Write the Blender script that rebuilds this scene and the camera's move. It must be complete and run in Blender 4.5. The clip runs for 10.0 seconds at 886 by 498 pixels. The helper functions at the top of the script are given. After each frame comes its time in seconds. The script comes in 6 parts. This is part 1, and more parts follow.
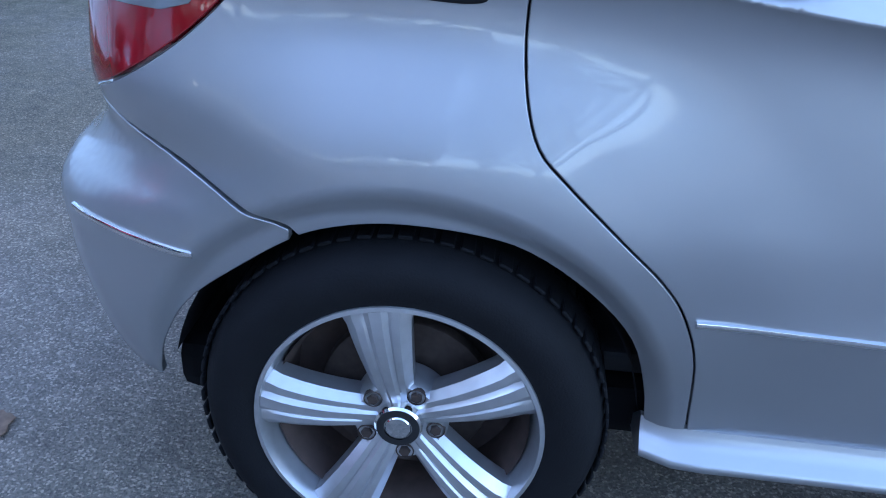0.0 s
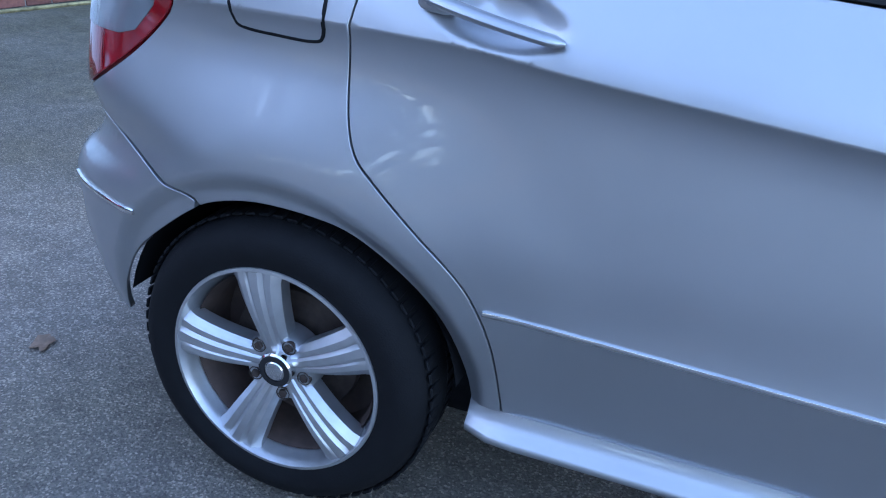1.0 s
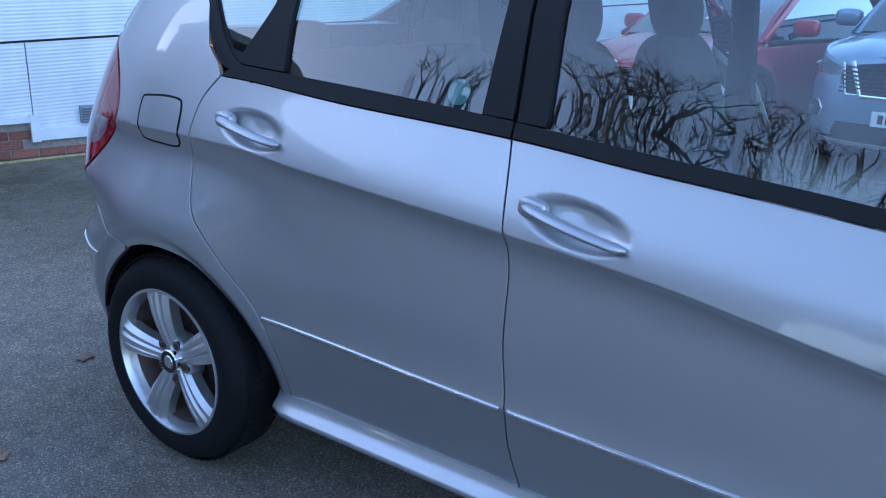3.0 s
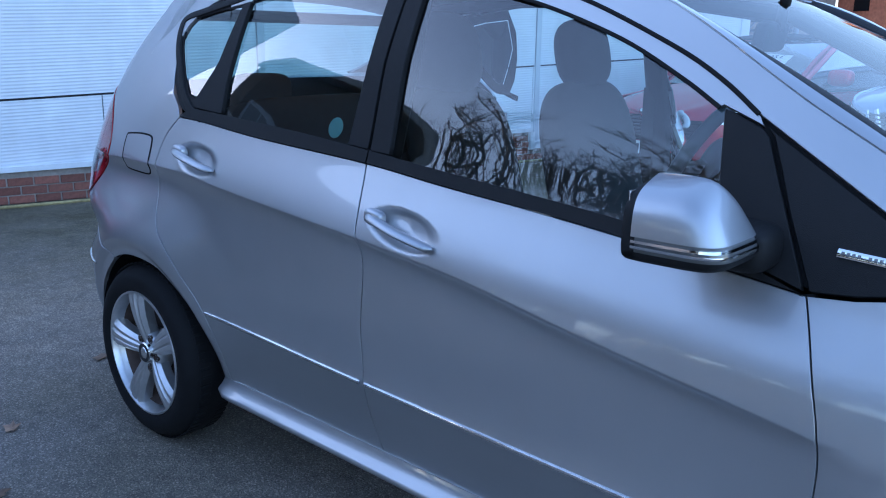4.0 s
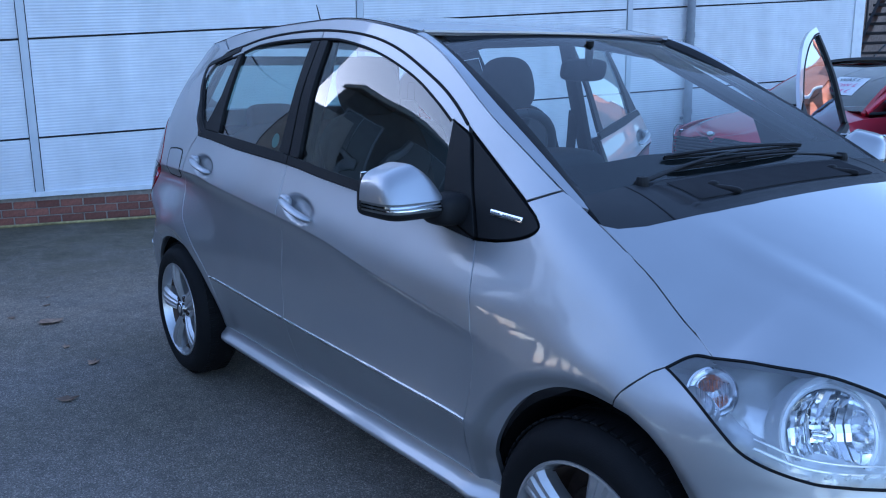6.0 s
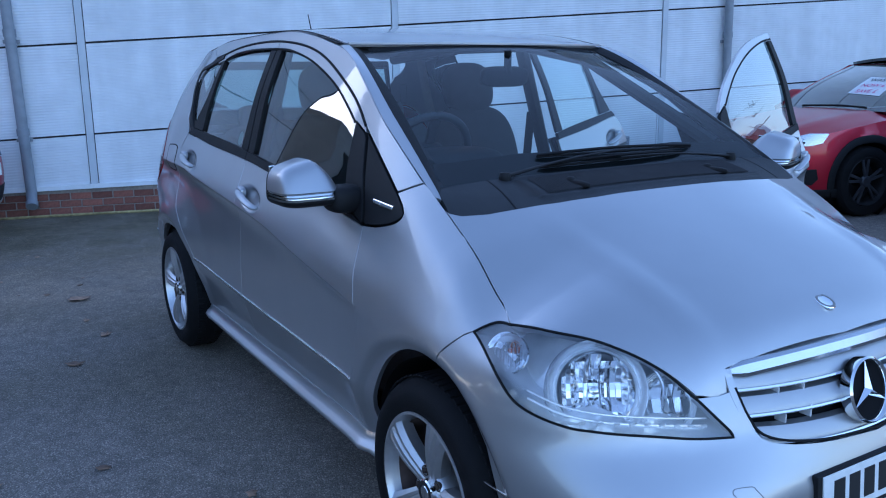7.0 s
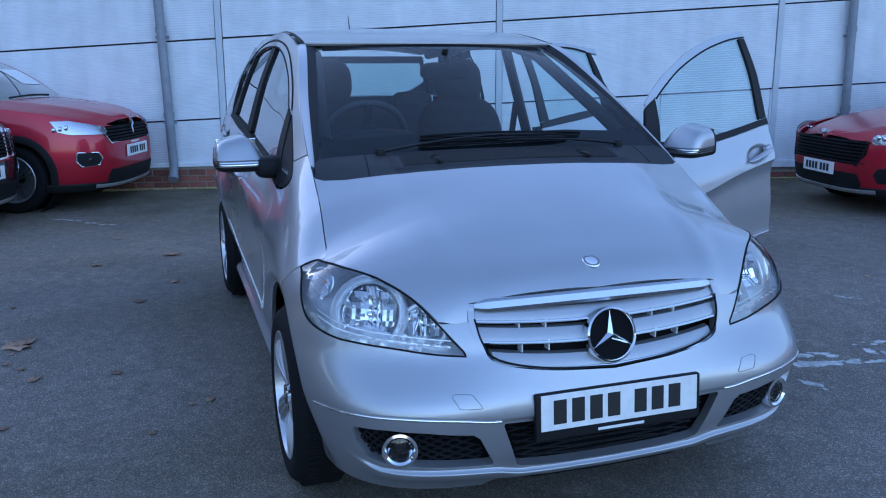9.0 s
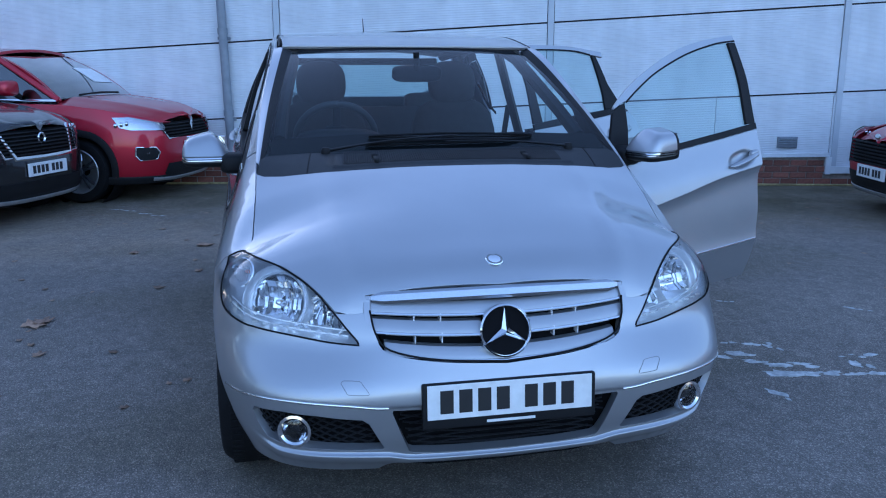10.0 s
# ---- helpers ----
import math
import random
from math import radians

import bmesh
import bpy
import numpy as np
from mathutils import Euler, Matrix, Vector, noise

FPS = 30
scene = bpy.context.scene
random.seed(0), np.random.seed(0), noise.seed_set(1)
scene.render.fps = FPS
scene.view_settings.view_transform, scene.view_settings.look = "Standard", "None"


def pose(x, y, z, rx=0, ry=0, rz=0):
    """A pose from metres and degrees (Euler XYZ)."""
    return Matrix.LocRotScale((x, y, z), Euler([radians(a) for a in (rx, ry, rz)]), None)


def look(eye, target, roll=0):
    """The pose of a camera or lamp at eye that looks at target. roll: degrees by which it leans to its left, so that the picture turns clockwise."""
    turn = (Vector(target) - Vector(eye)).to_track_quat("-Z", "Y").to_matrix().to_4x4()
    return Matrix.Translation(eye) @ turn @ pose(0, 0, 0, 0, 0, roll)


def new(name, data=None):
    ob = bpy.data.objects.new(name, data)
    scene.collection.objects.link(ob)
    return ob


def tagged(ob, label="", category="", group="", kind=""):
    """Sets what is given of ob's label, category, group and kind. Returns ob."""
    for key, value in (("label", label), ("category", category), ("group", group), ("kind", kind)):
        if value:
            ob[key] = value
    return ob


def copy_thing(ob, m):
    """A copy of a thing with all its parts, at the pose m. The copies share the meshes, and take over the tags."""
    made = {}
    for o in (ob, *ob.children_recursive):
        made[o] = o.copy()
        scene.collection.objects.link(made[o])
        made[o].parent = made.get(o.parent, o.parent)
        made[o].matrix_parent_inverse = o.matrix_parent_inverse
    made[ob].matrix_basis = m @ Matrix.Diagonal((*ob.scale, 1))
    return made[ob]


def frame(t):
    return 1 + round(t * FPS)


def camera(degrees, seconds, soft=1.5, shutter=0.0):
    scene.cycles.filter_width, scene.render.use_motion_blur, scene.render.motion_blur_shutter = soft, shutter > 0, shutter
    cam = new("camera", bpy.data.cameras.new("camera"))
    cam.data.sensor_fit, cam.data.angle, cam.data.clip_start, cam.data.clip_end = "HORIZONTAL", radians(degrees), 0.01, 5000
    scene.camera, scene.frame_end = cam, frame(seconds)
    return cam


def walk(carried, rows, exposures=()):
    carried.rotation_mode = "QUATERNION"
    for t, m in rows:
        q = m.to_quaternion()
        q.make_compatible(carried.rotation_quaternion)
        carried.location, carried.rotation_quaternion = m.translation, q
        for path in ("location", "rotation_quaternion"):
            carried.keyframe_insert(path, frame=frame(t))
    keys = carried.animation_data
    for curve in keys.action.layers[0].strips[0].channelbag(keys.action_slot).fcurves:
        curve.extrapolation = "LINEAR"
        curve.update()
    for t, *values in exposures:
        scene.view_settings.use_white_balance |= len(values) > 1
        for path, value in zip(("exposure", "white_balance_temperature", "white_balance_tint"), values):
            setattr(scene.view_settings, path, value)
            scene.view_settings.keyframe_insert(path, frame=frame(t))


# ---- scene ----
cam = camera(56.0, 10.0, soft=1.1)
PATH = [
    (0, (0.132, -1.801, 1.141), (-0.013, -0.053, 0.18), 3.0),
    (0.5, (0.408, -1.915, 1.175), (0.001, -0.185, 0.258), 3.8),
    (1, (0.709, -1.988, 1.217), (0.123, -0.284, 0.351), 4.1),
    (1.5, (0.972, -2.117, 1.253), (0.228, -0.439, 0.46), 3.8),
    (2, (1.274, -2.148, 1.271), (0.405, -0.492, 0.563), 3.5),
    (2.2, (1.408, -2.143, 1.28), (0.498, -0.499, 0.595), 3.4),
    (3.3, (2.071, -2.18, 1.336), (0.903, -0.653, 0.786), 1.0),
    (3.5, (2.223, -2.161, 1.331), (1.013, -0.657, 0.806), 1.1),
    (4, (2.544, -2.175, 1.346), (1.252, -0.725, 0.869), 0.7),
    (4.5, (2.866, -2.227, 1.348), (1.495, -0.842, 0.899), 0.3),
    (5, (3.184, -2.173, 1.348), (1.743, -0.857, 0.912), -0.2),
    (5.2, (3.318, -2.15, 1.354), (1.851, -0.861, 0.925), -0.3),
    (6.3, (3.903, -2.053, 1.366), (2.304, -0.925, 0.955), -0.8),
    (6.5, (4.034, -1.991, 1.366), (2.416, -0.891, 0.952), -0.9),
    (7, (4.317, -1.86, 1.392), (2.647, -0.84, 0.978), -0.7),
    (7.5, (4.599, -1.791, 1.391), (2.88, -0.856, 0.977), -0.4),
    (8, (4.816, -1.586, 1.376), (3.046, -0.753, 0.957), -0.2),
    (8.5, (5.032, -1.36, 1.389), (3.22, -0.626, 0.966), -0.2),
    (9, (5.262, -1.208, 1.393), (3.413, -0.577, 0.966), -0.3),
    (9.5, (5.407, -0.982, 1.395), (3.525, -0.458, 0.969), -0.2),
    (10, (5.53, -0.694, 1.405), (3.621, -0.277, 0.978), 0.0),
]
walk(cam, [(t, look(eye, target, roll)) for t, eye, target, roll in PATH], [(0.0, 3.06, 4740, 20), (1.0, 3.00, 4780, 20), (2.0, 2.70, 4760, 19), (3.5, 2.38, 4700, 18), (4.5, 2.17, 4620, 18), (5.2, 2.12, 4580, 18), (6.5, 1.89, 4560, 19), (8.0, 1.79, 4560, 19), (10.0, 1.83, 4570, 19)])

# open shade under a clear sky: the low sun stands behind the hall and its annexe
world = bpy.data.worlds.new("world")
scene.world = world
world.use_nodes = True
wn = world.node_tree.nodes
sky = wn.new("ShaderNodeTexSky")
sky.sky_type, sky.sun_disc = "NISHITA", False
sky.sun_elevation, sky.sun_rotation = radians(8), radians(-103)
sky.air_density, sky.dust_density, sky.ozone_density = 1.0, 1.3, 1.0
haze = wn.new("ShaderNodeHueSaturation")
haze.inputs["Saturation"].default_value = 0.75
world.node_tree.links.new(sky.outputs[0], haze.inputs["Color"])
world.node_tree.links.new(haze.outputs[0], wn["Background"].inputs[0])
wn["Background"].inputs[1].default_value = 0.15
sun = new("sun", bpy.data.lights.new("sun", "SUN"))
sun.data.energy, sun.data.angle, sun.data.color = 2.5, radians(0.6), (1.0, 0.80, 0.58)
sun.matrix_world = look((-29.2, -6.7, 4.2), (0, 0, 0))

# ---- materials ----


def material(name, color, rough=0.5, metal=0.0, coat=0.0, spread=0.06, scale=30.0, bump=0.0, bump_scale=200.0, per_piece=0.0, specular=0.5):
    """A surface with colour variation at two scales and fine relief."""
    mat = bpy.data.materials.new(name)
    mat.use_nodes = True
    n, link = mat.node_tree.nodes, mat.node_tree.links.new
    p = n["Principled BSDF"]
    p.inputs["Roughness"].default_value, p.inputs["Metallic"].default_value = rough, metal
    p.inputs["Coat Weight"].default_value, p.inputs["Coat Roughness"].default_value = coat, 0.04
    p.inputs["Specular IOR Level"].default_value = specular
    at = n.new("ShaderNodeTexCoord")
    big, fine = n.new("ShaderNodeTexNoise"), n.new("ShaderNodeTexNoise")
    big.inputs["Scale"].default_value, fine.inputs["Scale"].default_value = scale / 8, scale
    big.inputs["Detail"].default_value, fine.inputs["Detail"].default_value = 4, 6
    mix = n.new("ShaderNodeMath")
    mix.operation = "ADD"
    ramp = n.new("ShaderNodeMapRange")
    ramp.inputs[1].default_value, ramp.inputs[2].default_value = 0.6, 1.4
    ramp.inputs[3].default_value, ramp.inputs[4].default_value = 1 - spread * 2, 1 + spread * 2
    tint = n.new("ShaderNodeVectorMath")
    tint.operation = "SCALE"
    tint.inputs[0].default_value = color
    for t in (big, fine):
        link(at.outputs["Object"], t.inputs["Vector"])
    link(big.outputs[0], mix.inputs[0]), link(fine.outputs[0], mix.inputs[1])
    link(mix.outputs[0], ramp.inputs[0])
    value = ramp.outputs[0]
    if per_piece:
        info, k = n.new("ShaderNodeObjectInfo"), n.new("ShaderNodeMapRange")
        k.inputs[3].default_value, k.inputs[4].default_value = 1 - per_piece, 1 + per_piece
        link(info.outputs["Random"], k.inputs[0])
        m2 = n.new("ShaderNodeMath")
        m2.operation = "MULTIPLY"
        link(value, m2.inputs[0]), link(k.outputs[0], m2.inputs[1])
        value = m2.outputs[0]
    link(value, tint.inputs["Scale"])
    link(tint.outputs[0], p.inputs["Base Color"])
    if bump:
        grain, b = n.new("ShaderNodeTexNoise"), n.new("ShaderNodeBump")
        grain.inputs["Scale"].default_value, grain.inputs["Detail"].default_value = bump_scale, 5
        b.inputs["Strength"].default_value, b.inputs["Distance"].default_value = 1.0, bump
        link(at.outputs["Object"], grain.inputs["Vector"])
        link(grain.outputs[0], b.inputs["Height"]), link(b.outputs[0], p.inputs["Normal"])
    return mat


def glass_material(name, tint, rough=0.0, least=0.06, shine=1.4):
    """A thin pane: tinted see-through with a gloss that grows to grazing."""
    mat = bpy.data.materials.new(name)
    mat.use_nodes = True
    n, link = mat.node_tree.nodes, mat.node_tree.links.new
    n.remove(n["Principled BSDF"])
    clear, gloss, mix, fr = n.new("ShaderNodeBsdfTransparent"), n.new("ShaderNodeBsdfGlossy"), n.new("ShaderNodeMixShader"), n.new("ShaderNodeFresnel")
    clear.inputs[0].default_value, gloss.inputs["Roughness"].default_value = (*tint, 1), rough
    fr.inputs["IOR"].default_value = 1.5 + least
    k = n.new("ShaderNodeMath")
    k.operation, k.inputs[1].default_value = "MULTIPLY", shine
    k.use_clamp = True
    link(fr.outputs[0], k.inputs[0]), link(k.outputs[0], mix.inputs[0])
    link(clear.outputs[0], mix.inputs[1]), link(gloss.outputs[0], mix.inputs[2])
    link(mix.outputs[0], n["Material Output"].inputs[0])
    return mat


def asphalt_material():
    mat = material("asphalt", (.250, .222, .193), .92, spread=.10, scale=9, bump=.009, bump_scale=150, specular=.3)
    n, link = mat.node_tree.nodes, mat.node_tree.links.new
    p = n["Principled BSDF"]
    old = p.inputs["Base Color"].links[0].from_socket
    at = n.new("ShaderNodeTexCoord")
    chip = n.new("ShaderNodeTexVoronoi")
    chip.inputs["Scale"].default_value = 210
    pick = n.new("ShaderNodeValToRGB")
    pick.color_ramp.elements.new(.80).color = (1.0, 1.0, 1.0, 1)
    pick.color_ramp.elements[0].position, pick.color_ramp.elements[0].color = .0, (.58, .58, .58, 1)
    pick.color_ramp.elements[2].position, pick.color_ramp.elements[2].color = .96, (1.7, 1.65, 1.6, 1)
    sep = n.new("ShaderNodeSeparateColor")
    link(at.outputs["Object"], chip.inputs["Vector"]), link(chip.outputs["Color"], sep.inputs[0]), link(sep.outputs[0], pick.inputs[0])
    mul = n.new("ShaderNodeMix")
    mul.data_type, mul.blend_type = "RGBA", "MULTIPLY"
    mul.inputs[0].default_value = 1
    link(old, mul.inputs[6]), link(pick.outputs[0], mul.inputs[7])
    # worn, dusty mottling a hand wide
    worn, wr, m1 = n.new("ShaderNodeTexNoise"), n.new("ShaderNodeMapRange"), n.new("ShaderNodeMix")
    worn.inputs["Scale"].default_value, worn.inputs["Detail"].default_value, worn.inputs["Roughness"].default_value = 16.0, 8, .70
    wr.inputs[1].default_value, wr.inputs[2].default_value, wr.inputs[3].default_value, wr.inputs[4].default_value = .32, .70, .82, 1.16
    link(at.outputs["Object"], worn.inputs["Vector"]), link(worn.outputs[0], wr.inputs[0])
    m1.data_type, m1.blend_type = "RGBA", "MULTIPLY"
    m1.inputs[0].default_value = 1
    link(mul.outputs[2], m1.inputs[6]), link(wr.outputs[0], m1.inputs[7])
    mul = m1
    # damp, mossy stains in wide patches
    stain, sr = n.new("ShaderNodeTexNoise"), n.new("ShaderNodeMapRange")
    stain.inputs["Scale"].default_value, stain.inputs["Detail"].default_value = .55, 7
    sr.inputs[1].default_value, sr.inputs[2].default_value = .48, .62
    link(at.outputs["Object"], stain.inputs["Vector"]), link(stain.outputs[0], sr.inputs[0])
    m2 = n.new("ShaderNodeMix")
    m2.data_type, m2.blend_type = "RGBA", "MULTIPLY"
    m2.inputs[7].default_value = (.72, .72, .66, 1)
    link(sr.outputs[0], m2.inputs[0]), link(mul.outputs[2], m2.inputs[6])
    # lighter, browner mottling that fades in towards the yard's rear end
    sep2, fade, blotch, so, amount, m3 = n.new("ShaderNodeSeparateXYZ"), n.new("ShaderNodeMapRange"), n.new("ShaderNodeTexNoise"), n.new("ShaderNodeMapRange"), n.new("ShaderNodeMath"), n.new("ShaderNodeMix")
    fade.inputs[1].default_value, fade.inputs[2].default_value = -.3, -1.5
    blotch.inputs["Scale"].default_value, blotch.inputs["Detail"].default_value, blotch.inputs["Roughness"].default_value = 1.8, 8, .65
    so.inputs[1].default_value, so.inputs[2].default_value, so.inputs[3].default_value = .30, .62, .25
    amount.operation = "MULTIPLY"
    m3.data_type, m3.blend_type = "RGBA", "MULTIPLY"
    m3.inputs[7].default_value = (1.40, 1.28, 1.13, 1)
    link(at.outputs["Object"], sep2.inputs[0]), link(sep2.outputs["X"], fade.inputs[0])
    link(at.outputs["Object"], blotch.inputs["Vector"]), link(blotch.outputs[0], so.inputs[0])
    link(fade.outputs[0], amount.inputs[0]), link(so.outputs[0], amount.inputs[1])
    link(amount.outputs[0], m3.inputs[0]), link(m2.outputs[2], m3.inputs[6])
    # darker, greener tone along the foot of the hall, uneven by the same noise
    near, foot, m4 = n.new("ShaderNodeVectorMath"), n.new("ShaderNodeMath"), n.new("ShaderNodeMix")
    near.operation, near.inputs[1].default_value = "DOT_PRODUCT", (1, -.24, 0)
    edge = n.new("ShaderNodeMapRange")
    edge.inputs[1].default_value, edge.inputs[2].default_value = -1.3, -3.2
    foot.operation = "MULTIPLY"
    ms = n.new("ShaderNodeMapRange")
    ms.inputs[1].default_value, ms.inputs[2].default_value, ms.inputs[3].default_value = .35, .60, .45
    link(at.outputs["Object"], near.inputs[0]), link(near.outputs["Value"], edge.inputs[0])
    link(blotch.outputs[0], ms.inputs[0]), link(edge.outputs[0], foot.inputs[0]), link(ms.outputs[0], foot.inputs[1])
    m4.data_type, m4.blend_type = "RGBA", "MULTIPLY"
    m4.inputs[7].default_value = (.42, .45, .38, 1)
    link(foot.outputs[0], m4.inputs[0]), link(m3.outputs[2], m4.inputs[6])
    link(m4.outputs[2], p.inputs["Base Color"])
    return mat


def paint_material(name, color, rough=.43, metal=.82, coat=1.0):
    mat = material(name, color, rough, metal, coat, .02, 6)
    n, link = mat.node_tree.nodes, mat.node_tree.links.new
    p = n["Principled BSDF"]
    # road film: coat dulled a little in soft patches
    film, r = n.new("ShaderNodeTexNoise"), n.new("ShaderNodeMapRange")
    film.inputs["Scale"].default_value, film.inputs["Detail"].default_value = 5, 6
    r.inputs[1].default_value, r.inputs[2].default_value, r.inputs[3].default_value, r.inputs[4].default_value = .35, .75, .012, .05
    at = n.new("ShaderNodeTexCoord")
    link(at.outputs["Object"], film.inputs["Vector"]), link(film.outputs[0], r.inputs[0]), link(r.outputs[0], p.inputs["Coat Roughness"])
    return mat


def ribbed(mat, pitch=.028, depth=.0014):
    """Fine level ribs pressed into a sheet."""
    n, link = mat.node_tree.nodes, mat.node_tree.links.new
    at, sep, wave, b = n.new("ShaderNodeTexCoord"), n.new("ShaderNodeSeparateXYZ"), n.new("ShaderNodeMath"), n.new("ShaderNodeBump")
    k = n.new("ShaderNodeMath")
    k.operation, k.inputs[1].default_value = "MULTIPLY", 2 * math.pi / pitch
    slope = n.new("ShaderNodeMath")
    slope.operation, slope.inputs[1].default_value = "MULTIPLY_ADD", -.045
    wave.operation = "SINE"
    link(at.outputs["Object"], sep.inputs[0]), link(sep.outputs["Y"], slope.inputs[0]), link(sep.outputs["Z"], slope.inputs[2])
    link(slope.outputs[0], k.inputs[0]), link(k.outputs[0], wave.inputs[0])
    b.inputs["Strength"].default_value, b.inputs["Distance"].default_value = .8, depth
    link(wave.outputs[0], b.inputs["Height"]), link(b.outputs[0], n["Principled BSDF"].inputs["Normal"])
    # rain streaks run down the sheet
    m, streak, r, mul = n.new("ShaderNodeMapping"), n.new("ShaderNodeTexNoise"), n.new("ShaderNodeMapRange"), n.new("ShaderNodeMix")
    m.inputs["Scale"].default_value = (3, 3, .35)
    streak.inputs["Scale"].default_value, streak.inputs["Detail"].default_value = 1.6, 6
    r.inputs[1].default_value, r.inputs[2].default_value, r.inputs[3].default_value, r.inputs[4].default_value = .35, .70, .90, 1.0
    p = n["Principled BSDF"]
    old = p.inputs["Base Color"].links[0].from_socket
    mul.data_type, mul.blend_type = "RGBA", "MULTIPLY"
    mul.inputs[0].default_value = 1
    link(at.outputs["Object"], m.inputs[0]), link(m.outputs[0], streak.inputs["Vector"]), link(streak.outputs[0], r.inputs[0])
    link(old, mul.inputs[6]), link(r.outputs[0], mul.inputs[7]), link(mul.outputs[2], p.inputs["Base Color"])
    return mat


SILVER = paint_material("silver_paint", (.415, .42, .435))
RED = paint_material("red_paint", (.38, .003, .022), .40, .5, .8)
BLACK_PAINT = paint_material("black_paint", (.012, .012, .014), .25, .2)
TRIM = material("black_plastic", (.009, .009, .010), .6, specular=.25, bump=.0006, bump_scale=900)
FADED = material("faded_black_plastic", (.026, .027, .030), .6, specular=.25, spread=.1, scale=20, bump=.0006, bump_scale=900)
RUBBER = material("seal_rubber", (.006, .006, .007), .7, specular=.2)
TYRE = material("tyre_rubber", (.006, .006, .007), .75, spread=.12, bump=.0008, bump_scale=300, specular=.2)
ALLOY = material("silver_alloy", (.56, .56, .57), .36, .85, .3, .06, 40)
BARREL = material("dusty_alloy", (.075, .052, .042), .7, .3, 0, .2, 40)
RUST = material("brake_iron", (.055, .040, .032), .7, .4, 0, .25, 60)
CHROME = material("chrome", (.80, .81, .82), .07, 1.0, 0, .01)
DARK = material("dark_inner", (.006, .006, .007), .9, specular=.15)
GLASS = glass_material("window_glass", (.64, .77, .76), shine=2.0)
SCREEN = glass_material("windscreen_glass", (.78, .86, .86), shine=.80)
LENS = glass_material("clear_lens", (.98, .98, .99), shine=1.5)
REFLECTOR = material("headlight_bowl", (.88, .89, .90), .10, 1.0, 0, .02)
HOUSING = material("headlight_housing", (.93, .94, .95), .18, .35, .3)
BAR = material("satin_chrome", (.50, .51, .53), .22, 1.0, 0, .02)
SLAT = material("grey_silver_slat", (.40, .405, .42), .42, .75, .3, .03, 12)
AMBER = material("amber_lens", (.75, .16, .03), .25, 0, .5)
TAIL_RED = material("red_tail_lens", (.20, .004, .008), .10, 0, 1.0)
TAIL_CLEAR = material("smoky_tail_lens", (.17, .175, .18), .2, .2, 1.0)
CLOTH = material("charcoal_seat_cloth", (.060, .061, .066), .9, bump=.0015, bump_scale=500)
DASH = material("dark_dash_plastic", (.022, .023, .026), .65, bump=.0008, bump_scale=600)
WHEEL_RIM = material("grey_steering_leather", (.075, .076, .082), .55)
LINING = material("pale_roof_lining", (.42, .42, .42), .9)
PLATE_WHITE = material("plate_white", (.78, .78, .76), .35)
INK = material("black_ink", (.012, .012, .013), .5)
GREY_INK = material("grey_ink", (.18, .18, .18), .6)
PAPER = material("white_paper", (.80, .80, .80), .7)
MAGENTA = material("pink_ink", (.65, .06, .25), .6)
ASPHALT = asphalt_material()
CLADDING = ribbed(material("pale_grey_cladding", (.70, .72, .75), .45, .0, .0, .05, 5))
COVER = material("grey_seam_cover", (.50, .53, .57), .45, .0, .0, .05, 5)
STEEL_GREY = material("grey_painted_steel", (.22, .24, .27), .45, .0, .0, .10, 12)
JOINT = material("dark_joint", (.02, .02, .022), .8)
FLASHING = material("white_flashing", (.70, .72, .74), .45, 0, 0, .06, 10)
BRICK = material("red_brick", (.20, .080, .055), .85, spread=.18, scale=40, bump=.003, bump_scale=160, per_piece=.3)
MORTAR = material("mortar", (.26, .23, .20), .9, spread=.15, bump=.002)
YELLOW = material("worn_yellow_paint", (.30, .25, .11), .85, spread=.3, scale=30)
CONCRETE = material("old_concrete", (.34, .33, .31), .9, spread=.15, scale=8, bump=.004, bump_scale=40)
BLACK_STEEL = material("black_steel", (.018, .019, .022), .5, .3)
LEAF = material("dead_leaf", (.29, .19, .125), .8, spread=.25, scale=60, per_piece=.4)
WHITE_MARK = material("flaking_white_mark", (.50, .50, .49), .85, spread=.3, scale=30)
LAMP_GLOW = bpy.data.materials.new("warm_lamp")
LAMP_GLOW.use_nodes = True
LAMP_GLOW.node_tree.nodes["Principled BSDF"].inputs["Emission Color"].default_value = (1.0, .42, .12, 1)
LAMP_GLOW.node_tree.nodes["Principled BSDF"].inputs["Emission Strength"].default_value = 1.6

# ---- mesh tools ----


def thing(name, label, category, at=None, group="", kind=""):
    ob = new(name)
    ob.empty_display_size = .1
    if at:
        ob.matrix_world = at
    return tagged(ob, label, category, group, kind)


def mesh_ob(name, verts, faces, mat, parent=None, label="", normals=None, smooth=True):
    me = bpy.data.meshes.new(name)
    me.from_pydata([tuple(v) for v in verts], [], [tuple(f) for f in faces])
    me.polygons.foreach_set("use_smooth", [smooth] * len(me.polygons))
    if normals is not None:
        me.normals_split_custom_set_from_vertices([tuple(n) for n in normals])
    me.materials.append(mat)
    ob = new(name, me)
    if parent:
        ob.parent = parent
    if label:
        tagged(ob, label)
    return ob


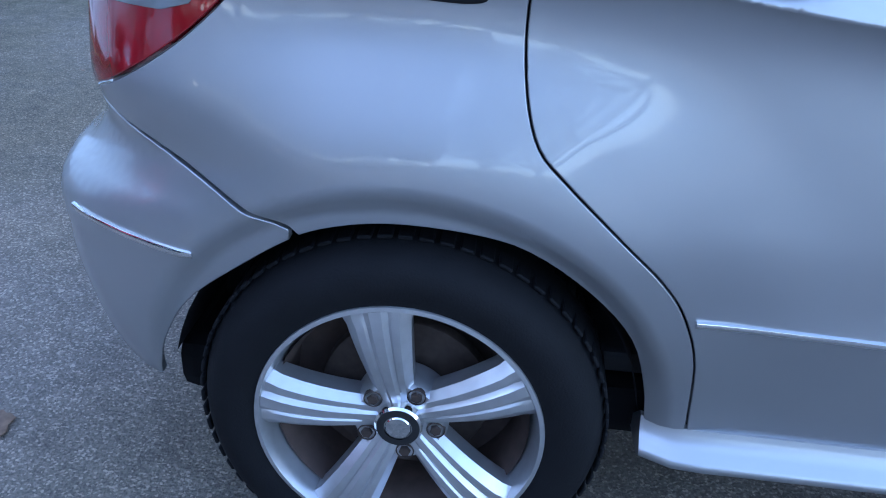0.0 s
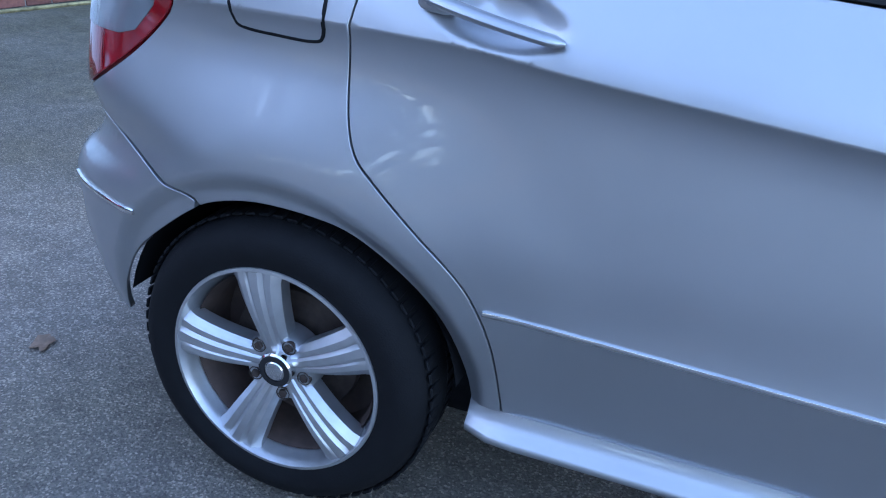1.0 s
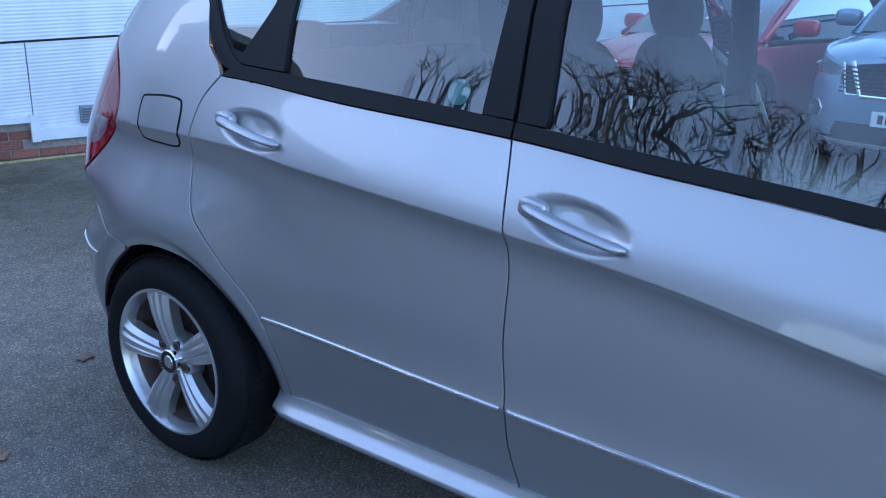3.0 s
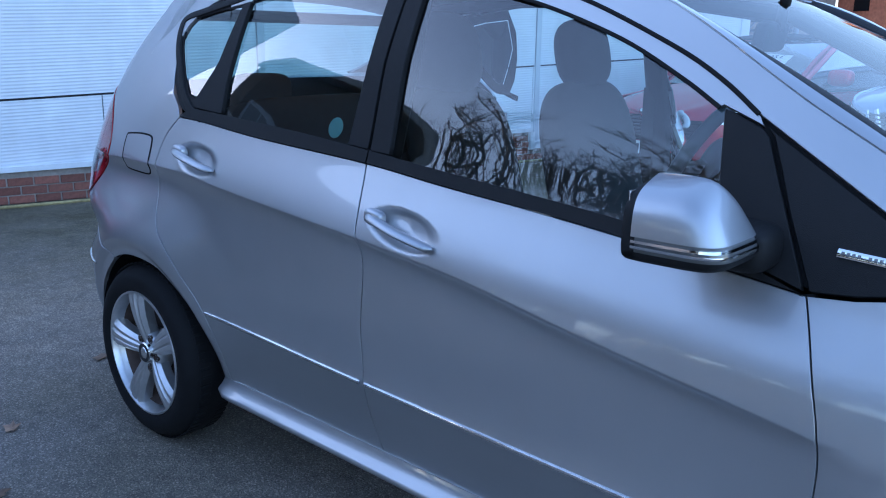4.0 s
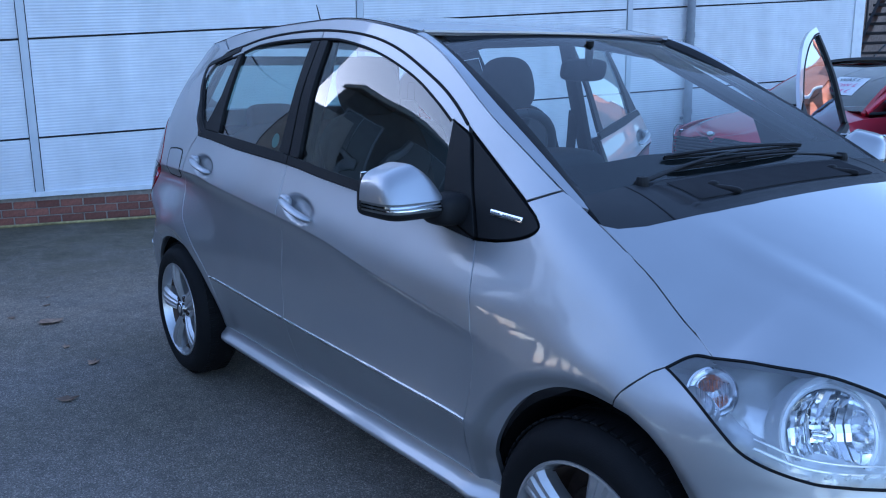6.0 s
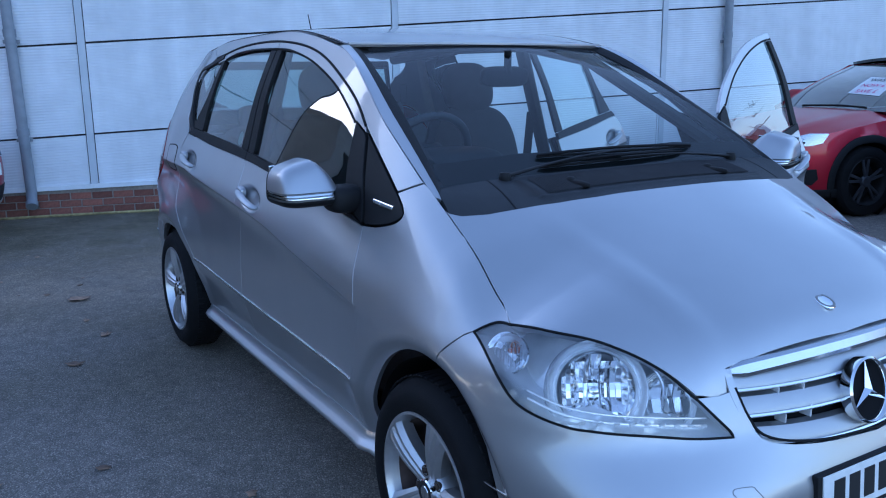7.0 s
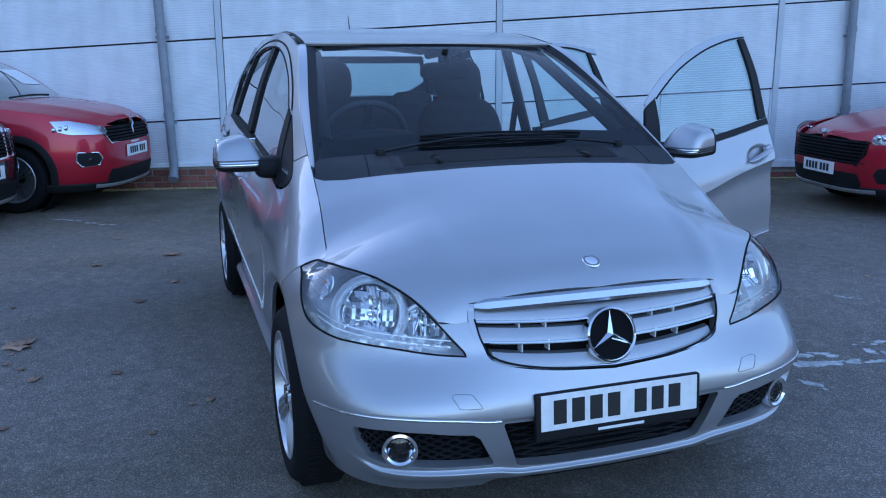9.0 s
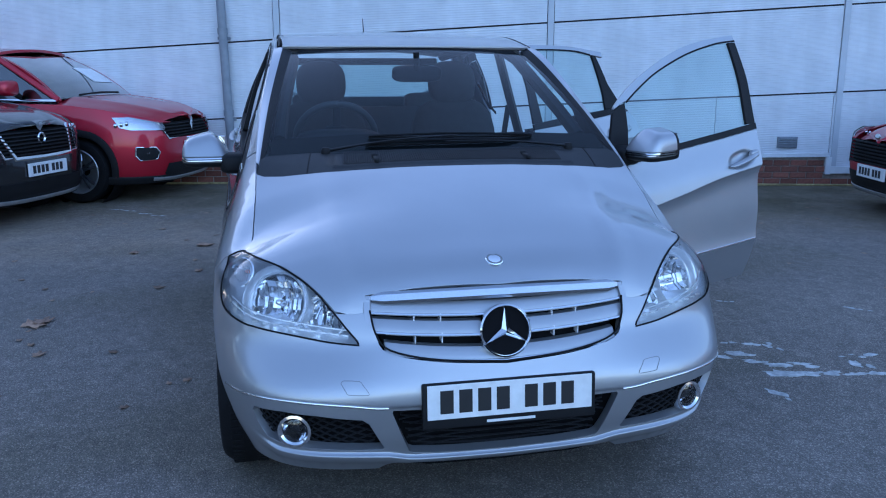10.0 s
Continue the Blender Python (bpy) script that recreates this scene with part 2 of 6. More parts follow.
def part(name, bm, mat, parent=None, label="", smooth=False):
    bmesh.ops.recalc_face_normals(bm, faces=bm.faces)
    me = bpy.data.meshes.new(name)
    bm.to_mesh(me)
    bm.free()
    if smooth:
        me.polygons.foreach_set("use_smooth", [True] * len(me.polygons))
        me.set_sharp_from_angle(angle=radians(38))
    me.materials.append(mat)
    ob = new(name, me)
    if parent:
        ob.parent = parent
    if label:
        tagged(ob, label)
    return ob


def flipped(ob, parent=None):
    """The same mesh mirrored to the other side of the car."""
    me = ob.data
    verts = [(v.co.x, -v.co.y, v.co.z) for v in me.vertices]
    faces = [tuple(reversed(p.vertices)) for p in me.polygons]
    norms = None
    if me.has_custom_normals:
        norms = [None] * len(verts)
        for p in me.polygons:
            for li in p.loop_indices:
                c = me.corner_normals[li].vector
                norms[me.loops[li].vertex_index] = (c.x, -c.y, c.z)
        norms = [q or (0, 0, 1) for q in norms]
    made = mesh_ob(ob.name.split(".")[0], verts, faces, me.materials[0], parent or ob.parent, ob.get("label", ""), norms)
    if not norms:
        made.data.polygons.foreach_set("use_smooth", [p.use_smooth for p in me.polygons])
        if any(p.use_smooth for p in me.polygons):
            made.data.set_sharp_from_angle(angle=radians(38))
    return made


def spline(points, n=6):
    """A smooth open line through points."""
    pts = [Vector(p) for p in points]
    pts = [2 * pts[0] - pts[1]] + pts + [2 * pts[-1] - pts[-2]]
    out = []
    for i in range(1, len(pts) - 2):
        p0, p1, p2, p3 = pts[i - 1:i + 3]
        for k in range(n):
            t = k / n
            out.append(.5 * (2 * p1 + (p2 - p0) * t + (2 * p0 - 5 * p1 + 4 * p2 - p3) * t * t + (3 * p1 - p0 - 3 * p2 + p3) * t ** 3))
    return [tuple(p) for p in out + [pts[-2]]]


def dense(outline, h):
    out = []
    for i, p in enumerate(outline):
        q = outline[(i + 1) % len(outline)]
        k = max(1, math.ceil(math.dist(p, q) / h))
        out += [(p[0] + (q[0] - p[0]) * j / k, p[1] + (q[1] - p[1]) * j / k) for j in range(k)]
    return out


def inset(poly, d):
    """A closed outline moved inwards by d."""
    area = sum(p[0] * q[1] - q[0] * p[1] for p, q in zip(poly, poly[1:] + poly[:1]))
    s = d if area > 0 else -d
    out = []
    for i, p in enumerate(poly):
        a, b = Vector(p) - Vector(poly[i - 1]), Vector(poly[(i + 1) % len(poly)]) - Vector(p)
        if a.length < 1e-7 or b.length < 1e-7:
            out.append(p)
            continue
        na, nb = Vector((-a.y, a.x)).normalized(), Vector((-b.y, b.x)).normalized()
        m = na + nb
        m = m / max(m.length_squared / 2, .35)
        out.append((p[0] + m.x * s, p[1] + m.y * s))
    return out


def inside(poly, p):
    x, y, odd = p[0], p[1], False
    for (x1, y1), (x2, y2) in zip(poly, poly[1:] + poly[:1]):
        if (y1 > y) != (y2 > y) and x < (x2 - x1) * (y - y1) / (y2 - y1) + x1:
            odd = not odd
    return odd


def inside_all(poly, pts):
    pts = np.asarray(pts)
    odd = np.zeros(len(pts), bool)
    with np.errstate(divide="ignore", invalid="ignore"):
        for (x1, y1), (x2, y2) in zip(poly, poly[1:] + poly[:1]):
            odd ^= ((y1 > pts[:, 1]) != (y2 > pts[:, 1])) & (pts[:, 0] < (x2 - x1) * (pts[:, 1] - y1) / (y2 - y1) + x1)
    return odd


def panel(name, outline, surf, mat, parent=None, h=.03, lip=.014, gap=.0032, label="", holes=(), fine=(), sink=0.0, centre=(1.3, 0, .65), lines=()):
    """A sheet cut out of a surface surf(u, v) along a closed outline, its edges folded inwards. fine: boxes (u0, v0, u1, v1, h) with a closer net; lines: lines of the net laid along creases."""
    out = dense(inset(dense(outline, h * .7), gap), h * .7)
    loops = [out] + [dense(q, min(h * .6, .010)) for q in holes]
    pts, edges = [], []
    for loop in loops:
        base = len(pts)
        pts += loop
        edges += [(base + i, base + (i + 1) % len(loop)) for i in range(len(loop))]
    rim = np.array(pts)
    lo, hi = rim.min(0), rim.max(0)
    nets = [(lo[0], lo[1], hi[0], hi[1], h)] + list(fine)
    inner = []
    for k, (u0, v0, u1, v1, hh) in enumerate(nets):
        g = np.array([(u, v) for i, u in enumerate(np.arange(u0 + hh * .5, u1, hh)) for v in np.arange(v0 + hh * (.5 if i % 2 else .25), v1, hh)])
        if not len(g):
            continue
        keep = inside_all(out, g)
        for q in loops[1:]:
            keep &= ~inside_all(q, g)
        for (a0, b0, a1, b1, _) in nets[k + 1:]:
            keep &= ~((g[:, 0] > a0) & (g[:, 0] < a1) & (g[:, 1] > b0) & (g[:, 1] < b1))
        g = g[keep]
        if len(g):
            near = np.sqrt(((g[:, None] - rim[None]) ** 2).sum(2)).min(1)
            inner.append(g[near > hh * .38])
    if lines:
        ls = np.array([p for line in lines for p in line])
        ls = ls[inside_all(out, ls)]
        ls = ls[np.sqrt(((ls[:, None] - rim[None]) ** 2).sum(2)).min(1) > .004]
        inner = [g[np.sqrt(((g[:, None] - ls[None]) ** 2).sum(2)).min(1) > .007] for g in inner] + [ls]
    pts += [tuple(p) for g in inner for p in g]
    from mathutils.geometry import delaunay_2d_cdt
    v2, _, tris, *_ = delaunay_2d_cdt([Vector(p) for p in pts], edges, [], 1, 1e-7)
    v2 = [(p.x, p.y) for p in v2]
    mids = [tuple(np.mean([v2[i] for i in t], axis=0)) for t in tris]
    ok = inside_all(out, mids)
    for q in loops[1:]:
        ok &= ~inside_all(q, mids)
    tris = [t for t, k in zip(tris, ok) if k]
    e = 1e-3
    verts, norms, mid = [], [], Vector(centre)
    for u, v in v2:
        p = Vector(surf(u, v))
        n = (Vector(surf(u + e, v)) - Vector(surf(u - e, v))).cross(Vector(surf(u, v + e)) - Vector(surf(u, v - e)))
        n = n.normalized() if n.length > 1e-12 else Vector((0, 0, 1))
        if n.dot(p - mid) < 0:
            n = -n
        verts.append(p - n * sink), norms.append(n)
    faces, count = [], {}
    for t in tris:
        a, b, c = [verts[i] for i in t]
        f = tuple(t) if (b - a).cross(c - a).dot(norms[t[0]]) > 0 else tuple(reversed(t))
        faces.append(f)
        for i in range(len(f)):
            count[(f[i], f[(i + 1) % len(f)])] = 1
    if lip:
        # the edge rolls over before it drops
        r = .0020 if lip >= .01 and gap > .002 else .0006
        border = [k for k in count if (k[1], k[0]) not in count]
        outward = {}
        for i, j in border:
            n = (verts[j] - verts[i]).cross(norms[i])
            n = n.normalized() if n.length > 1e-9 else norms[i]
            for k in (i, j):
                outward[k] = outward.get(k, Vector()) + n
        ring = {}
        for k, n in outward.items():
            n = n.normalized() if n.length > 1e-6 else norms[k]
            ring[k] = len(verts)
            verts += [verts[k] + n * r - norms[k] * r, verts[k] + n * r - norms[k] * max(lip, r * 1.5)]
            norms += [n, n]
        for i, j in border:
            a, b = ring[i], ring[j]
            faces += [(j, i, a, b), (b, a, a + 1, b + 1)]
    return mesh_ob(name, verts, faces, mat, parent, label, norms)


def strip(name, path, surf, wide, high, mat, parent=None, label="", centre=(1.3, 0, .65), sink=.002):
    """A bar that lies on a surface along a line of (u, v)."""
    e, mid = 1e-3, Vector(centre)
    P, N = [], []
    for u, v in path:
        p = Vector(surf(u, v))
        n = (Vector(surf(u + e, v)) - Vector(surf(u - e, v))).cross(Vector(surf(u, v + e)) - Vector(surf(u, v - e))).normalized()
        P.append(p), N.append(n if n.dot(p - mid) > 0 else -n)
    verts, faces = [], []
    for i, (p, n) in enumerate(zip(P, N)):
        d = (P[min(i + 1, len(P) - 1)] - P[max(i - 1, 0)]).normalized()
        s = d.cross(n).normalized()
        verts += [p + s * wide / 2 - n * sink, p + s * wide * .42 + n * high * .75, p + s * wide * .2 + n * high, p - s * wide * .2 + n * high, p - s * wide * .42 + n * high * .75, p - s * wide / 2 - n * sink]
    for i in range(len(P) - 1):
        for k in range(5):
            a = i * 6 + k
            faces.append((a, a + 1, a + 7, a + 6))
    k = (len(P) - 1) * 6
    faces += [(5, 4, 3, 2, 1, 0), (k, k + 1, k + 2, k + 3, k + 4, k + 5)]
    ob = mesh_ob(name, verts, faces, mat, parent, label)
    ob.data.set_sharp_from_angle(angle=radians(45))
    return ob


def lathe(profile, n=48, axis="y"):
    """A turned shape: (radius, along) round an axis."""
    bm = bmesh.new()
    rings = []
    for r, a in profile:
        ring = []
        for i in range(n):
            c, s = math.cos(2 * math.pi * i / n) * r, math.sin(2 * math.pi * i / n) * r
            ring.append(bm.verts.new({"y": (c, a, s), "x": (a, c, s), "z": (c, s, a)}[axis]))
        rings.append(ring)
    for p, q in zip(rings, rings[1:]):
        for i in range(n):
            bm.faces.new((p[i], p[(i + 1) % n], q[(i + 1) % n], q[i]))
    bmesh.ops.remove_doubles(bm, verts=bm.verts, dist=1e-6)
    return bm


def moved(bm, m):
    bmesh.ops.transform(bm, matrix=m, verts=bm.verts)
    return bm


def block(size, at=(0, 0, 0), bevel=.0, seg=2):
    """A box with its middle at a place, its edges rounded."""
    bm = bmesh.new()
    bmesh.ops.create_cube(bm, size=1, matrix=Matrix.Translation(at) @ Matrix.Diagonal((*size, 1)))
    if bevel:
        bmesh.ops.bevel(bm, geom=list(bm.edges), offset=bevel, segments=seg, profile=.6, affect="EDGES")
    return bm


def joined(*bms):
    out = bmesh.new()
    for b in bms:
        me = bpy.data.meshes.new("tmp")
        b.to_mesh(me)
        b.free()
        out.from_mesh(me)
        bpy.data.meshes.remove(me)
    return out


def sweep(path, radius, n=10, flat=1.0):
    """A round bar along 3D points; radius a number or one for each point; flat squeezes it along its second axis."""
    bm = bmesh.new()
    P = [Vector(p) for p in path]
    rad = radius if isinstance(radius, (list, tuple)) else [radius] * len(P)
    rings, side = [], None
    for i, p in enumerate(P):
        d = (P[min(i + 1, len(P) - 1)] - P[max(i - 1, 0)]).normalized()
        if side is None:
            side = d.cross(Vector((0, 0, 1)))
            side = side.normalized() if side.length > 1e-3 else Vector((1, 0, 0))
        side = (side - d * side.dot(d)).normalized()
        up = d.cross(side)
        rings.append([bm.verts.new(p + side * math.cos(2 * math.pi * k / n) * rad[i] + up * math.sin(2 * math.pi * k / n) * rad[i] * flat) for k in range(n)])
    for a, b in zip(rings, rings[1:]):
        for k in range(n):
            bm.faces.new((a[k], a[(k + 1) % n], b[(k + 1) % n], b[k]))
    bm.faces.new(rings[0]), bm.faces.new(rings[-1])
    return bm


def pillow(size, at, power=.45, turn=(0, 0, 0), n=20):
    """A rounded cushion: a ball pressed towards a box."""
    bm = bmesh.new()
    bmesh.ops.create_uvsphere(bm, u_segments=n * 2, v_segments=n, radius=1)
    for v in bm.verts:
        v.co = Vector([math.copysign(abs(c) ** power, c) for c in v.co])
    return moved(bm, pose(*at, *turn) @ Matrix.Diagonal((size[0] / 2, size[1] / 2, size[2] / 2, 1)))


# ---- the car's skin ----
# half body: stations along x, each with eight (z, half width) knots from sill to top
XC, XR = 2.55, -0.05
STATIONS = {
    -0.50: ((.24, .80), (.33, .84), (.52, .868), (.66, .866), (.90, .822), (1.10, .762), (1.32, .66), (1.47, .54)),
    0.00: ((.22, .80), (.33, .835), (.52, .868), (.66, .878), (.90, .850), (1.10, .798), (1.32, .71), (1.52, .585)),
    0.40: ((.20, .775), (.30, .785), (.52, .842), (.68, .866), (.92, .856), (1.10, .792), (1.33, .705), (1.55, .60)),
    1.05: ((.20, .775), (.30, .79), (.52, .855), (.68, .868), (.88, .858), (1.06, .788), (1.32, .705), (1.56, .60)),
    1.60: ((.20, .775), (.30, .795), (.52, .862), (.68, .870), (.85, .855), (1.00, .79), (1.24, .715), (1.49, .615)),
    2.10: ((.20, .78), (.30, .80), (.50, .868), (.66, .872), (.80, .858), (.95, .795), (1.08, .755), (1.23, .69)),
    2.35: ((.20, .79), (.32, .82), (.50, .873), (.64, .874), (.78, .855), (.93, .80), (1.01, .765), (1.09, .712)),
    2.60: ((.22, .80), (.34, .84), (.50, .875), (.62, .875), (.73, .862), (.82, .827), (.888, .787), (.946, .725)),
    2.80: ((.22, .80), (.34, .84), (.50, .872), (.58, .872), (.66, .866), (.720, .852), (.775, .822), (.828, .752)),
    3.00: ((.22, .80), (.34, .84), (.48, .872), (.56, .874), (.64, .874), (.705, .868), (.772, .832), (.835, .790)),
    3.30: ((.22, .80), (.34, .84), (.48, .872), (.56, .874), (.64, .874), (.705, .868), (.772, .832), (.835, .790)),
}
NOSE = ((.16, 3.18), (.25, 3.24), (.35, 3.27), (.45, 3.28), (.55, 3.26), (.63, 3.235), (.70, 3.20), (.75, 3.17), (.82, 3.10), (1.1, 2.85))
TAIL = ((.16, -.50), (.30, -.575), (.40, -.60), (.50, -.612), (.58, -.612), (.62, -.592), (.67, -.535), (.75, -.503), (.90, -.495), (1.10, -.43), (1.25, -.34), (1.35, -.25), (1.45, -.17), (1.55, -.11), (1.6, -.10))


def slopes(xs, ys):
    """Slopes of a smooth curve through points that doesn't overshoot."""
    h, d = np.diff(xs), np.diff(ys) / np.diff(xs)
    m = np.empty(len(xs))
    m[0], m[-1] = d[0], d[-1]
    for i in range(1, len(xs) - 1):
        m[i] = 0 if d[i - 1] * d[i] <= 0 else 3 * (h[i - 1] + h[i]) / ((2 * h[i] + h[i - 1]) / d[i - 1] + (h[i] + 2 * h[i - 1]) / d[i])
    return m


class Smooth:
    def __init__(self, points):
        self.x, self.y = [np.array(c, float) for c in zip(*points)]
        self.m = slopes(self.x, self.y)

    def __call__(self, x):
        i = min(max(int(np.searchsorted(self.x, x)) - 1, 0), len(self.x) - 2)
        h = self.x[i + 1] - self.x[i]
        t = (x - self.x[i]) / h
        if t < 0:
            return self.y[0] + self.m[0] * (x - self.x[0])
        if t > 1:
            return self.y[-1] + self.m[-1] * (x - self.x[-1])
        return ((1 + 2 * t) * (1 - t) ** 2 * self.y[i] + t * (1 - t) ** 2 * h * self.m[i]
                + t * t * (3 - 2 * t) * self.y[i + 1] + t * t * (t - 1) * h * self.m[i + 1])


KNOTS = [[Smooth([(x, row[k][c]) for x, row in STATIONS.items()]) for c in (0, 1)] for k in range(8)]
nose, tail = Smooth(NOSE), Smooth(TAIL)
section_at = {}


def step(t):
    t = min(max(t, 0.0), 1.0)
    return t * t * (3 - 2 * t)


trim_line = Smooth(((-.2, .555), (.387, .540), (1.10, .520), (2.19, .498), (2.6, .488)))
crease = Smooth(((-.5, .97), (0, .968), (.3, .962), (.5, .942), (.8, .915), (1.08, .89), (1.4, .855), (1.67, .81), (1.9, .776), (2.1, .748), (2.4, .70)))


def width_plain(x, z):
    """Half width of the body, before its ends round off."""
    key = round(x, 4)
    if key not in section_at:
        section_at[key] = Smooth([(k[0](x), k[1](x)) for k in KNOTS])
    w = section_at[key](z)
    # shoulder crease, hollow door and the ledge above the trim strip
    c, tz = crease(x), trim_line(x)
    if tz < z < c:
        under, over = c - z, max(z - tz - .005, 0)
        swell = step((math.hypot(x, z - .31) - .41) / .27) * step((x + .36) / .30) * step((2.40 - x) / .45)
        haunch = step((.50 - x) / .45)
        w -= swell * (.031 + .017 * haunch) * (1 - math.exp(-under / (.030 + .020 * haunch))) * (.5 * over / (c - tz) + .5 * (1 - math.exp(-over / .06)))
    # taut shoulder between the crease and the window sills
    belt = KNOTS[5][0](x)
    if c < z < belt:
        low, high = section_at[key](c), section_at[key](belt)
        w += .4 * step((x + .3) / .4) * step((2.2 - x) / .5) * (low + (high - low) * (z - c) / (belt - c) - w)
    # flat below the trim strip
    if .30 < z < tz:
        low, high = section_at[key](.30), section_at[key](tz)
        w += step((x - .36) / .20) * step((2.25 - x) / .20) * (low + (high - low) * (z - .30) / (tz - .30) - w)
    # flared arches
    for cx, cz, rad in ((0.0, .31, .365), (2.56, .315, .375)):
        r = math.hypot(x - cx, z - cz)
        w += .007 * step(1 - abs(r - rad - .02) / .13) * step((z - .2) / .15)
        w -= .020 * step((rad + .038 - r) / .045) * step((z - .22) / .10)
    return w


DISHES = ((.365, 1.006, -7), (1.226, .928, -9))


def width(x, z):
    """The same with the dished recesses of the door handles."""
    w = width_plain(x, z)
    for cx, cz, tilt in DISHES:
        if abs(x - cx) < .16 and abs(z - cz) < .08:
            c, s = math.cos(radians(tilt)), math.sin(radians(tilt))
            u, v = (x - cx) * c + (z - cz) * s, -(x - cx) * s + (z - cz) * c
            r = math.hypot(u / .122, v / .047)
            w -= .015 * step((1 - r) / .55)
    return w


def corner(z):
    """Exponents of the plan's rounded front corner: squarer low down."""
    k = step((.62 - z) / .17)
    return 4.6 - 1.2 * k, 1.9 + 2.9 * k


def tail_corner(z):
    """The same at the tail: rounder in the bumper."""
    k = step((.82 - z) / .12)
    return 4.4 - 2.4 * k, .15 - .01 * k


KF, KR = .80, .75
A_FRONT, A_REAR = XC + KF * math.pi / 2, XR - KR * math.pi / 2


def skin(a, z):
    """The body's skin on its right side: a runs along it, equal to x between the rounded ends, A_FRONT at the nose's middle, A_REAR at the tail's."""
    if a > A_FRONT:
        p = skin(2 * A_FRONT - a, z)
        return Vector((p[0], -p[1], z))
    if a > XC:
        m, n = corner(z)
        q = math.pi / 2 * (1 - ((a - XC) / (A_FRONT - XC)) ** (m / 2))
        x = XC + (nose(z) - XC) * max(math.cos(q), 0.0) ** (2 / m)
        return Vector((x, -width(x, z) * max(math.sin(q), 0.0) ** (2 / n), z))
    if a < XR:
        m, n = tail_corner(z)
        q = math.pi / 2 * (1 - ((XR - a) / (XR - A_REAR)) ** (m / 2))
        x = XR - (XR - tail(z)) * max(math.cos(q), 0.0) ** (2 / m)
        return Vector((x, -width(x, z) * max(math.sin(q), 0.0) ** (2 * n), z))
    return Vector((a, -width(a, z), z))


def along(x, z):
    """a for a place at x on the side."""
    if x > XC:
        m = corner(z)[0]
        return XC + (A_FRONT - XC) * (math.asin(min((x - XC) / (nose(z) - XC), 1.0) ** (m / 2)) * 2 / math.pi) ** (2 / m)
    if x < XR:
        m = tail_corner(z)[0]
        return XR - (XR - A_REAR) * (math.asin(min((XR - x) / (XR - tail(z)), 1.0) ** (m / 2)) * 2 / math.pi) ** (2 / m)
    return x


def across(y, z):
    """a for a place y off the middle on the nose."""
    lo, hi = XC, A_FRONT
    for _ in range(30):
        mid = (lo + hi) / 2
        lo, hi = (mid, hi) if -skin(mid, z)[1] > y else (lo, mid)
    return lo

# ---- the silver car ----
car = thing("car", "silver five-door hatchback, passenger doors open, parked on the asphalt", "car")


def S(points):
    """(x, z) places on the side as (a, z)."""
    return [(along(x, z), z) for x, z in points]


def F(points):
    """(y, z) places on the nose as (a, z)."""
    return [(across(y, z), z) for y, z in points]


# edges of the headlights, from the outer tip over the top to the inner tip and back below
def T(points):
    """(a, z) for places (x, y) on the upper edge of the wing."""
    made = []
    for x, y in points:
        lo, hi = .62, .90
        for _ in range(30):
            mid = (lo + hi) / 2
            lo, hi = (mid, hi) if -skin(along(x, mid), mid)[1] > y else (lo, mid)
        made.append((along(x, lo), lo))
    return made


HL_TOP = spline(S([(2.738, .791), (2.766, .814)]) + T([(2.803, .756), (2.876, .737), (2.942, .702), (2.985, .661), (3.025, .621), (3.068, .580), (3.110, .540), (3.146, .502)]) + F([(.470, .652), (.438, .604)]), 7)
HL_LOW = spline(F([(.438, .604), (.53, .612), (.63, .627), (.728, .639), (.776, .647)]) + S([(2.936, .678), (2.875, .719), (2.820, .752), (2.738, .791)]), 7)
HL = HL_TOP[:-1] + HL_LOW[:-1]
HL_SPLIT = 7 * 9

ARCH_NET = [[(cx + r * math.cos(q), cz + r * math.sin(q)) for q in np.arange(-.1, 3.3, .035)] for cx, cz in ((0.0, .31), (2.56, .315)) for r in np.arange(.345, .475, .0125)]
ARCH_NET = [[(along(x, z), z) for x, z in line] for line in ARCH_NET]


# lines of the side, (x, z)
REAR_GAP = spline([(.215, 1.120), (.165, 1.06), (.142, .985), (.135, .912), (.143, .832), (.163, .772), (.202, .731), (.277, .662), (.341, .600), (.380, .542), (.410, .457), (.430, .312)], 4)
B_GAP = spline([(1.118, .312), (1.102, .42), (1.104, .53), (1.090, .66), (1.090, .81), (1.074, .94), (1.053, 1.061)], 4)
A_GAP = spline([(2.116, .951), (2.152, .846), (2.180, .74), (2.185, .64), (2.170, .53), (2.138, .39), (2.118, .312)], 4)
BELT = spline([(.215, 1.120), (.351, 1.112), (.627, 1.088), (1.053, 1.061), (1.312, 1.035), (1.574, 1.012), (1.85, .983), (2.116, .951)], 6)
GLASS_LOW = spline([(.25, 1.150), (.422, 1.140), (.77, 1.117), (1.053, 1.092), (1.30, 1.067), (1.612, 1.038), (1.80, 1.018), (1.965, .998)], 6)
FRAME = spline([(.24, 1.47), (.375, 1.487), (.565, 1.512), (.80, 1.524), (1.056, 1.522), (1.33, 1.496), (1.545, 1.445), (1.774, 1.352), (1.89, 1.291), (1.978, 1.229)], 6)
GLASS_TOP = spline([(.30, 1.445), (.412, 1.462), (.559, 1.487), (.80, 1.497), (1.104, 1.491), (1.261, 1.474), (1.454, 1.433), (1.666, 1.362), (1.815, 1.290), (1.902, 1.240)], 6)
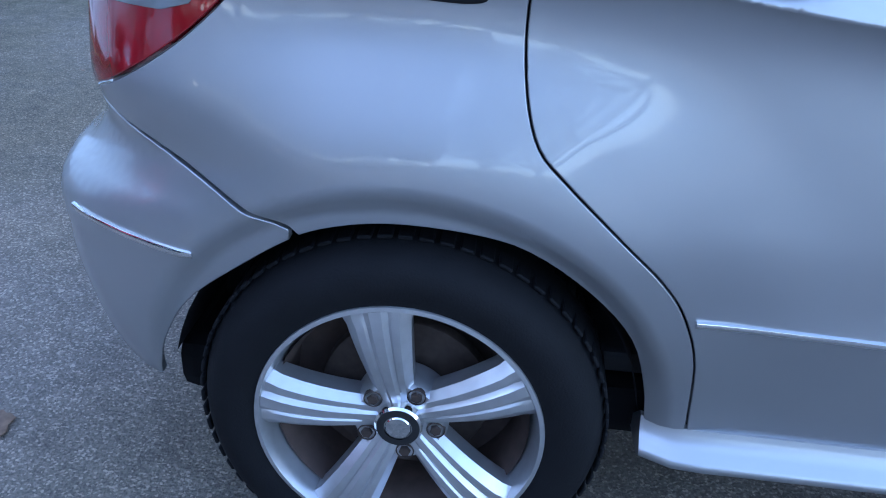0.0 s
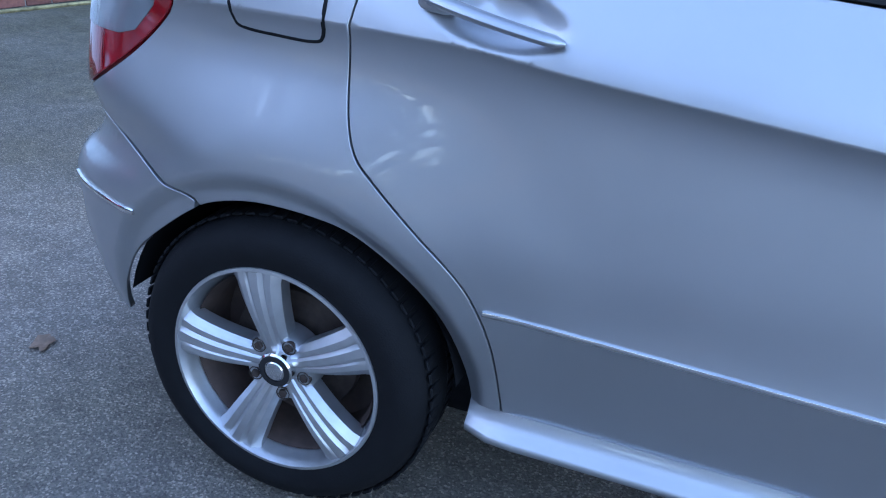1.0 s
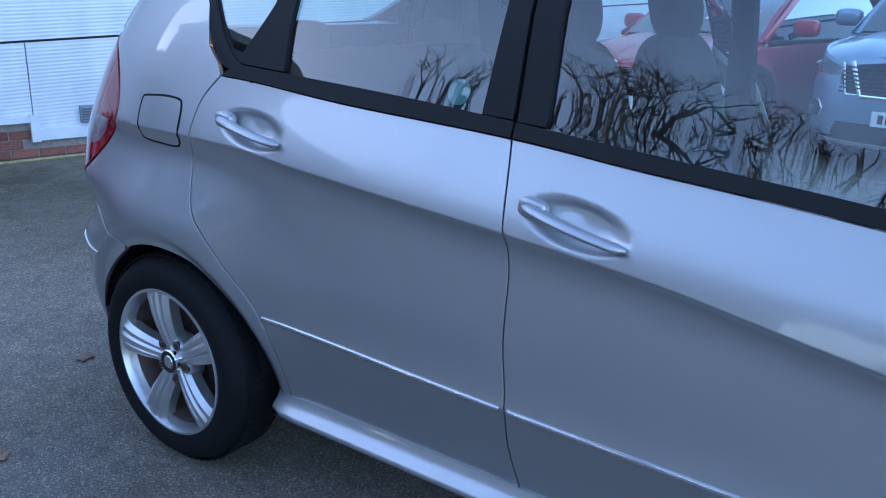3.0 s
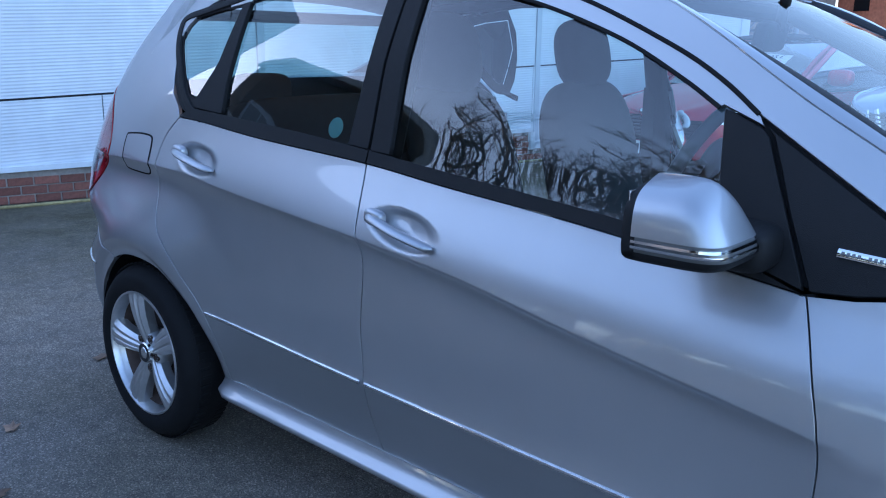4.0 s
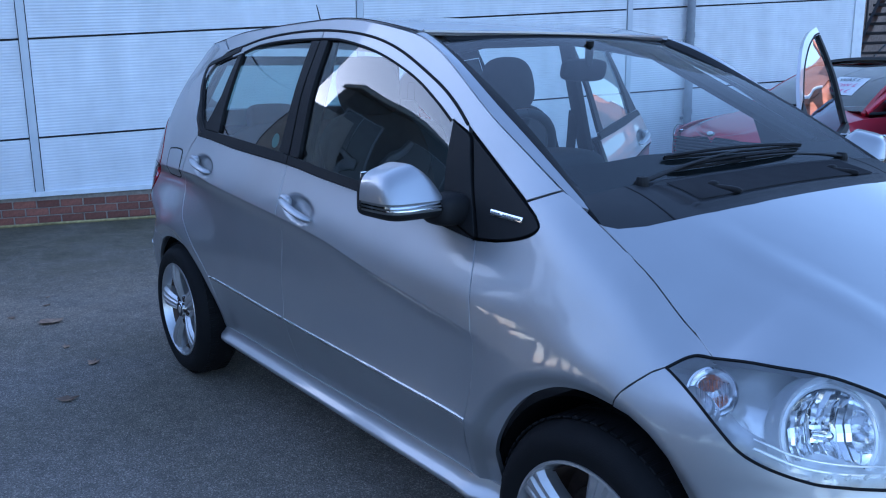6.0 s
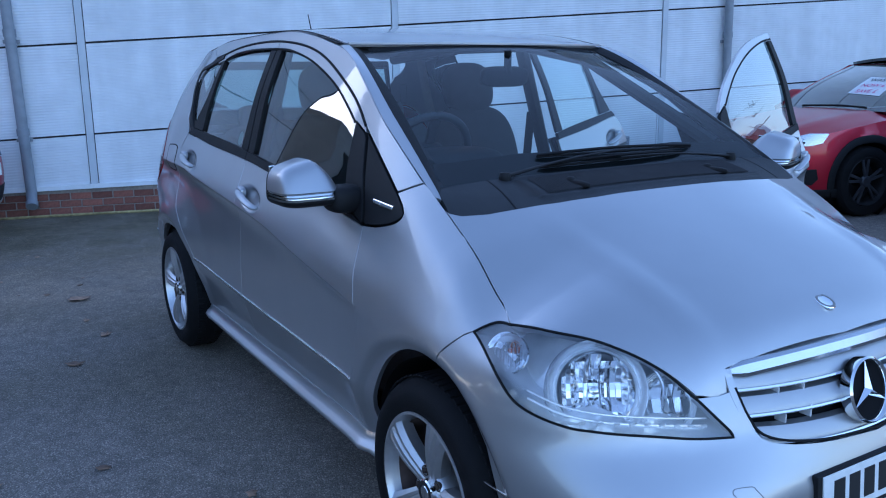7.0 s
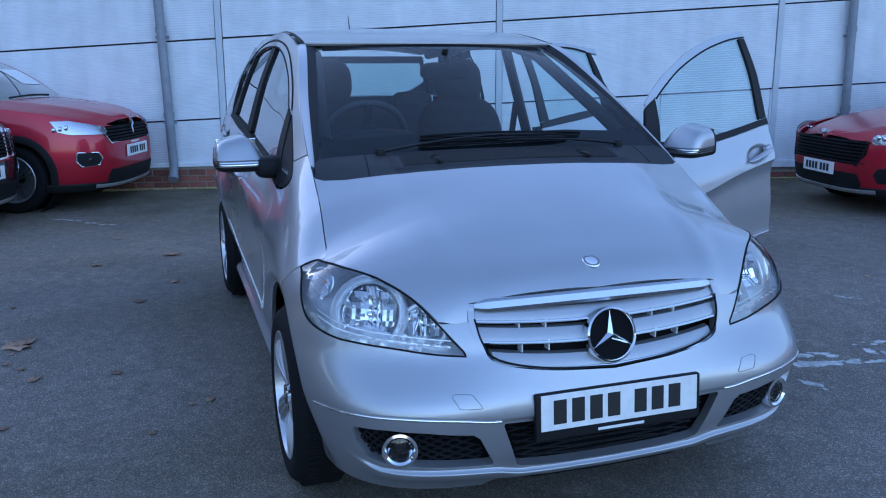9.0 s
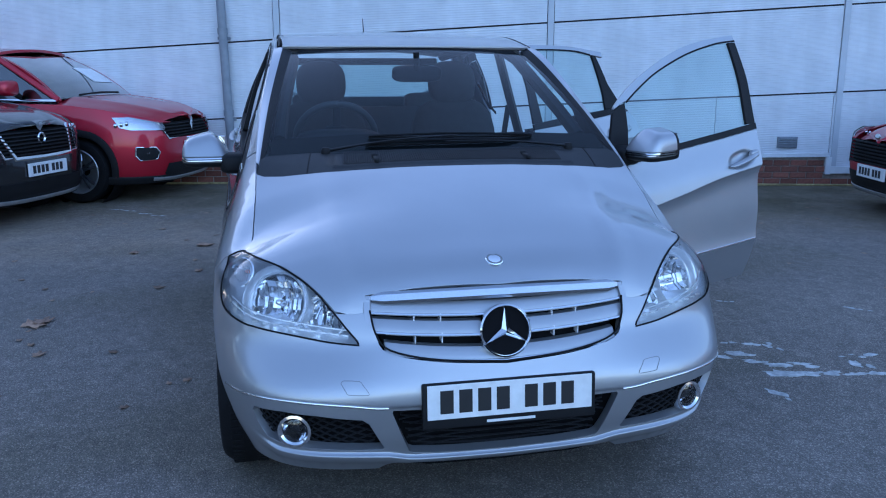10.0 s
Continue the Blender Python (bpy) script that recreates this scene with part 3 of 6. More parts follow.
FRONT_ARCH = [(2.228, .24), (2.232, .33)] + spline([(2.250, .430), (2.309, .545), (2.385, .628), (2.47, .677), (2.56, .696), (2.645, .692)], 4)
REAR_ARCH = spline([(-.395, .299), (-.386, .335), (-.373, .377), (-.354, .418), (-.328, .462), (-.292, .503), (-.231, .553), (-.165, .603), (-.108, .634), (-.021, .652), (.085, .648), (.165, .627), (.250, .567), (.318, .487), (.354, .383), (.368, .300)], 4)


def cut(line, x0, x1):
    """The stretch of a line between two x, with ends on them."""
    f = Smooth(sorted(set(line)))
    xs = [x0] + [p[0] for p in sorted(line) if x0 < p[0] < x1] + [x1]
    return [(x, f(x)) for x in xs]


def side_panel(name, outline, mat=SILVER, parent=car, **kw):
    right = panel(name, S(outline), skin, mat, parent, **kw)
    return right, flipped(right)


# dents of the handles
rear_quarter, front_door, rear_door = [None, None], [None, None], [None, None]
QUARTER = ([(.368, .312)] + list(reversed(REAR_GAP)) + [(.196, 1.150)]
           + spline([(.150, 1.19), (.115, 1.288), (.098, 1.375), (.165, 1.442), (.24, 1.475)], 4) + [(.12, 1.522), (-.10, 1.475), (-.205, 1.38)]
           + spline([(-.36, 1.22), (-.24, 1.15), (-.185, 1.05), (-.186, .972), (-.22, .92), (-.29, .857), (-.38, .80), (-.45, .765)], 4)
           + spline([(-.43, .752), (-.345, .722), (-.265, .690), (-.200, .655), (-.150, .632)], 3))
lip_part = [p for p in REAR_ARCH if p[0] > -.15 and p[1] > .31]
CREASE_TAIL = [[(along(x, crease(x) + d), crease(x) + d) for x in np.arange(-.40, .24, .014)] for d in (-.06, -.04, -.022, -.012, -.004, .004, .012)]
rear_quarter = side_panel("rear_wing", QUARTER + lip_part, h=.03, lines=ARCH_NET + CREASE_TAIL)
for ob in rear_quarter:
    tagged(ob, "silver rear wing with a bulging arch")
R_HANDLE, F_HANDLE = (.365, 1.006, -7), (1.226, .928, -9)
# rear door: lower skin, window frame
lower = list(reversed(REAR_GAP)) + cut(BELT, .216, 1.052) + list(reversed(B_GAP))
CREASE_NET = [[(x, crease(x) + d) for x in np.arange(.16, 2.3, .012)] for d in (-.07, -.05, -.034, -.022, -.012, -.003, .003, .012, .022)]
CREASE_NET += [[(x, trim_line(x) + d) for x in np.arange(.3, 2.3, .014)] for d in (-.012, .008, .018, .03, .044, .06, .08, .11)]
for cx, cz, tilt in DISHES:
    for r in (.52, .64, .76, .88, .97, 1.05):
        CREASE_NET.append([(cx + math.cos(q) * .122 * r * math.cos(radians(tilt)) - math.sin(q) * .047 * r * math.sin(radians(tilt)),
                            cz + math.cos(q) * .122 * r * math.sin(radians(tilt)) + math.sin(q) * .047 * r * math.cos(radians(tilt))) for q in np.linspace(0, 2 * math.pi, 64)[:-1]])
rear_door = side_panel("rear_door", lower, h=.020, lines=CREASE_NET)
lower = list(B_GAP) + cut(BELT, 1.054, 2.115) + A_GAP
front_door = side_panel("front_door", lower, h=.020, lines=CREASE_NET)
WING = ([(2.130, .24)] + list(reversed(A_GAP)) + spline([(2.19, .957), (2.259, .971), (2.306, .988), (2.322, 1.010), (2.300, 1.034)], 4) + [(2.257, 1.061)]
        + [(2.343, 1.094)] + [(x, KNOTS[7][0](x) + .004) for x in np.linspace(2.37, 2.745, 14)]
        )
WING_TAIL = spline([(2.718, .780), (2.695, .759), (2.667, .730), (2.645, .692)], 3) + list(reversed(FRONT_ARCH))[1:]
right = panel("front_wing", S(WING) + list(reversed(HL_TOP[:15])) + S(WING_TAIL), skin, SILVER, car, h=.03, gap=.0018, lines=ARCH_NET)
front_wing = right, flipped(right)
RAIL = (cut(FRAME, .245, 1.977) + [(2.255, 1.063), (2.343, 1.096)]
        + [(x, KNOTS[7][0](x)) for x in np.linspace(2.33, .12, 40)])
side_panel("roof_rail", RAIL, h=.03, label="silver roof rail running down into the windscreen pillar")
# pieces of the doors: upper frames, belt strips, post covers, panes, seals
for door, x0, x1, sail in ((rear_door, .40, .985, None), (front_door, 1.12, 1.90, True)):
    low, high = cut(GLASS_LOW, x0, x1), cut(GLASS_TOP, x0, x1)
    if sail:
        low = cut(GLASS_LOW, x0, 1.965)
        high = cut(GLASS_TOP, x0, 1.90) + [(1.908, 1.225)]
    pane = list(low) + list(reversed(high))
    ra = panel("window_pane", S(pane), skin, GLASS, door[0], h=.05, lip=0, sink=.010, gap=-.012)
    lo, hi = (.30, 1.052) if not sail else (1.056, 1.976)
    frame_band = cut(GLASS_TOP, max(lo, .31), hi if not sail else 1.90) + ([(1.906, 1.246), (1.986, 1.214)] if sail else []) + list(reversed(cut(FRAME, max(lo, .31), hi)))
    rb = panel("window_frame", S(frame_band), skin, SILVER, door[0], h=.02, gap=.0015)
    rg = strip("glass_seal", [(along(x, z), z) for x, z in cut(GLASS_TOP, max(lo, .42), hi if not sail else 1.90)], skin, .009, .002, RUBBER, door[0])
    rc = panel("belt_strip", S(cut(BELT, lo if sail else .222, hi if not sail else 2.108) + list(reversed(cut(GLASS_LOW, lo if sail else .26, hi if not sail else 1.965)))), skin, TRIM, door[0], h=.02, gap=.001, sink=-.004)
    if sail:
        post = [(1.056, 1.09)] + [(1.125, 1.086), (1.112, 1.30), (1.112, 1.487), (1.056, 1.488), (1.047, 1.30)]
        rd = panel("post_cover", S(post), skin, TRIM, door[0], h=.03, sink=-.002)
        tri = [(1.962, 1.000), (2.112, .954), (2.058, 1.075), (2.026, 1.142), (2.000, 1.197), (1.986, 1.210), (1.909, 1.243), (1.916, 1.20), (1.93, 1.12)]
        re = panel("mirror_sail", S(tri), skin, TRIM, door[0], h=.03, sink=-.003)
        bits = (ra, rb, rc, rd, re, rg)
    else:
        post = [(.974, 1.098), (1.050, 1.093), (1.042, 1.30), (1.052, 1.488), (.990, 1.49), (.984, 1.30)]
        rd = panel("post_cover", S(post), skin, TRIM, door[0], h=.03, sink=-.002)
        post = [(.27, 1.150), (.428, 1.140), (.415, 1.23), (.412, 1.462), (.375, 1.458), (.345, 1.29)]
        re = panel("rear_post_cover", S(post), skin, TRIM, door[0], h=.03, sink=-.002)
        bits = (ra, rb, rc, rd, re, rg)
    for b in bits:
        flipped(b, door[1])
# quarter light behind the rear door
quarter = [(.231, 1.188), (.271, 1.178), (.320, 1.255), (.365, 1.333), (.376, 1.450), (.255, 1.440), (.125, 1.417), (.092, 1.390), (.118, 1.335), (.175, 1.255)]
q = panel("quarter_pane", S(quarter), skin, GLASS, car, h=.04, lip=0, sink=.008)
flipped(q)
ring = spline([(.290, 1.138), (.220, 1.142), (.168, 1.186), (.114, 1.255), (.068, 1.320), (.036, 1.385), (.052, 1.446), (.15, 1.466), (.26, 1.482), (.385, 1.492)], 4) + [(.398, 1.40), (.372, 1.29), (.335, 1.20)]
surround = panel("quarter_surround", S(ring), skin, TRIM, car, h=.03, lip=.004, gap=.0, sink=.0035, holes=[S(quarter)])
flipped(surround)
seal = strip("quarter_seal", [(along(x, z), z) for x, z in spline([(.33, 1.120), (.256, 1.150), (.200, 1.195), (.150, 1.260), (.104, 1.322), (.072, 1.385), (.078, 1.418), (.16, 1.436), (.26, 1.455), (.38, 1.478)], 5)], skin, .026, .004, TRIM, car)
flipped(seal)
for line, x0, x1 in ((FRAME, .26, 1.972),):
    s = strip("door_seal", [(along(x, z), z) for x, z in cut(line, x0, x1)], skin, .010, .0035, RUBBER, car)
    flipped(s)
# triangle ahead of the door with the chrome badge
tri = [(2.118, .956)] + spline([(2.19, .962), (2.255, .975), (2.300, .992), (2.317, 1.010), (2.296, 1.032)], 4) + [(2.256, 1.057), (1.992, 1.2150), (2.005, 1.199), (2.032, 1.144), (2.062, 1.075)]
side_panel("corner_cover", tri, TRIM, h=.03, sink=.001, label="black plastic corner cover ahead of the door")
side_panel("corner_backing", [(1.90, 1.245), (1.985, 1.232), (2.27, 1.065), (2.31, 1.0), (2.12, .958), (1.95, 1.0)], RUBBER, h=.05, lip=0, sink=.014)
for sgn in (0, 1):
    badge = strip("badge", [(along(x, z), z) for x, z in ((2.150, 1.026), (2.20, 1.0225), (2.266, 1.018))], skin, .017, .005, CHROME, car, "narrow chrome badge with unreadable lettering")
    letters = []
    for k in range(13):
        if k == 4:
            continue
        x = 2.156 + k * .0082
        letters.append(strip("badge_lettering", [(x, 1.0258 - (x - 2.15) * .07), (x + .005, 1.0256 - (x - 2.15) * .07)], skin, .009, .0062, GREY_INK, None))
    me = joined(*[(lambda b, o: (b.from_mesh(o.data), b)[1])(bmesh.new(), o) for o in letters])
    for o in letters:
        bpy.data.objects.remove(o)
    inked = part("badge_lettering", me, GREY_INK, badge)
    if sgn:
        fb = flipped(badge)
        flipped(inked, fb)
        bpy.data.objects.remove(inked)
        bpy.data.objects.remove(badge)
# chrome strips along the doors
for door, x0, x1 in ((rear_door, .393, 1.094), (front_door, 1.112, 2.165)):
    t = strip("chrome_strip", [(x, trim_line(x)) for x in np.linspace(x0, x1, 24)], skin, .011, .006, CHROME, door[0])
    flipped(t, door[1])


def handle(door, cx, cz, tilt, lock):
    """A pull handle over a dished recess."""
    def at(u, v, out):
        c, s = math.cos(radians(tilt)), math.sin(radians(tilt))
        x, z = cx + u * c - v * s, cz + u * s + v * c
        return Vector((x, -width_plain(x, z) - out, z))
    path, rad = [], []
    for i in range(17):
        f = i / 16
        u = -.108 + f * .216
        path.append(at(u, .006 - .014 * f, .006 + .020 * math.sin(math.pi * min(.06 + f * .94, 1)) ** .6))
        rad.append(.0165 - .003 * abs(f - .3) + (-.008 if i in (0, 16) else 0))
    bar = part("handle", sweep(path, rad, 14, .62), SILVER, door[0], "silver pull handle", smooth=True)
    bits = [bar]
    cap = pillow((.062, .030, .040), (0, 0, 0), .62, n=12)
    p = at(-.088, .005, .008)
    bits.append(part("handle_cap", moved(cap, pose(*p, 0, -tilt, 0)), SILVER, bar, smooth=True))
    if lock:
        p = at(-.080, .004, .020)
        bits.append(part("key_lock", moved(lathe([(.0095, .004), (.0095, -.004), (.0075, -.005), (.0065, -.0035), (0.0, -.0035)], 20), pose(*p)), CHROME, bar, smooth=True))
        p = at(-.105, .005, .0165)
        bits.append(part("lock_button", moved(block((.008, .006, .010), (0, 0, 0), .001), pose(*p, 0, -tilt, 0)), INK, bar))
    made = flipped(bits[0], door[1])
    for b in bits[1:]:
        flipped(b, made)


handle(rear_door, *R_HANDLE, False)
handle(front_door, *F_HANDLE, True)
# fuel flap
flap = spline([(-.050, 1.052), (.02, 1.056), (.080, 1.052), (.094, 1.036), (.095, .99), (.090, .944), (.072, .932), (.01, .933), (-.056, .938), (-.072, .952), (-.076, 1.0), (-.068, 1.045), (-.050, 1.052)], 4)[:-1]
panel("fuel_flap", S(flap), skin, SILVER, car, h=.02, gap=.0, sink=-.0015, lip=.004, lines=CREASE_TAIL)
strip("flap_gap", [(along(x, z), z) for x, z in flap + flap[:1]], skin, .007, .002, RUBBER, car)
# bodywork behind the gaps
for x0, x1, z0, z1 in ((.42, 1.098, .30, 1.10), (1.10, 2.12, .30, 1.0)):
    box = [(x0, z0), (x1, z0), (x1, z1 - (.06 if x1 > 1.5 else .02)), (x0, z1)]
    i = panel("inner_panel", S(box), skin, DARK, car, h=.08, lip=0, sink=.035)
    door = rear_door if x1 < 1.5 else front_door
    i.parent = door[0]
    i.data.materials[0] = DASH
    flipped(i, door[1])
for line in (B_GAP, A_GAP, REAR_GAP):
    b = strip("gap_seal", [(along(x, z), z) for x, z in line], skin, .020, .001, RUBBER, car, sink=.016)
    b.data.transform(Matrix.Translation((0, .0135, 0)))
    flipped(b)
# sill
rows = []
for x in np.linspace(.365, 2.235, 40):
    k = step((x - .365) / .12)
    prof = [(.783, .317), (.793, .316), (.7955, .309), (.800, .298), (.809, .286), (.8215, .276), (.8255, .270), (.8235, .261), (.808, .250), (.70, .240)]
    w0 = width(x, .31)
    rows.append([Vector((x, -(y - .787 + w0) + (.012 * (1 - k)), z)) for y, z in prof])
verts = [v for r in rows for v in r]
faces = [(i * 10 + k, i * 10 + k + 1, i * 10 + k + 11, i * 10 + k + 10) for i in range(39) for k in range(9)] + [tuple(range(10)), tuple(reversed(range(390, 400)))]
sill = mesh_ob("sill", verts, faces, SILVER, car, "silver side sill with a hollow face and a rounded edge")
sill.data.set_sharp_from_angle(angle=radians(58))
flipped(sill)

# rear bumper, right corner and across the tail


def tail_skin(a, z):
    if a < A_REAR:
        p = skin(2 * A_REAR - a, z)
        return Vector((p[0], -p[1], z))
    return skin(a, z)


def bumper_tail(a, z):
    p = tail_skin(a, z)
    d = .004 * step((z - .515) / .055) * step((.73 - z) / .16) * step((-.17 - p[0]) / .14)
    return p + Vector((-d * .5, math.copysign(d, p[1]) if abs(p[1]) > .3 else 0, 0))


seam = spline([(-.150, .630), (-.200, .652), (-.265, .688), (-.345, .720), (-.43, .750)], 3)
low = [p for p in reversed(REAR_ARCH) if p[0] < -.145 and p[1] > .298]
right = [(along(x, z), z) for x, z in low] + [(along(-.405, .294), .294), (along(-.44, .296), .296), (A_REAR, .31)]
right = [(A_REAR, .75)] + [(along(x, z), z) for x, z in reversed(seam)] + right
left = [(2 * A_REAR - a, z) for a, z in reversed(right[1:-1])]
panel("rear_bumper", right + left, bumper_tail, SILVER, car, h=.02, lines=ARCH_NET)
for sgn in (1, -1):
    pth = [(along(x, .578 + .03 * (-.326 - x)), .578 + .03 * (-.326 - x)) for x in np.linspace(-.285, -.50, 16)]
    ob = strip("bumper_strip", pth, bumper_tail, .012, .005, CHROME, car)
    if sgn < 0:
        flipped(ob)
        bpy.data.objects.remove(ob)
tail_lamp = spline([(-.45, .768), (-.38, .803), (-.29, .860), (-.22, .923), (-.188, .972), (-.186, 1.05), (-.24, 1.148), (-.30, 1.20)], 4)
lamp_out = S(tail_lamp) + [(A_REAR + .25, 1.20), (A_REAR + .29, .95), (A_REAR + .32, .80)]
lamp = panel("tail_lamp", lamp_out, skin, TAIL_RED, car, h=.03, sink=-.003, label="red tail lamp with a clear band")
clear = S([(-.42, .895), (-.304, .893), (-.268, .903), (-.228, .949), (-.219, .974), (-.287, .982), (-.42, .985)])
panel("clear_band", clear, skin, TAIL_CLEAR, lamp, h=.03, sink=-.0045, lip=.002)
flipped(lamp)
tail_rest = [(A_REAR, .75), (A_REAR + .31, .79), (A_REAR + .28, .95), (A_REAR + .24, 1.21), (A_REAR, 1.21)]
t = panel("tailgate", tail_rest[:-1] + [(A_REAR, 1.21)] + [(2 * A_REAR - a, z) for a, z in reversed(tail_rest[1:-1])], tail_skin, SILVER, car, h=.04)

trim = strip("tailgate_trim", [(along(x, z), z) for x, z in spline([(-.300, 1.215), (-.268, 1.27), (-.228, 1.325)], 5)], skin, .040, .002, TRIM, car, "black trim beside the tailgate glass")
flipped(trim)


# ---- top: bonnet, windscreen, roof ----
bonnet_mid = Smooth(((2.40, 1.122), (2.587, 1.057), (2.80, .972), (3.00, .877), (3.108, .816), (3.16, .758), (3.20, .70)))
WING_EDGE = [skin(a, z) for a, z in S([(x, KNOTS[7][0](x) + .004) for x in np.linspace(2.457, 2.745, 8)])]
BONNET_EDGE = WING_EDGE + [skin(a, z) for a, z in HL_TOP[14:HL_SPLIT + 1:7]]
BOW = 2.7
bonnet_fall = Smooth([(2.40, .16)] + [(p.x, (bonnet_mid(p.x) - p.z) / abs(p.y) ** BOW) for p in BONNET_EDGE] + [(3.2, 2.0)])


def bonnet_top(x, y):
    z = bonnet_mid(x) - bonnet_fall(x) * abs(y) ** BOW
    line = .50 - .13 * (x - 2.5)
    return Vector((x, y, z + .007 * step((x - 2.5) / .3) * step(1 - abs(abs(y) - line) / .07)))


BONNET_REAR = [(2.587, 0), (2.586, .15), (2.580, .30), (2.564, .42), (2.543, .52), (2.518, .62), (2.490, .685), (2.468, .709)]
rear_edge = Smooth([(y, x) for x, y in BONNET_REAR])
right = [(x, -y) for x, y in BONNET_REAR] + [tuple(p[:2]) for p in WING_EDGE]
right += [tuple(skin(a, z)[:2]) for a, z in HL_TOP[14:HL_SPLIT]] + [tuple(skin(*HL_TOP[HL_SPLIT])[:2]), (3.162, -.444), (3.167, -.422), (3.170, -.400)] + spline([(3.148, -.397), (3.145, -.392), (3.155, -.20), (3.162, 0)], 4)
outline = right + [(x, -y) for x, y in reversed(right[1:-1])]
panel("bonnet", outline, bonnet_top, SILVER, car, h=.03, lip=.02, gap=.003, centre=(2.7, 0, .2), label="silver bonnet sloping to the grille")
# windscreen: from the cowl to the roof's front edge
LOW_MID, TOP_MID = Vector((2.42, 0, 1.032)), Vector((1.655, 0, 1.494))
LOW_END, TOP_END = Vector((2.402, -.700, 1.064)), Vector((1.592, -.545, 1.482))


def screen(s, t):
    """s across from -1 to 1, t from the bottom 0 to the top 1."""
    low = LOW_MID + (LOW_END - LOW_MID) * s * s
    top = TOP_MID + (TOP_END - TOP_MID) * s * s
    low.y, top.y = s * abs(LOW_END.y), s * abs(TOP_END.y)
    p = low.lerp(top, t)
    p.z += .035 * 4 * t * (1 - t) * .6
    p.x += .018 * 4 * t * (1 - t)
    return p


def screen_panel(name, outline, mat, **kw):
    return panel(name, outline, screen, mat, car, h=.08, centre=(1.5, 0, .5), **kw)


screen_panel("windscreen", [(-.985, .0), (.985, .0), (.985, .965), (-.985, .965)], SCREEN, lip=0, label="curved windscreen")
for sgn in (-1, 1):
    def pillar_cover(t, w, sgn=sgn):
        a = screen(sgn * .978, t)
        x = min(a.x + .02, 2.40)
        b = Vector((x, sgn * (KNOTS[7][1](x) - .002), KNOTS[7][0](x) + .001))
        p = a.lerp(b, w)
        p.z += .006 * math.sin(math.pi * min(max(w, 0), 1))
        return p
    panel("screen_pillar", [(-.045, .53), (1.0, .53), (1.0, 1.0), (-.045, 1.0)], pillar_cover, SILVER, car, h=.05, lip=.01, gap=.0, centre=(1.5, 0, .5), label="silver windscreen pillar")
    panel("screen_pillar_trim", [(-.01, 0), (.975, 0), (.975, .52), (-.01, .52)], pillar_cover, TRIM, car, h=.05, lip=.02, gap=.0, centre=(1.5, 0, .5), label="black trim between windscreen and pillar")
screen_panel("screen_frit", [(-.965, .0), (.965, .0), (.965, .16), (.5, .215), (0, .225), (-.5, .215), (-.965, .16)], TRIM, sink=.002, lip=0)
screen_panel("screen_band", [(-.93, .935), (.93, .935), (.93, 1.0), (-.93, 1.0)], TRIM, sink=.002, lip=0)
roof_mid = Smooth(((-.42, 1.50), (-.10, 1.565), (.4, 1.592), (.9, 1.588), (1.3, 1.557), (1.66, 1.497), (1.8, 1.46)))


def roof_edge(x):
    return KNOTS[7][1](x) - .012, KNOTS[7][0](x) + .004


def roof_top(x, s):
    w, ze = roof_edge(x)
    zm = max(roof_mid(x), ze)
    return Vector((x, s * w, zm - (zm - ze) * abs(s) ** 2.4))


ends = [(1.648, 0), (1.640, .35), (1.615, .75), (1.585, .955)]
roof_out = [(-.13, -.95)] + [(-.13, .95)] + [(.4, .985), (1.0, .985)] + list(reversed(ends)) + [(x, -s) for x, s in ends[1:]] + [(1.0, -.985), (.4, -.985)]
panel("roof", roof_out, roof_top, SILVER, car, h=.07, lip=.015, centre=(.8, 0, .6), label="silver roof panel")
for sgn in (1, -1):
    r = strip("roof_gutter", [(x, sgn * .985) for x in np.linspace(-.10, 1.59, 30)], roof_top, .008, .0005, TRIM, car, centre=(.8, 0, .6))
strip("roof_front_edge", [(x, s) for x, s in [(p[0] + .012, -p[1]) for p in reversed(ends)] + [(p[0] + .012, p[1]) for p in ends[1:]]], roof_top, .016, .006, SILVER, car, centre=(.8, 0, .6))
antenna = part("antenna", joined(moved(pillow((.07, .035, .022), (0, 0, .008), .7, n=10), Matrix()), sweep([(0, 0, .01), (-.025, 0, .07), (-.055, 0, .14)], [.005, .0035, .0022], 8)), TRIM, car, "short black roof antenna", smooth=True)
antenna.location = (-.07, 0, 1.575)
# cowl
def cowl_top(s, t):
    """s across from -1 to 1, t from the bonnet 0 back to the glass 1."""
    y = s * .708
    x = rear_edge(abs(y)) + .004
    a = Vector((x, y, bonnet_top(x, y)[2] - .007))
    b = Vector((2.288 + .055 * s * s, s * .692, 1.096 - .004 * s * s))
    p = a.lerp(b, t)
    p.z += .010 * math.sin(math.pi * min(max(t, 0), 1))
    # raised rim round the sunk air intake
    rim = max(abs(t - .46) / .27, (abs(s - .02) - .60) / .04)
    p.z += .007 * step((1.25 - rim) / .25) - .006 * step((1.0 - rim) / .12)
    return p


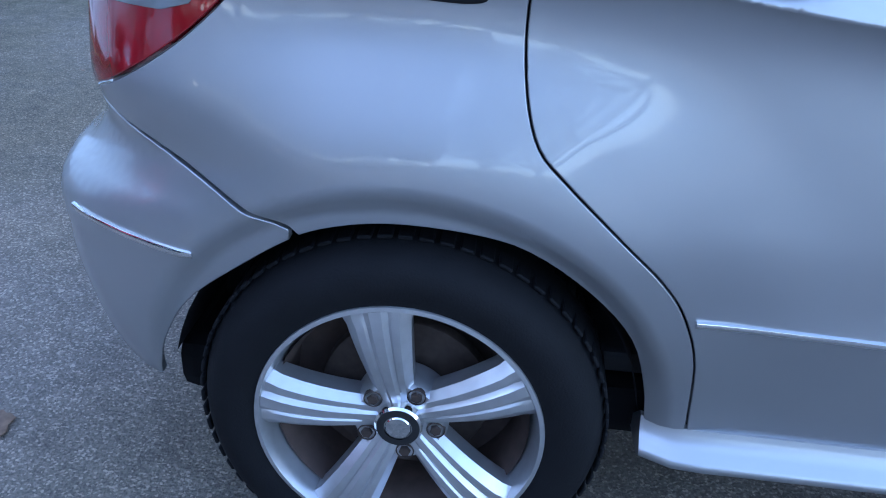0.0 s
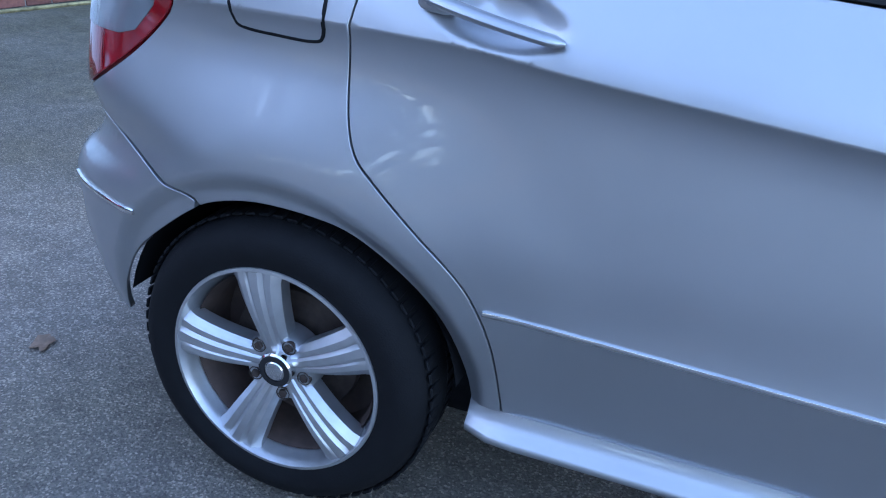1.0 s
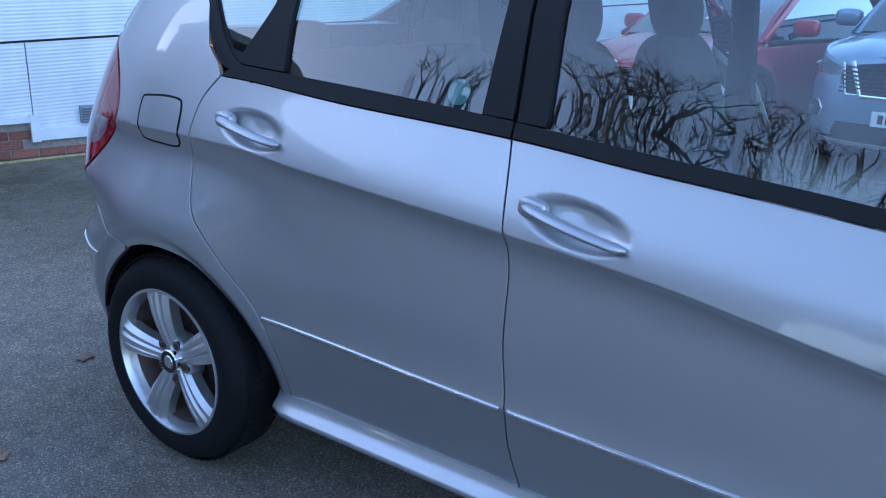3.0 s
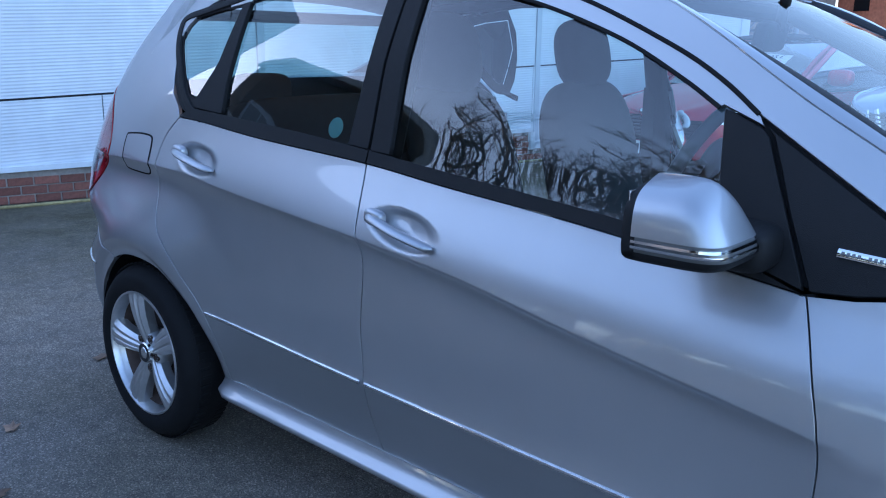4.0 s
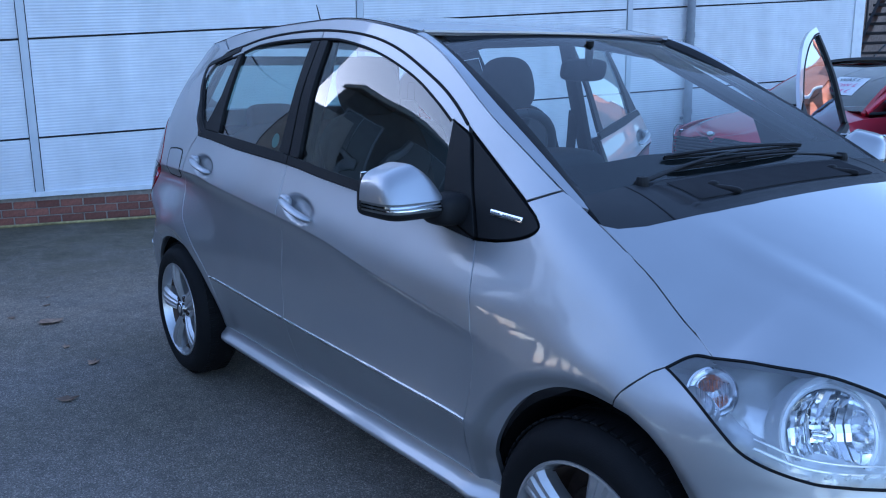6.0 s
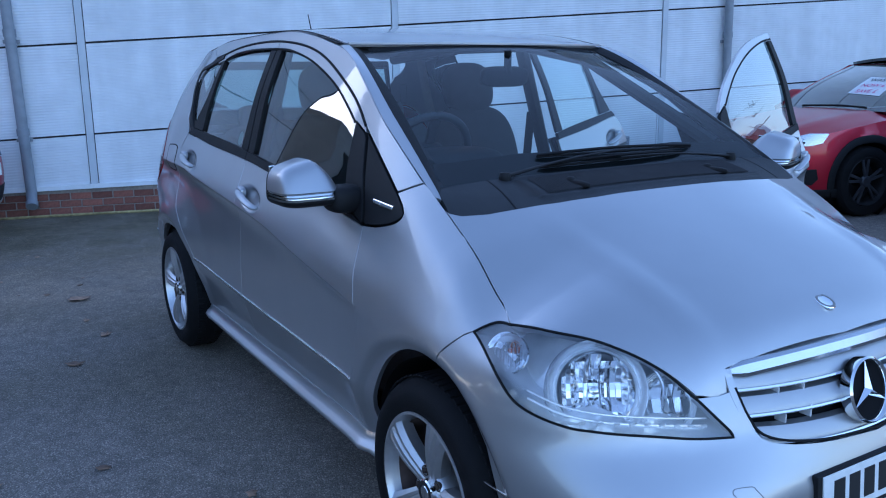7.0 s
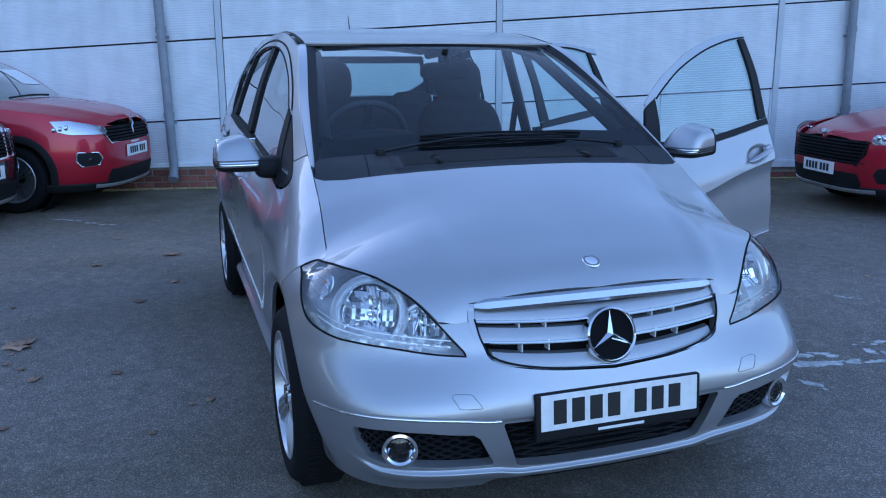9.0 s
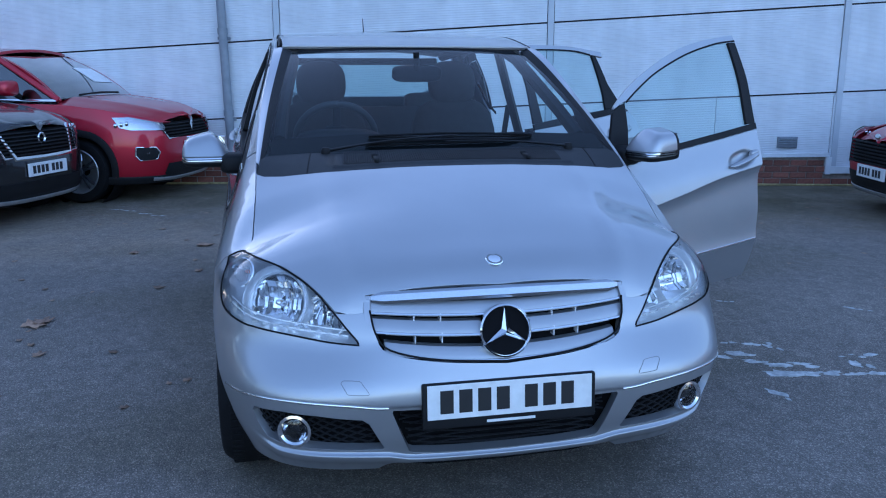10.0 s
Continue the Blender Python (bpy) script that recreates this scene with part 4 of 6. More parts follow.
INTAKE = [[(s, .46 + d) for s in np.arange(-.66, .70, .02)] for d in (-.335, -.30, -.27, -.245, .245, .27, .30, .335)]
cowl = panel("cowl", [(-1.0, .0), (1.0, .0), (1.0, 1.0), (-1.0, 1.0)], cowl_top, FADED, car, h=.05, lip=.05, gap=.0, centre=(2.4, 0, .5), label="faded black plastic scuttle panel", lines=INTAKE)
slots = bmesh.new()
for i in range(100):
    s = -.57 + 1.18 * i / 99
    p, q2 = cowl_top(s, .24) + Vector((0, 0, .005)), cowl_top(s + .010, .68) + Vector((0, 0, .005))
    rib = sweep([p, (p + q2) / 2 + Vector((0, 0, .001)), q2], .0022, 4)
    me = bpy.data.meshes.new("tmp")
    rib.to_mesh(me), rib.free()
    slots.from_mesh(me)
    bpy.data.meshes.remove(me)
tagged(part("intake_ribs", slots, FADED, cowl), kind="stuff")
for s in (-.76, .80):
    strip("cowl_seam", [(s + .03 * f, f) for f in np.linspace(.02, .98, 9)], cowl_top, .006, .0012, RUBBER, cowl, centre=(2.4, 0, .5))
for s in (-.40, .42):
    p = cowl_top(s, .30)
    part("washer_jet", moved(joined(pillow((.095, .020, .022), (-.012, 0, .006), .7, n=10), pillow((.030, .026, .030), (-.048, 0, .010), .7, n=8)), Matrix.Translation(p)), TRIM, cowl, smooth=True)


def wiper(pivot, joint, blade_ends):
    """Arm and blade lying on the glass: places as (s, t) on the screen."""
    up = Vector((.42, 0, .90))
    A, B = screen(*pivot) + up * .012, screen(*joint) + up * .026
    arm = part("wiper_arm", sweep([A + (B - A) * f + up * (.012 * math.sin(math.pi * f)) for f in np.linspace(0, 1, 11)], [.011, .010, .009, .008, .007, .0065, .006, .0055, .005, .005, .004], 8, .55), TRIM, car, "black wiper arm", smooth=True)
    ends = [screen(*p) + up * .012 for p in blade_ends]
    part("wiper_blade", sweep([ends[0].lerp(ends[1], f) + up * (.010 * math.sin(math.pi * f)) for f in np.linspace(0, 1, 15)], [.003] + [.0062] * 13 + [.003], 6, .8), RUBBER, arm, smooth=True)
    part("blade_rubber", sweep([ends[0].lerp(ends[1], f) - up * .006 for f in np.linspace(0, 1, 9)], .004, 6), RUBBER, arm, smooth=True)
    part("wiper_pivot", lathe([(.0, .014), (.014, .012), (.018, 0), (.018, -.02)], 14, "z"), TRIM, arm).matrix_local = Matrix.Translation(A)
    return arm


wiper((-.66, .075), (.10, .165), ((-.42, .180), (.56, .165)))
wiper((.74, .070), (.02, .125), ((-.44, .125), (.46, .140)))

# ---- nose ----
nose_right = (S([(2.645, .690), (2.667, .728), (2.695, .757), (2.716, .777)]) + list(reversed(HL_LOW)) + list(reversed(HL_TOP[HL_SPLIT:-1])) + F([(.444, .690), (.424, .693), (.398, .695)])
              + F(spline([(.394, .660), (.386, .630), (.352, .585), (.20, .556), (0.0, .541)], 4)))
low_right = F([(0, .228), (.26, .238), (.345, .238)]) + F([(.385, .206), (.55, .208), (.68, .206)]) + S([(2.95, .208), (2.89, .218)]) + S([(2.885, .32), (2.872, .43), (2.846, .55), (2.79, .63), (2.74, .666), (2.69, .686)])
edge = nose_right[:-1] + [(A_FRONT, .541)] + []
right_loop = low_right + nose_right
outline = right_loop + [(2 * A_FRONT - a, z) for a, z in reversed(right_loop) if a < A_FRONT - 1e-3]
LOW_GRILLE = F([(0, .418), (.350, .424), (.353, .416), (.300, .280), (.285, .272), (0, .257)])
LOW_GRILLE = LOW_GRILLE + [(2 * A_FRONT - a, z) for a, z in reversed(LOW_GRILLE) if a < A_FRONT - 1e-3]
FOG_GRILLE = F([(.748, .420), (.752, .408), (.740, .366), (.714, .322), (.67, .306), (.573, .302), (.380, .293), (.374, .300), (.420, .385), (.44, .399), (.571, .416), (.666, .423)])
strip_line = Smooth(((0, .434), (.377, .436), (.474, .448), (.57, .457), (.665, .462), (.745, .461), (.80, .455), (.87, .444)))
ridge_line = Smooth(((0, .244), (.28, .254), (.37, .272), (.5, .279), (.67, .283), (.73, .305), (.80, .35)))


def bumper_skin(a, z):
    p = skin(a, z)
    y = abs(p[1])
    # step at the rubbing strip and a sharp lip under the openings
    over, ridge = strip_line(y) - .003, ridge_line(y)
    d = .010 * step((z - over) / .006) * step((.57 - z) / .10) * step((.86 - y) / .10)
    d += step((.78 - y) / .10) * (.016 * step((ridge + .011 - z) / .014) - .026 * step((ridge - .006 - z) / .05))
    return p + Vector((d, 0, 0))


BUMPER_NET = [[(across(y, f(y) + d), f(y) + d) for y in np.linspace(.855, .02, 150)] for f, ds in ((strip_line, (-.010, -.003, 0, .003, .010)), (ridge_line, (-.03, -.012, -.004, .002, .008, .014))) for d in ds]
BUMPER_NET += [[(2 * A_FRONT - a, z) for a, z in line] for line in BUMPER_NET]
bumper = panel("front_bumper", outline, bumper_skin, SILVER, car, h=.026, lines=ARCH_NET + [[(2 * A_FRONT - a, z) for a, z in line] for line in ARCH_NET] + BUMPER_NET, holes=[LOW_GRILLE, FOG_GRILLE, [(2 * A_FRONT - a, z) for a, z in reversed(FOG_GRILLE)]], lip=.03, gap=.0010, label="silver front bumper with three dark openings")
for line in (LOW_GRILLE, FOG_GRILLE):
    for sgn in ((1,) if line is LOW_GRILLE else (1, -1)):
        pts = line if sgn > 0 else [(2 * A_FRONT - a, z) for a, z in reversed(line)]
        g = panel("lower_grille" if line is LOW_GRILLE else "fog_grille", pts, bumper_skin, DARK, bumper, h=.05, lip=0, gap=-.01, sink=.05)
        lo, hi = min(p[0] for p in pts), max(p[0] for p in pts)
        # diamond mesh of thin bars
        lat = bmesh.new()
        for k in np.arange(lo - .2, hi + .2, .034):
            for slope in (1.5, -1.5):
                seg = []
                for z in np.arange(.258, .430, .008):
                    a = k + (z - .33) * slope
                    if inside(pts, (a, z)):
                        seg.append((a, z))
                    elif len(seg) > 1:
                        break
                    else:
                        seg = []
                if len(seg) > 2:
                    P = [bumper_skin(a, z) - Vector((.036, 0, 0)) for a, z in seg]
                    b = sweep(P, .0032, 4)
                    me = bpy.data.meshes.new("tmp")
                    b.to_mesh(me), b.free()
                    lat.from_mesh(me)
                    bpy.data.meshes.remove(me)
        tagged(part("mesh_lattice", lat, TRIM, g), kind="stuff")
# strips along the bumper
for y0, y1 in ((.845, .365),):
    pth = [(across(y, strip_line(y)), strip_line(y)) for y in np.linspace(y0, y1, 40)]
    o = strip("bumper_strip", pth, lambda a, z: skin(a, z) + Vector((.010 * step((.86 - abs(skin(a, z)[1])) / .10), 0, 0)), .007, .003, CHROME, bumper)
    flipped(o, bumper)
    flap = [(across(y, z), z) for y, z in spline([(.498, .512), (.49, .519), (.445, .516), (.437, .508), (.421, .486), (.424, .479), (.476, .482), (.484, .488), (.498, .512)], 2)]
    o = strip("washer_cover", flap, bumper_skin, .002, .0006, GREY_INK, bumper)
    flipped(o, bumper)
# fog lamps
for sgn in (1, -1):
    p = bumper_skin(across(.633, .356), .356)
    m = Matrix.Translation((p.x - .012, p.y * sgn, p.z)) @ pose(0, 0, 0, 0, 0, -16 * sgn)
    ring = part("fog_lamp", moved(lathe([(.034, -.02), (.036, .004), (.042, .010), (.050, .008), (.053, -.004), (.050, -.03)], 40, "x"), m), CHROME, bumper, "round fog lamp in a chrome ring", smooth=True)
    part("bowl", moved(lathe([(.035, .0), (.028, -.018), (.014, -.03), (0, -.034)], 32, "x"), m), REFLECTOR, ring, smooth=True)
    part("bulb_shade", moved(joined(lathe([(.0, -.008), (.012, -.012), (.012, -.03)], 16, "x"), block((.004, .034, .006), (-.012, 0, 0))), m), TRIM, ring, smooth=True)
    part("lens", moved(lathe([(.0, .008), (.02, .006), (.035, .001)], 32, "x"), m), LENS, ring, smooth=True)

# headlights
lens_r = panel("headlight", HL, skin, LENS, car, h=.03, lip=0, gap=.002, sink=.001, label="clear almond-shaped headlight")
lens_l = flipped(lens_r)
tagged(lens_l, "clear almond-shaped headlight")


def deep(a, z):
    p = skin(a, z)
    m = Vector((2.70, p[1] * .55, .66))
    return p + (m - p).normalized() * .140


def lamp_part(ob):
    """A piece inside the headlight: kept clear of the lens, and made for both sides."""
    if ob.name.partition(".")[0] not in ("housing", "housing_wall", "headlight_seal"):
        for v in ob.data.vertices:
            z = min(max(v.co.z, .60), .83)
            ahead = skin(across(min(-v.co.y, .86), z), z).x - .010
            v.co.x = min(v.co.x, ahead - .25 * max(v.co.z - .83, 0))
    ob.parent = lens_r
    flipped(ob, lens_l)


lamp_part(panel("housing", HL, deep, HOUSING, None, h=.03, lip=0, gap=-.004))
ring = dense(HL, .025)
walls = [skin(a, z) for a, z in ring] + [deep(a, z) for a, z in ring]
k = len(ring)
lamp_part(mesh_ob("housing_wall", walls, [(i, (i + 1) % k, k + (i + 1) % k, k + i) for i in range(k)], HOUSING))
lamp_part(strip("headlight_seal", [p for p in inset(dense(HL, .02), .001)] + [HL[0]], skin, .006, .0015, RUBBER, None))


def bowl_at(y, z, r, depth, turn, mat=REFLECTOR):
    p = skin(across(y, z), z)
    m = Matrix.Translation(p - Vector((.068, -.022, .006))) @ pose(0, 0, 0, 0, -20, turn)
    return m, lathe([(r, .0), (r * .93, -depth * .35), (r * .7, -depth * .75), (r * .35, -depth), (.0, -depth)], 40, "x")


m, b = bowl_at(.685, .702, .088, .068, -30)
lamp_part(part("main_bowl", moved(b, m), REFLECTOR, None, "bright reflector bowl", smooth=True))
lamp_part(part("main_ring", moved(lathe([(.087, -.004), (.089, .003), (.093, .005), (.097, .001), (.101, .008), (.107, .018), (.112, .020), (.115, .012), (.113, -.03)], 56, "x"), m), HOUSING, None, smooth=True))


def fluted(r, cols, rows, seed):
    """Upright strips of mirror, each with its own lean, in a round bowl."""
    bm, rng = bmesh.new(), random.Random(seed)
    for k in range(cols):
        y0, y1 = -r + 2 * r * k / cols, -r + 2 * r * (k + 1) / cols
        lean = rng.uniform(-.006, .006)
        last = None
        for i in range(rows + 1):
            z = -r * .95 + 1.9 * r * i / rows
            ring = [bm.verts.new((-r * .72 * (1 - min((y * y + z * z) / (r * r), 1.0)) + d - .002 + .003 * (i % 2), y, z)) for y, d in ((y0, -lean), (y1, lean))]
            ok = max(abs(y0), abs(y1)) ** 2 + z * z < r * r * .98
            if last and ok and last[1]:
                bm.faces.new((last[0][0], last[0][1], ring[1], ring[0]))
            last = ring, ok
    return bm


lamp_part(part("reflector_flute", moved(fluted(.086, 15, 10, 11), m), REFLECTOR, None))
lamp_part(part("bulb", moved(lathe([(.0, .004), (.008, .0), (.010, -.02), (.010, -.05)], 16, "x"), m), CHROME, None, smooth=True))
m, b = bowl_at(.545, .668, .060, .050, -20)
lamp_part(part("inner_bowl", moved(b, m), REFLECTOR, None, smooth=True))
lamp_part(part("inner_flute", moved(fluted(.058, 9, 7, 5), m), REFLECTOR, None))
lamp_part(part("inner_ring", moved(lathe([(.059, .002), (.062, .006), (.066, .004), (.070, .012), (.073, .008), (.071, -.02)], 40, "x"), m), HOUSING, None, smooth=True))
path = [deep(across(y, z), z) + Vector((.085, -.014, .015)) for y, z in spline([(.634, .782), (.604, .748), (.597, .700), (.616, .645)], 6)]
lamp_part(part("divider", sweep(path, .0042, 8), CHROME, None, smooth=True))
# indicator: amber bulb in its own bowl behind upright flutes
p = skin(along(2.845, .762), .762)
m = Matrix.Translation(p - Vector((.030, -.050, .012))) @ pose(0, 0, 0, 0, -24, -42)
lamp_part(part("indicator_bowl", moved(lathe([(.050, .006), (.046, .008), (.043, -.004), (.032, -.026), (.012, -.036), (.0, -.036)], 36, "x"), m), REFLECTOR, None, smooth=True))
lamp_part(part("amber_bulb", moved(pillow((.020, .013, .013), (-.016, .004, .008), .8, n=10), m), AMBER, None, smooth=True))
for k in range(8):
    lamp_part(part("indicator_flute", moved(block((.004, .0045, .060 - .004 * abs(k - 3.5)), (.010, -.030 + .0086 * k, -.004), .0012, 1), m), LENS, None))
# stepped ledge between the bowls and the row of day lights under them
for f, r, d in ((.0, .0035, .050), (.018, .0026, .042)):
    path = [skin(across(y, z + f), z + f) - Vector((d, 0, .004)) for y, z in spline([(.800, .690), (.755, .664), (.690, .648), (.60, .636), (.50, .624), (.462, .620)], 6)]
    lamp_part(part("ledge", sweep(path, r, 8), HOUSING, None, smooth=True))
for k in range(9):
    y = .735 - k * .031
    z = .649 - .0016 * k - .012 * step((k - 3) / 6)
    lamp_part(part("day_light", moved(block((.006, .016, .0055), (0, 0, 0), .002), Matrix.Translation(skin(across(y, z), z) - Vector((.022, 0, -.002)))), PLATE_WHITE, None))

# grille
GR = F(spline([(0, .747), (.20, .745), (.396, .733)], 4)) + F(spline([(.400, .700), (.388, .639), (.348, .592), (.20, .561), (0, .546)], 5))
GR_ALL = GR[:-1] + [(A_FRONT, .546)] + [(2 * A_FRONT - a, z) for a, z in reversed(GR) if a < A_FRONT - 1e-3]
grille = panel("grille", GR_ALL, skin, DARK, car, h=.05, lip=0, sink=.055, label="grille with four silver slats")


def grille_w(z):
    return Smooth(((.54, .15), (.56, .22), (.592, .345), (.639, .386), (.70, .398), (.74, .394)))(z)


for k, (z, sag) in enumerate(((.700, .015), (.648, .018), (.588, .033))):
    n = 41
    verts, faces = [], []
    w = grille_w(z + .014) + .002
    for i in range(n):
        y = -w + 2 * w * i / (n - 1)
        a = across(abs(y), z)
        p = skin(a, z)
        base = Vector((p.x, y, z - sag * (1 - (y / .4) ** 2)))
        for dx, dz in ((-.050, .030), (-.030, .027), (-.010, .004), (-.006, -.010), (-.012, -.014), (-.045, -.006)):
            verts.append(base + Vector((dx, 0, dz)))
    for i in range(n - 1):
        for j in range(6):
            faces.append((i * 6 + j, i * 6 + (j + 1) % 6, i * 6 + 6 + (j + 1) % 6, i * 6 + 6 + j))
    s = mesh_ob("slat", verts, faces, SLAT, grille)
    s.data.set_sharp_from_angle(angle=radians(30))
    e = part("slat_edge", sweep([verts[i * 6 + 3] + Vector((.002, 0, .001)) for i in range(n)], .0055, 6, .8), CHROME, s, smooth=True)
    if k < 2:
        for y in (-.27, -.19, .16, .24):
            p = skin(across(abs(y), z - .025), z - .025)
            part("grille_rib", block((.03, .004, .032), (p.x - .03, y, z - .032), .001), HOUSING, grille)
top = [(skin(across(abs(y), .738), .738) + Vector((.004, 0, 0))) for y in np.linspace(-.396, .396, 41)]
verts, faces = [], []
for i, p in enumerate(top):
    y = -.394 + .788 * i / 40
    z = .742 - .010 * (y / .396) ** 2
    for dx, dz in ((.0, .016), (.008, .010), (.016, -.008), (.014, -.018), (-.03, -.018), (-.03, .014)):
        k = 1 - .45 * step((abs(y) - .36) / .034)
        verts.append(Vector((p.x + dx * k - .008, y, z - .001 + dz * k)))
for i in range(40):
    for j in range(6):
        faces.append((i * 6 + j, i * 6 + (j + 1) % 6, i * 6 + 6 + (j + 1) % 6, i * 6 + 6 + j))
faces += [tuple(range(6)), tuple(reversed(range(240, 246)))]
bar = mesh_ob("grille_bar", verts, faces, BAR, grille, "broad chrome bar above the grille")
bar.data.set_sharp_from_angle(angle=radians(25))
surround = strip("grille_surround", F([(.404, .738), (.408, .71), (.408, .685), (.402, .655)]), skin, .022, .0005, SILVER, grille)
flipped(surround, grille)
rim_line = [p for p in GR if p[1] < .73]
strip("grille_rim", rim_line + [(2 * A_FRONT - a, z) for a, z in reversed(rim_line[:-1])], skin, .006, .002, RUBBER, grille)


def emblem(parent, m, r, mat_back):
    """A round emblem: ring with a plain three-armed shape."""
    ring = part("emblem", moved(lathe([(r * .86, -.006), (r * .88, .006), (r * .94, .011), (r, .006), (r, -.02)], 56, "x"), m), CHROME, parent, "round chrome emblem", smooth=True)
    part("backing", moved(lathe([(.0, -.004), (r * .88, -.004), (r * .88, -.03)], 48, "x"), m), mat_back, ring, smooth=True)
    arms = bmesh.new()
    c = arms.verts.new((.012, 0, 0))
    tips = [arms.verts.new((.002, r * .9 * math.sin(2 * math.pi * k / 3), r * .9 * math.cos(2 * math.pi * k / 3))) for k in range(3)]
    dents = [arms.verts.new((.0, r * .17 * math.sin(2 * math.pi * (k + .5) / 3), r * .17 * math.cos(2 * math.pi * (k + .5) / 3))) for k in range(3)]
    back = arms.verts.new((-.006, 0, 0))
    for k in range(3):
        for d in (dents[k], dents[k - 1]):
            arms.faces.new((c, tips[k], d))
            arms.faces.new((back, tips[k], d))
    part("arms", moved(arms, m), CHROME, ring)
    return ring


emblem(grille, Matrix.Translation((skin(A_FRONT, .632).x - .002, 0, .632)) @ pose(0, 0, 0, 0, -14, 0), .080, DARK)
bt = bonnet_top(3.10, 0)
small = part("bonnet_badge", moved(lathe([(.0, .0015), (.017, .0018), (.019, .0022), (.026, .0022), (.028, .0), (.028, -.01)], 40, "z"), Matrix.Translation(bt) @ pose(0, 0, 0, 0, 26, 0)), CHROME, car, "small round chrome badge", smooth=True)
part("badge_ring", moved(lathe([(.0192, .0026), (.0255, .0027), (.0258, .0)], 40, "z"), Matrix.Translation(bt) @ pose(0, 0, 0, 0, 26, 0)), GREY_INK, small, smooth=True)
# number plate
m = Matrix.Translation((3.300, 0, .442)) @ pose(0, 0, 0, 0, -4, 0)
holder = part("number_plate", moved(block((.022, .536, .138), (-.010, 0, -.008), .007), m), TRIM, car, "white number plate with dark bars in a black holder", smooth=True)
part("plate_face", moved(block((.004, .508, .104), (.003, 0, .006), .0015), m), PLATE_WHITE, holder)
for y in (-.196, -.139, -.082, -.025, .062, .119, .176):
    part("plate_bar", moved(block((.002, .040, .070), (.0055, y, .006), .0006), m), INK, holder)
part("dealer_line", moved(block((.002, .15, .008), (.0035, 0, -.062), .0005), m), PLATE_WHITE, holder)

# ---- wheels ----


def wheel(x, y, z, spoke_turn, side):
    """An alloy wheel with its tyre; the outer face looks along -y."""
    R = .3105
    rim = part("wheel", lathe([(.2185, .0), (.2165, -.007), (.210, -.008), (.206, .002), (.203, .012), (.199, .035), (.190, .05), (.184, .13), (.196, .165), (.2185, .17), (.212, .16), (.19, .12), (.194, .05), (.206, .012)], 72), ALLOY, car, "five-spoke silver alloy wheel", smooth=True)
    prof = [(.207, .012), (.212, -.002), (.222, -.006), (.240, -.012), (.260, -.012), (.278, -.005), (.290, .008), (.299, .024), (.305, .040), (.309, .058), (R, .075)]
    prof += [(r, .170 - a + .0) for r, a in reversed(prof[:-1])]
    tyre = part("tyre", lathe(prof, 96), TYRE, rim, "black road tyre", smooth=True)
    lugs = bmesh.new()
    for k in range(68):
        for s, w in ((-1, .04), (1, .04)):
            b = block((.021, w, .006), (0, .085 + s * .040, R - .003), .002, 1)
            moved(b, pose(0, 0, 0, 0, 360 * (k + (.5 if s > 0 else 0)) / 68, 0))
            me = bpy.data.meshes.new("tmp")
            b.to_mesh(me), b.free()
            lugs.from_mesh(me)
            bpy.data.meshes.remove(me)
    tagged(part("tread_pattern", lugs, TYRE, tyre), kind="stuff")
    me = None
    for k in range(5):
        if me is None:
            nr, nw = 15, 24
            verts, faces = [], []
            for i in range(nr):
                f = i / (nr - 1)
                r = .030 + f * .178
                hw = .026 + .024 * f + (.003 if i > 12 else 0)
                face = .022 - .030 * math.sin(math.pi * min(f * .95 + .05, 1) * .62) + .004 * f
                for j in range(nw + 1):
                    s = -1 + 2 * j / nw
                    groove = .0032 * step(1 - abs(abs(s) - .30) / .13) * step((f - .12) / .1) * step((.98 - f) / .05)
                    raised = -.0035 * step((.32 - abs(s)) / .13)
                    d = face + groove + raised + .013 * max(abs(s) - .66, 0) / .34
                    q = math.sqrt(max(r * r - (s * hw) ** 2, 0)) if i == nr - 1 else r
                    verts.append((s * hw, d, q))
                for s in (1, -1):
                    verts.append((s * hw * .96, face + .045, r))
            stride = nw + 3
            for i in range(nr - 1):
                o, p = i * stride, (i + 1) * stride
                for j in range(nw):
                    faces.append((o + j, o + j + 1, p + j + 1, p + j))
                faces.append((o + nw, o + nw + 1, p + nw + 1, p + nw))
                faces.append((o + nw + 2, o, p, p + nw + 2))
            sp = mesh_ob("spoke", verts, faces, ALLOY, rim)
            sp.data.set_sharp_from_angle(angle=radians(20))
            me = sp.data
        else:
            sp = new("spoke", me)
            sp.parent = rim
        sp.matrix_local = pose(0, 0, 0, 0, spoke_turn + 72 * k, 0)
    hub = part("hub", lathe([(.0, .018), (.040, .018), (.066, .014), (.074, .026), (.074, .07)], 48), ALLOY, rim, smooth=True)
    cap = part("hub_cap", lathe([(.0, -.002), (.018, -.001), (.020, .001), (.033, .001), (.0365, .004), (.0375, .03)], 40), CHROME, rim, "round chrome hub cap", smooth=True)
    part("cap_ring", lathe([(.0215, -.0005), (.0325, -.0002), (.033, .004)], 40), INK, cap, smooth=True)
    bolt = None
    for k in range(5):
        mm = pose(0, 0, 0, 0, spoke_turn + 36 + 72 * k, 0)
        b = new("bolt", bolt.data) if bolt else part("bolt", joined(moved(lathe([(.0, .010), (.008, .010), (.009, .012), (.009, .03)], 6), Matrix.Translation((0, 0, .056))), moved(lathe([(.0125, .014), (.0135, .012), (.0145, .014), (.0145, .03)], 16), Matrix.Translation((0, 0, .056)))), RUST, rim)
        bolt = bolt or b
        b.parent, b.matrix_local = rim, mm
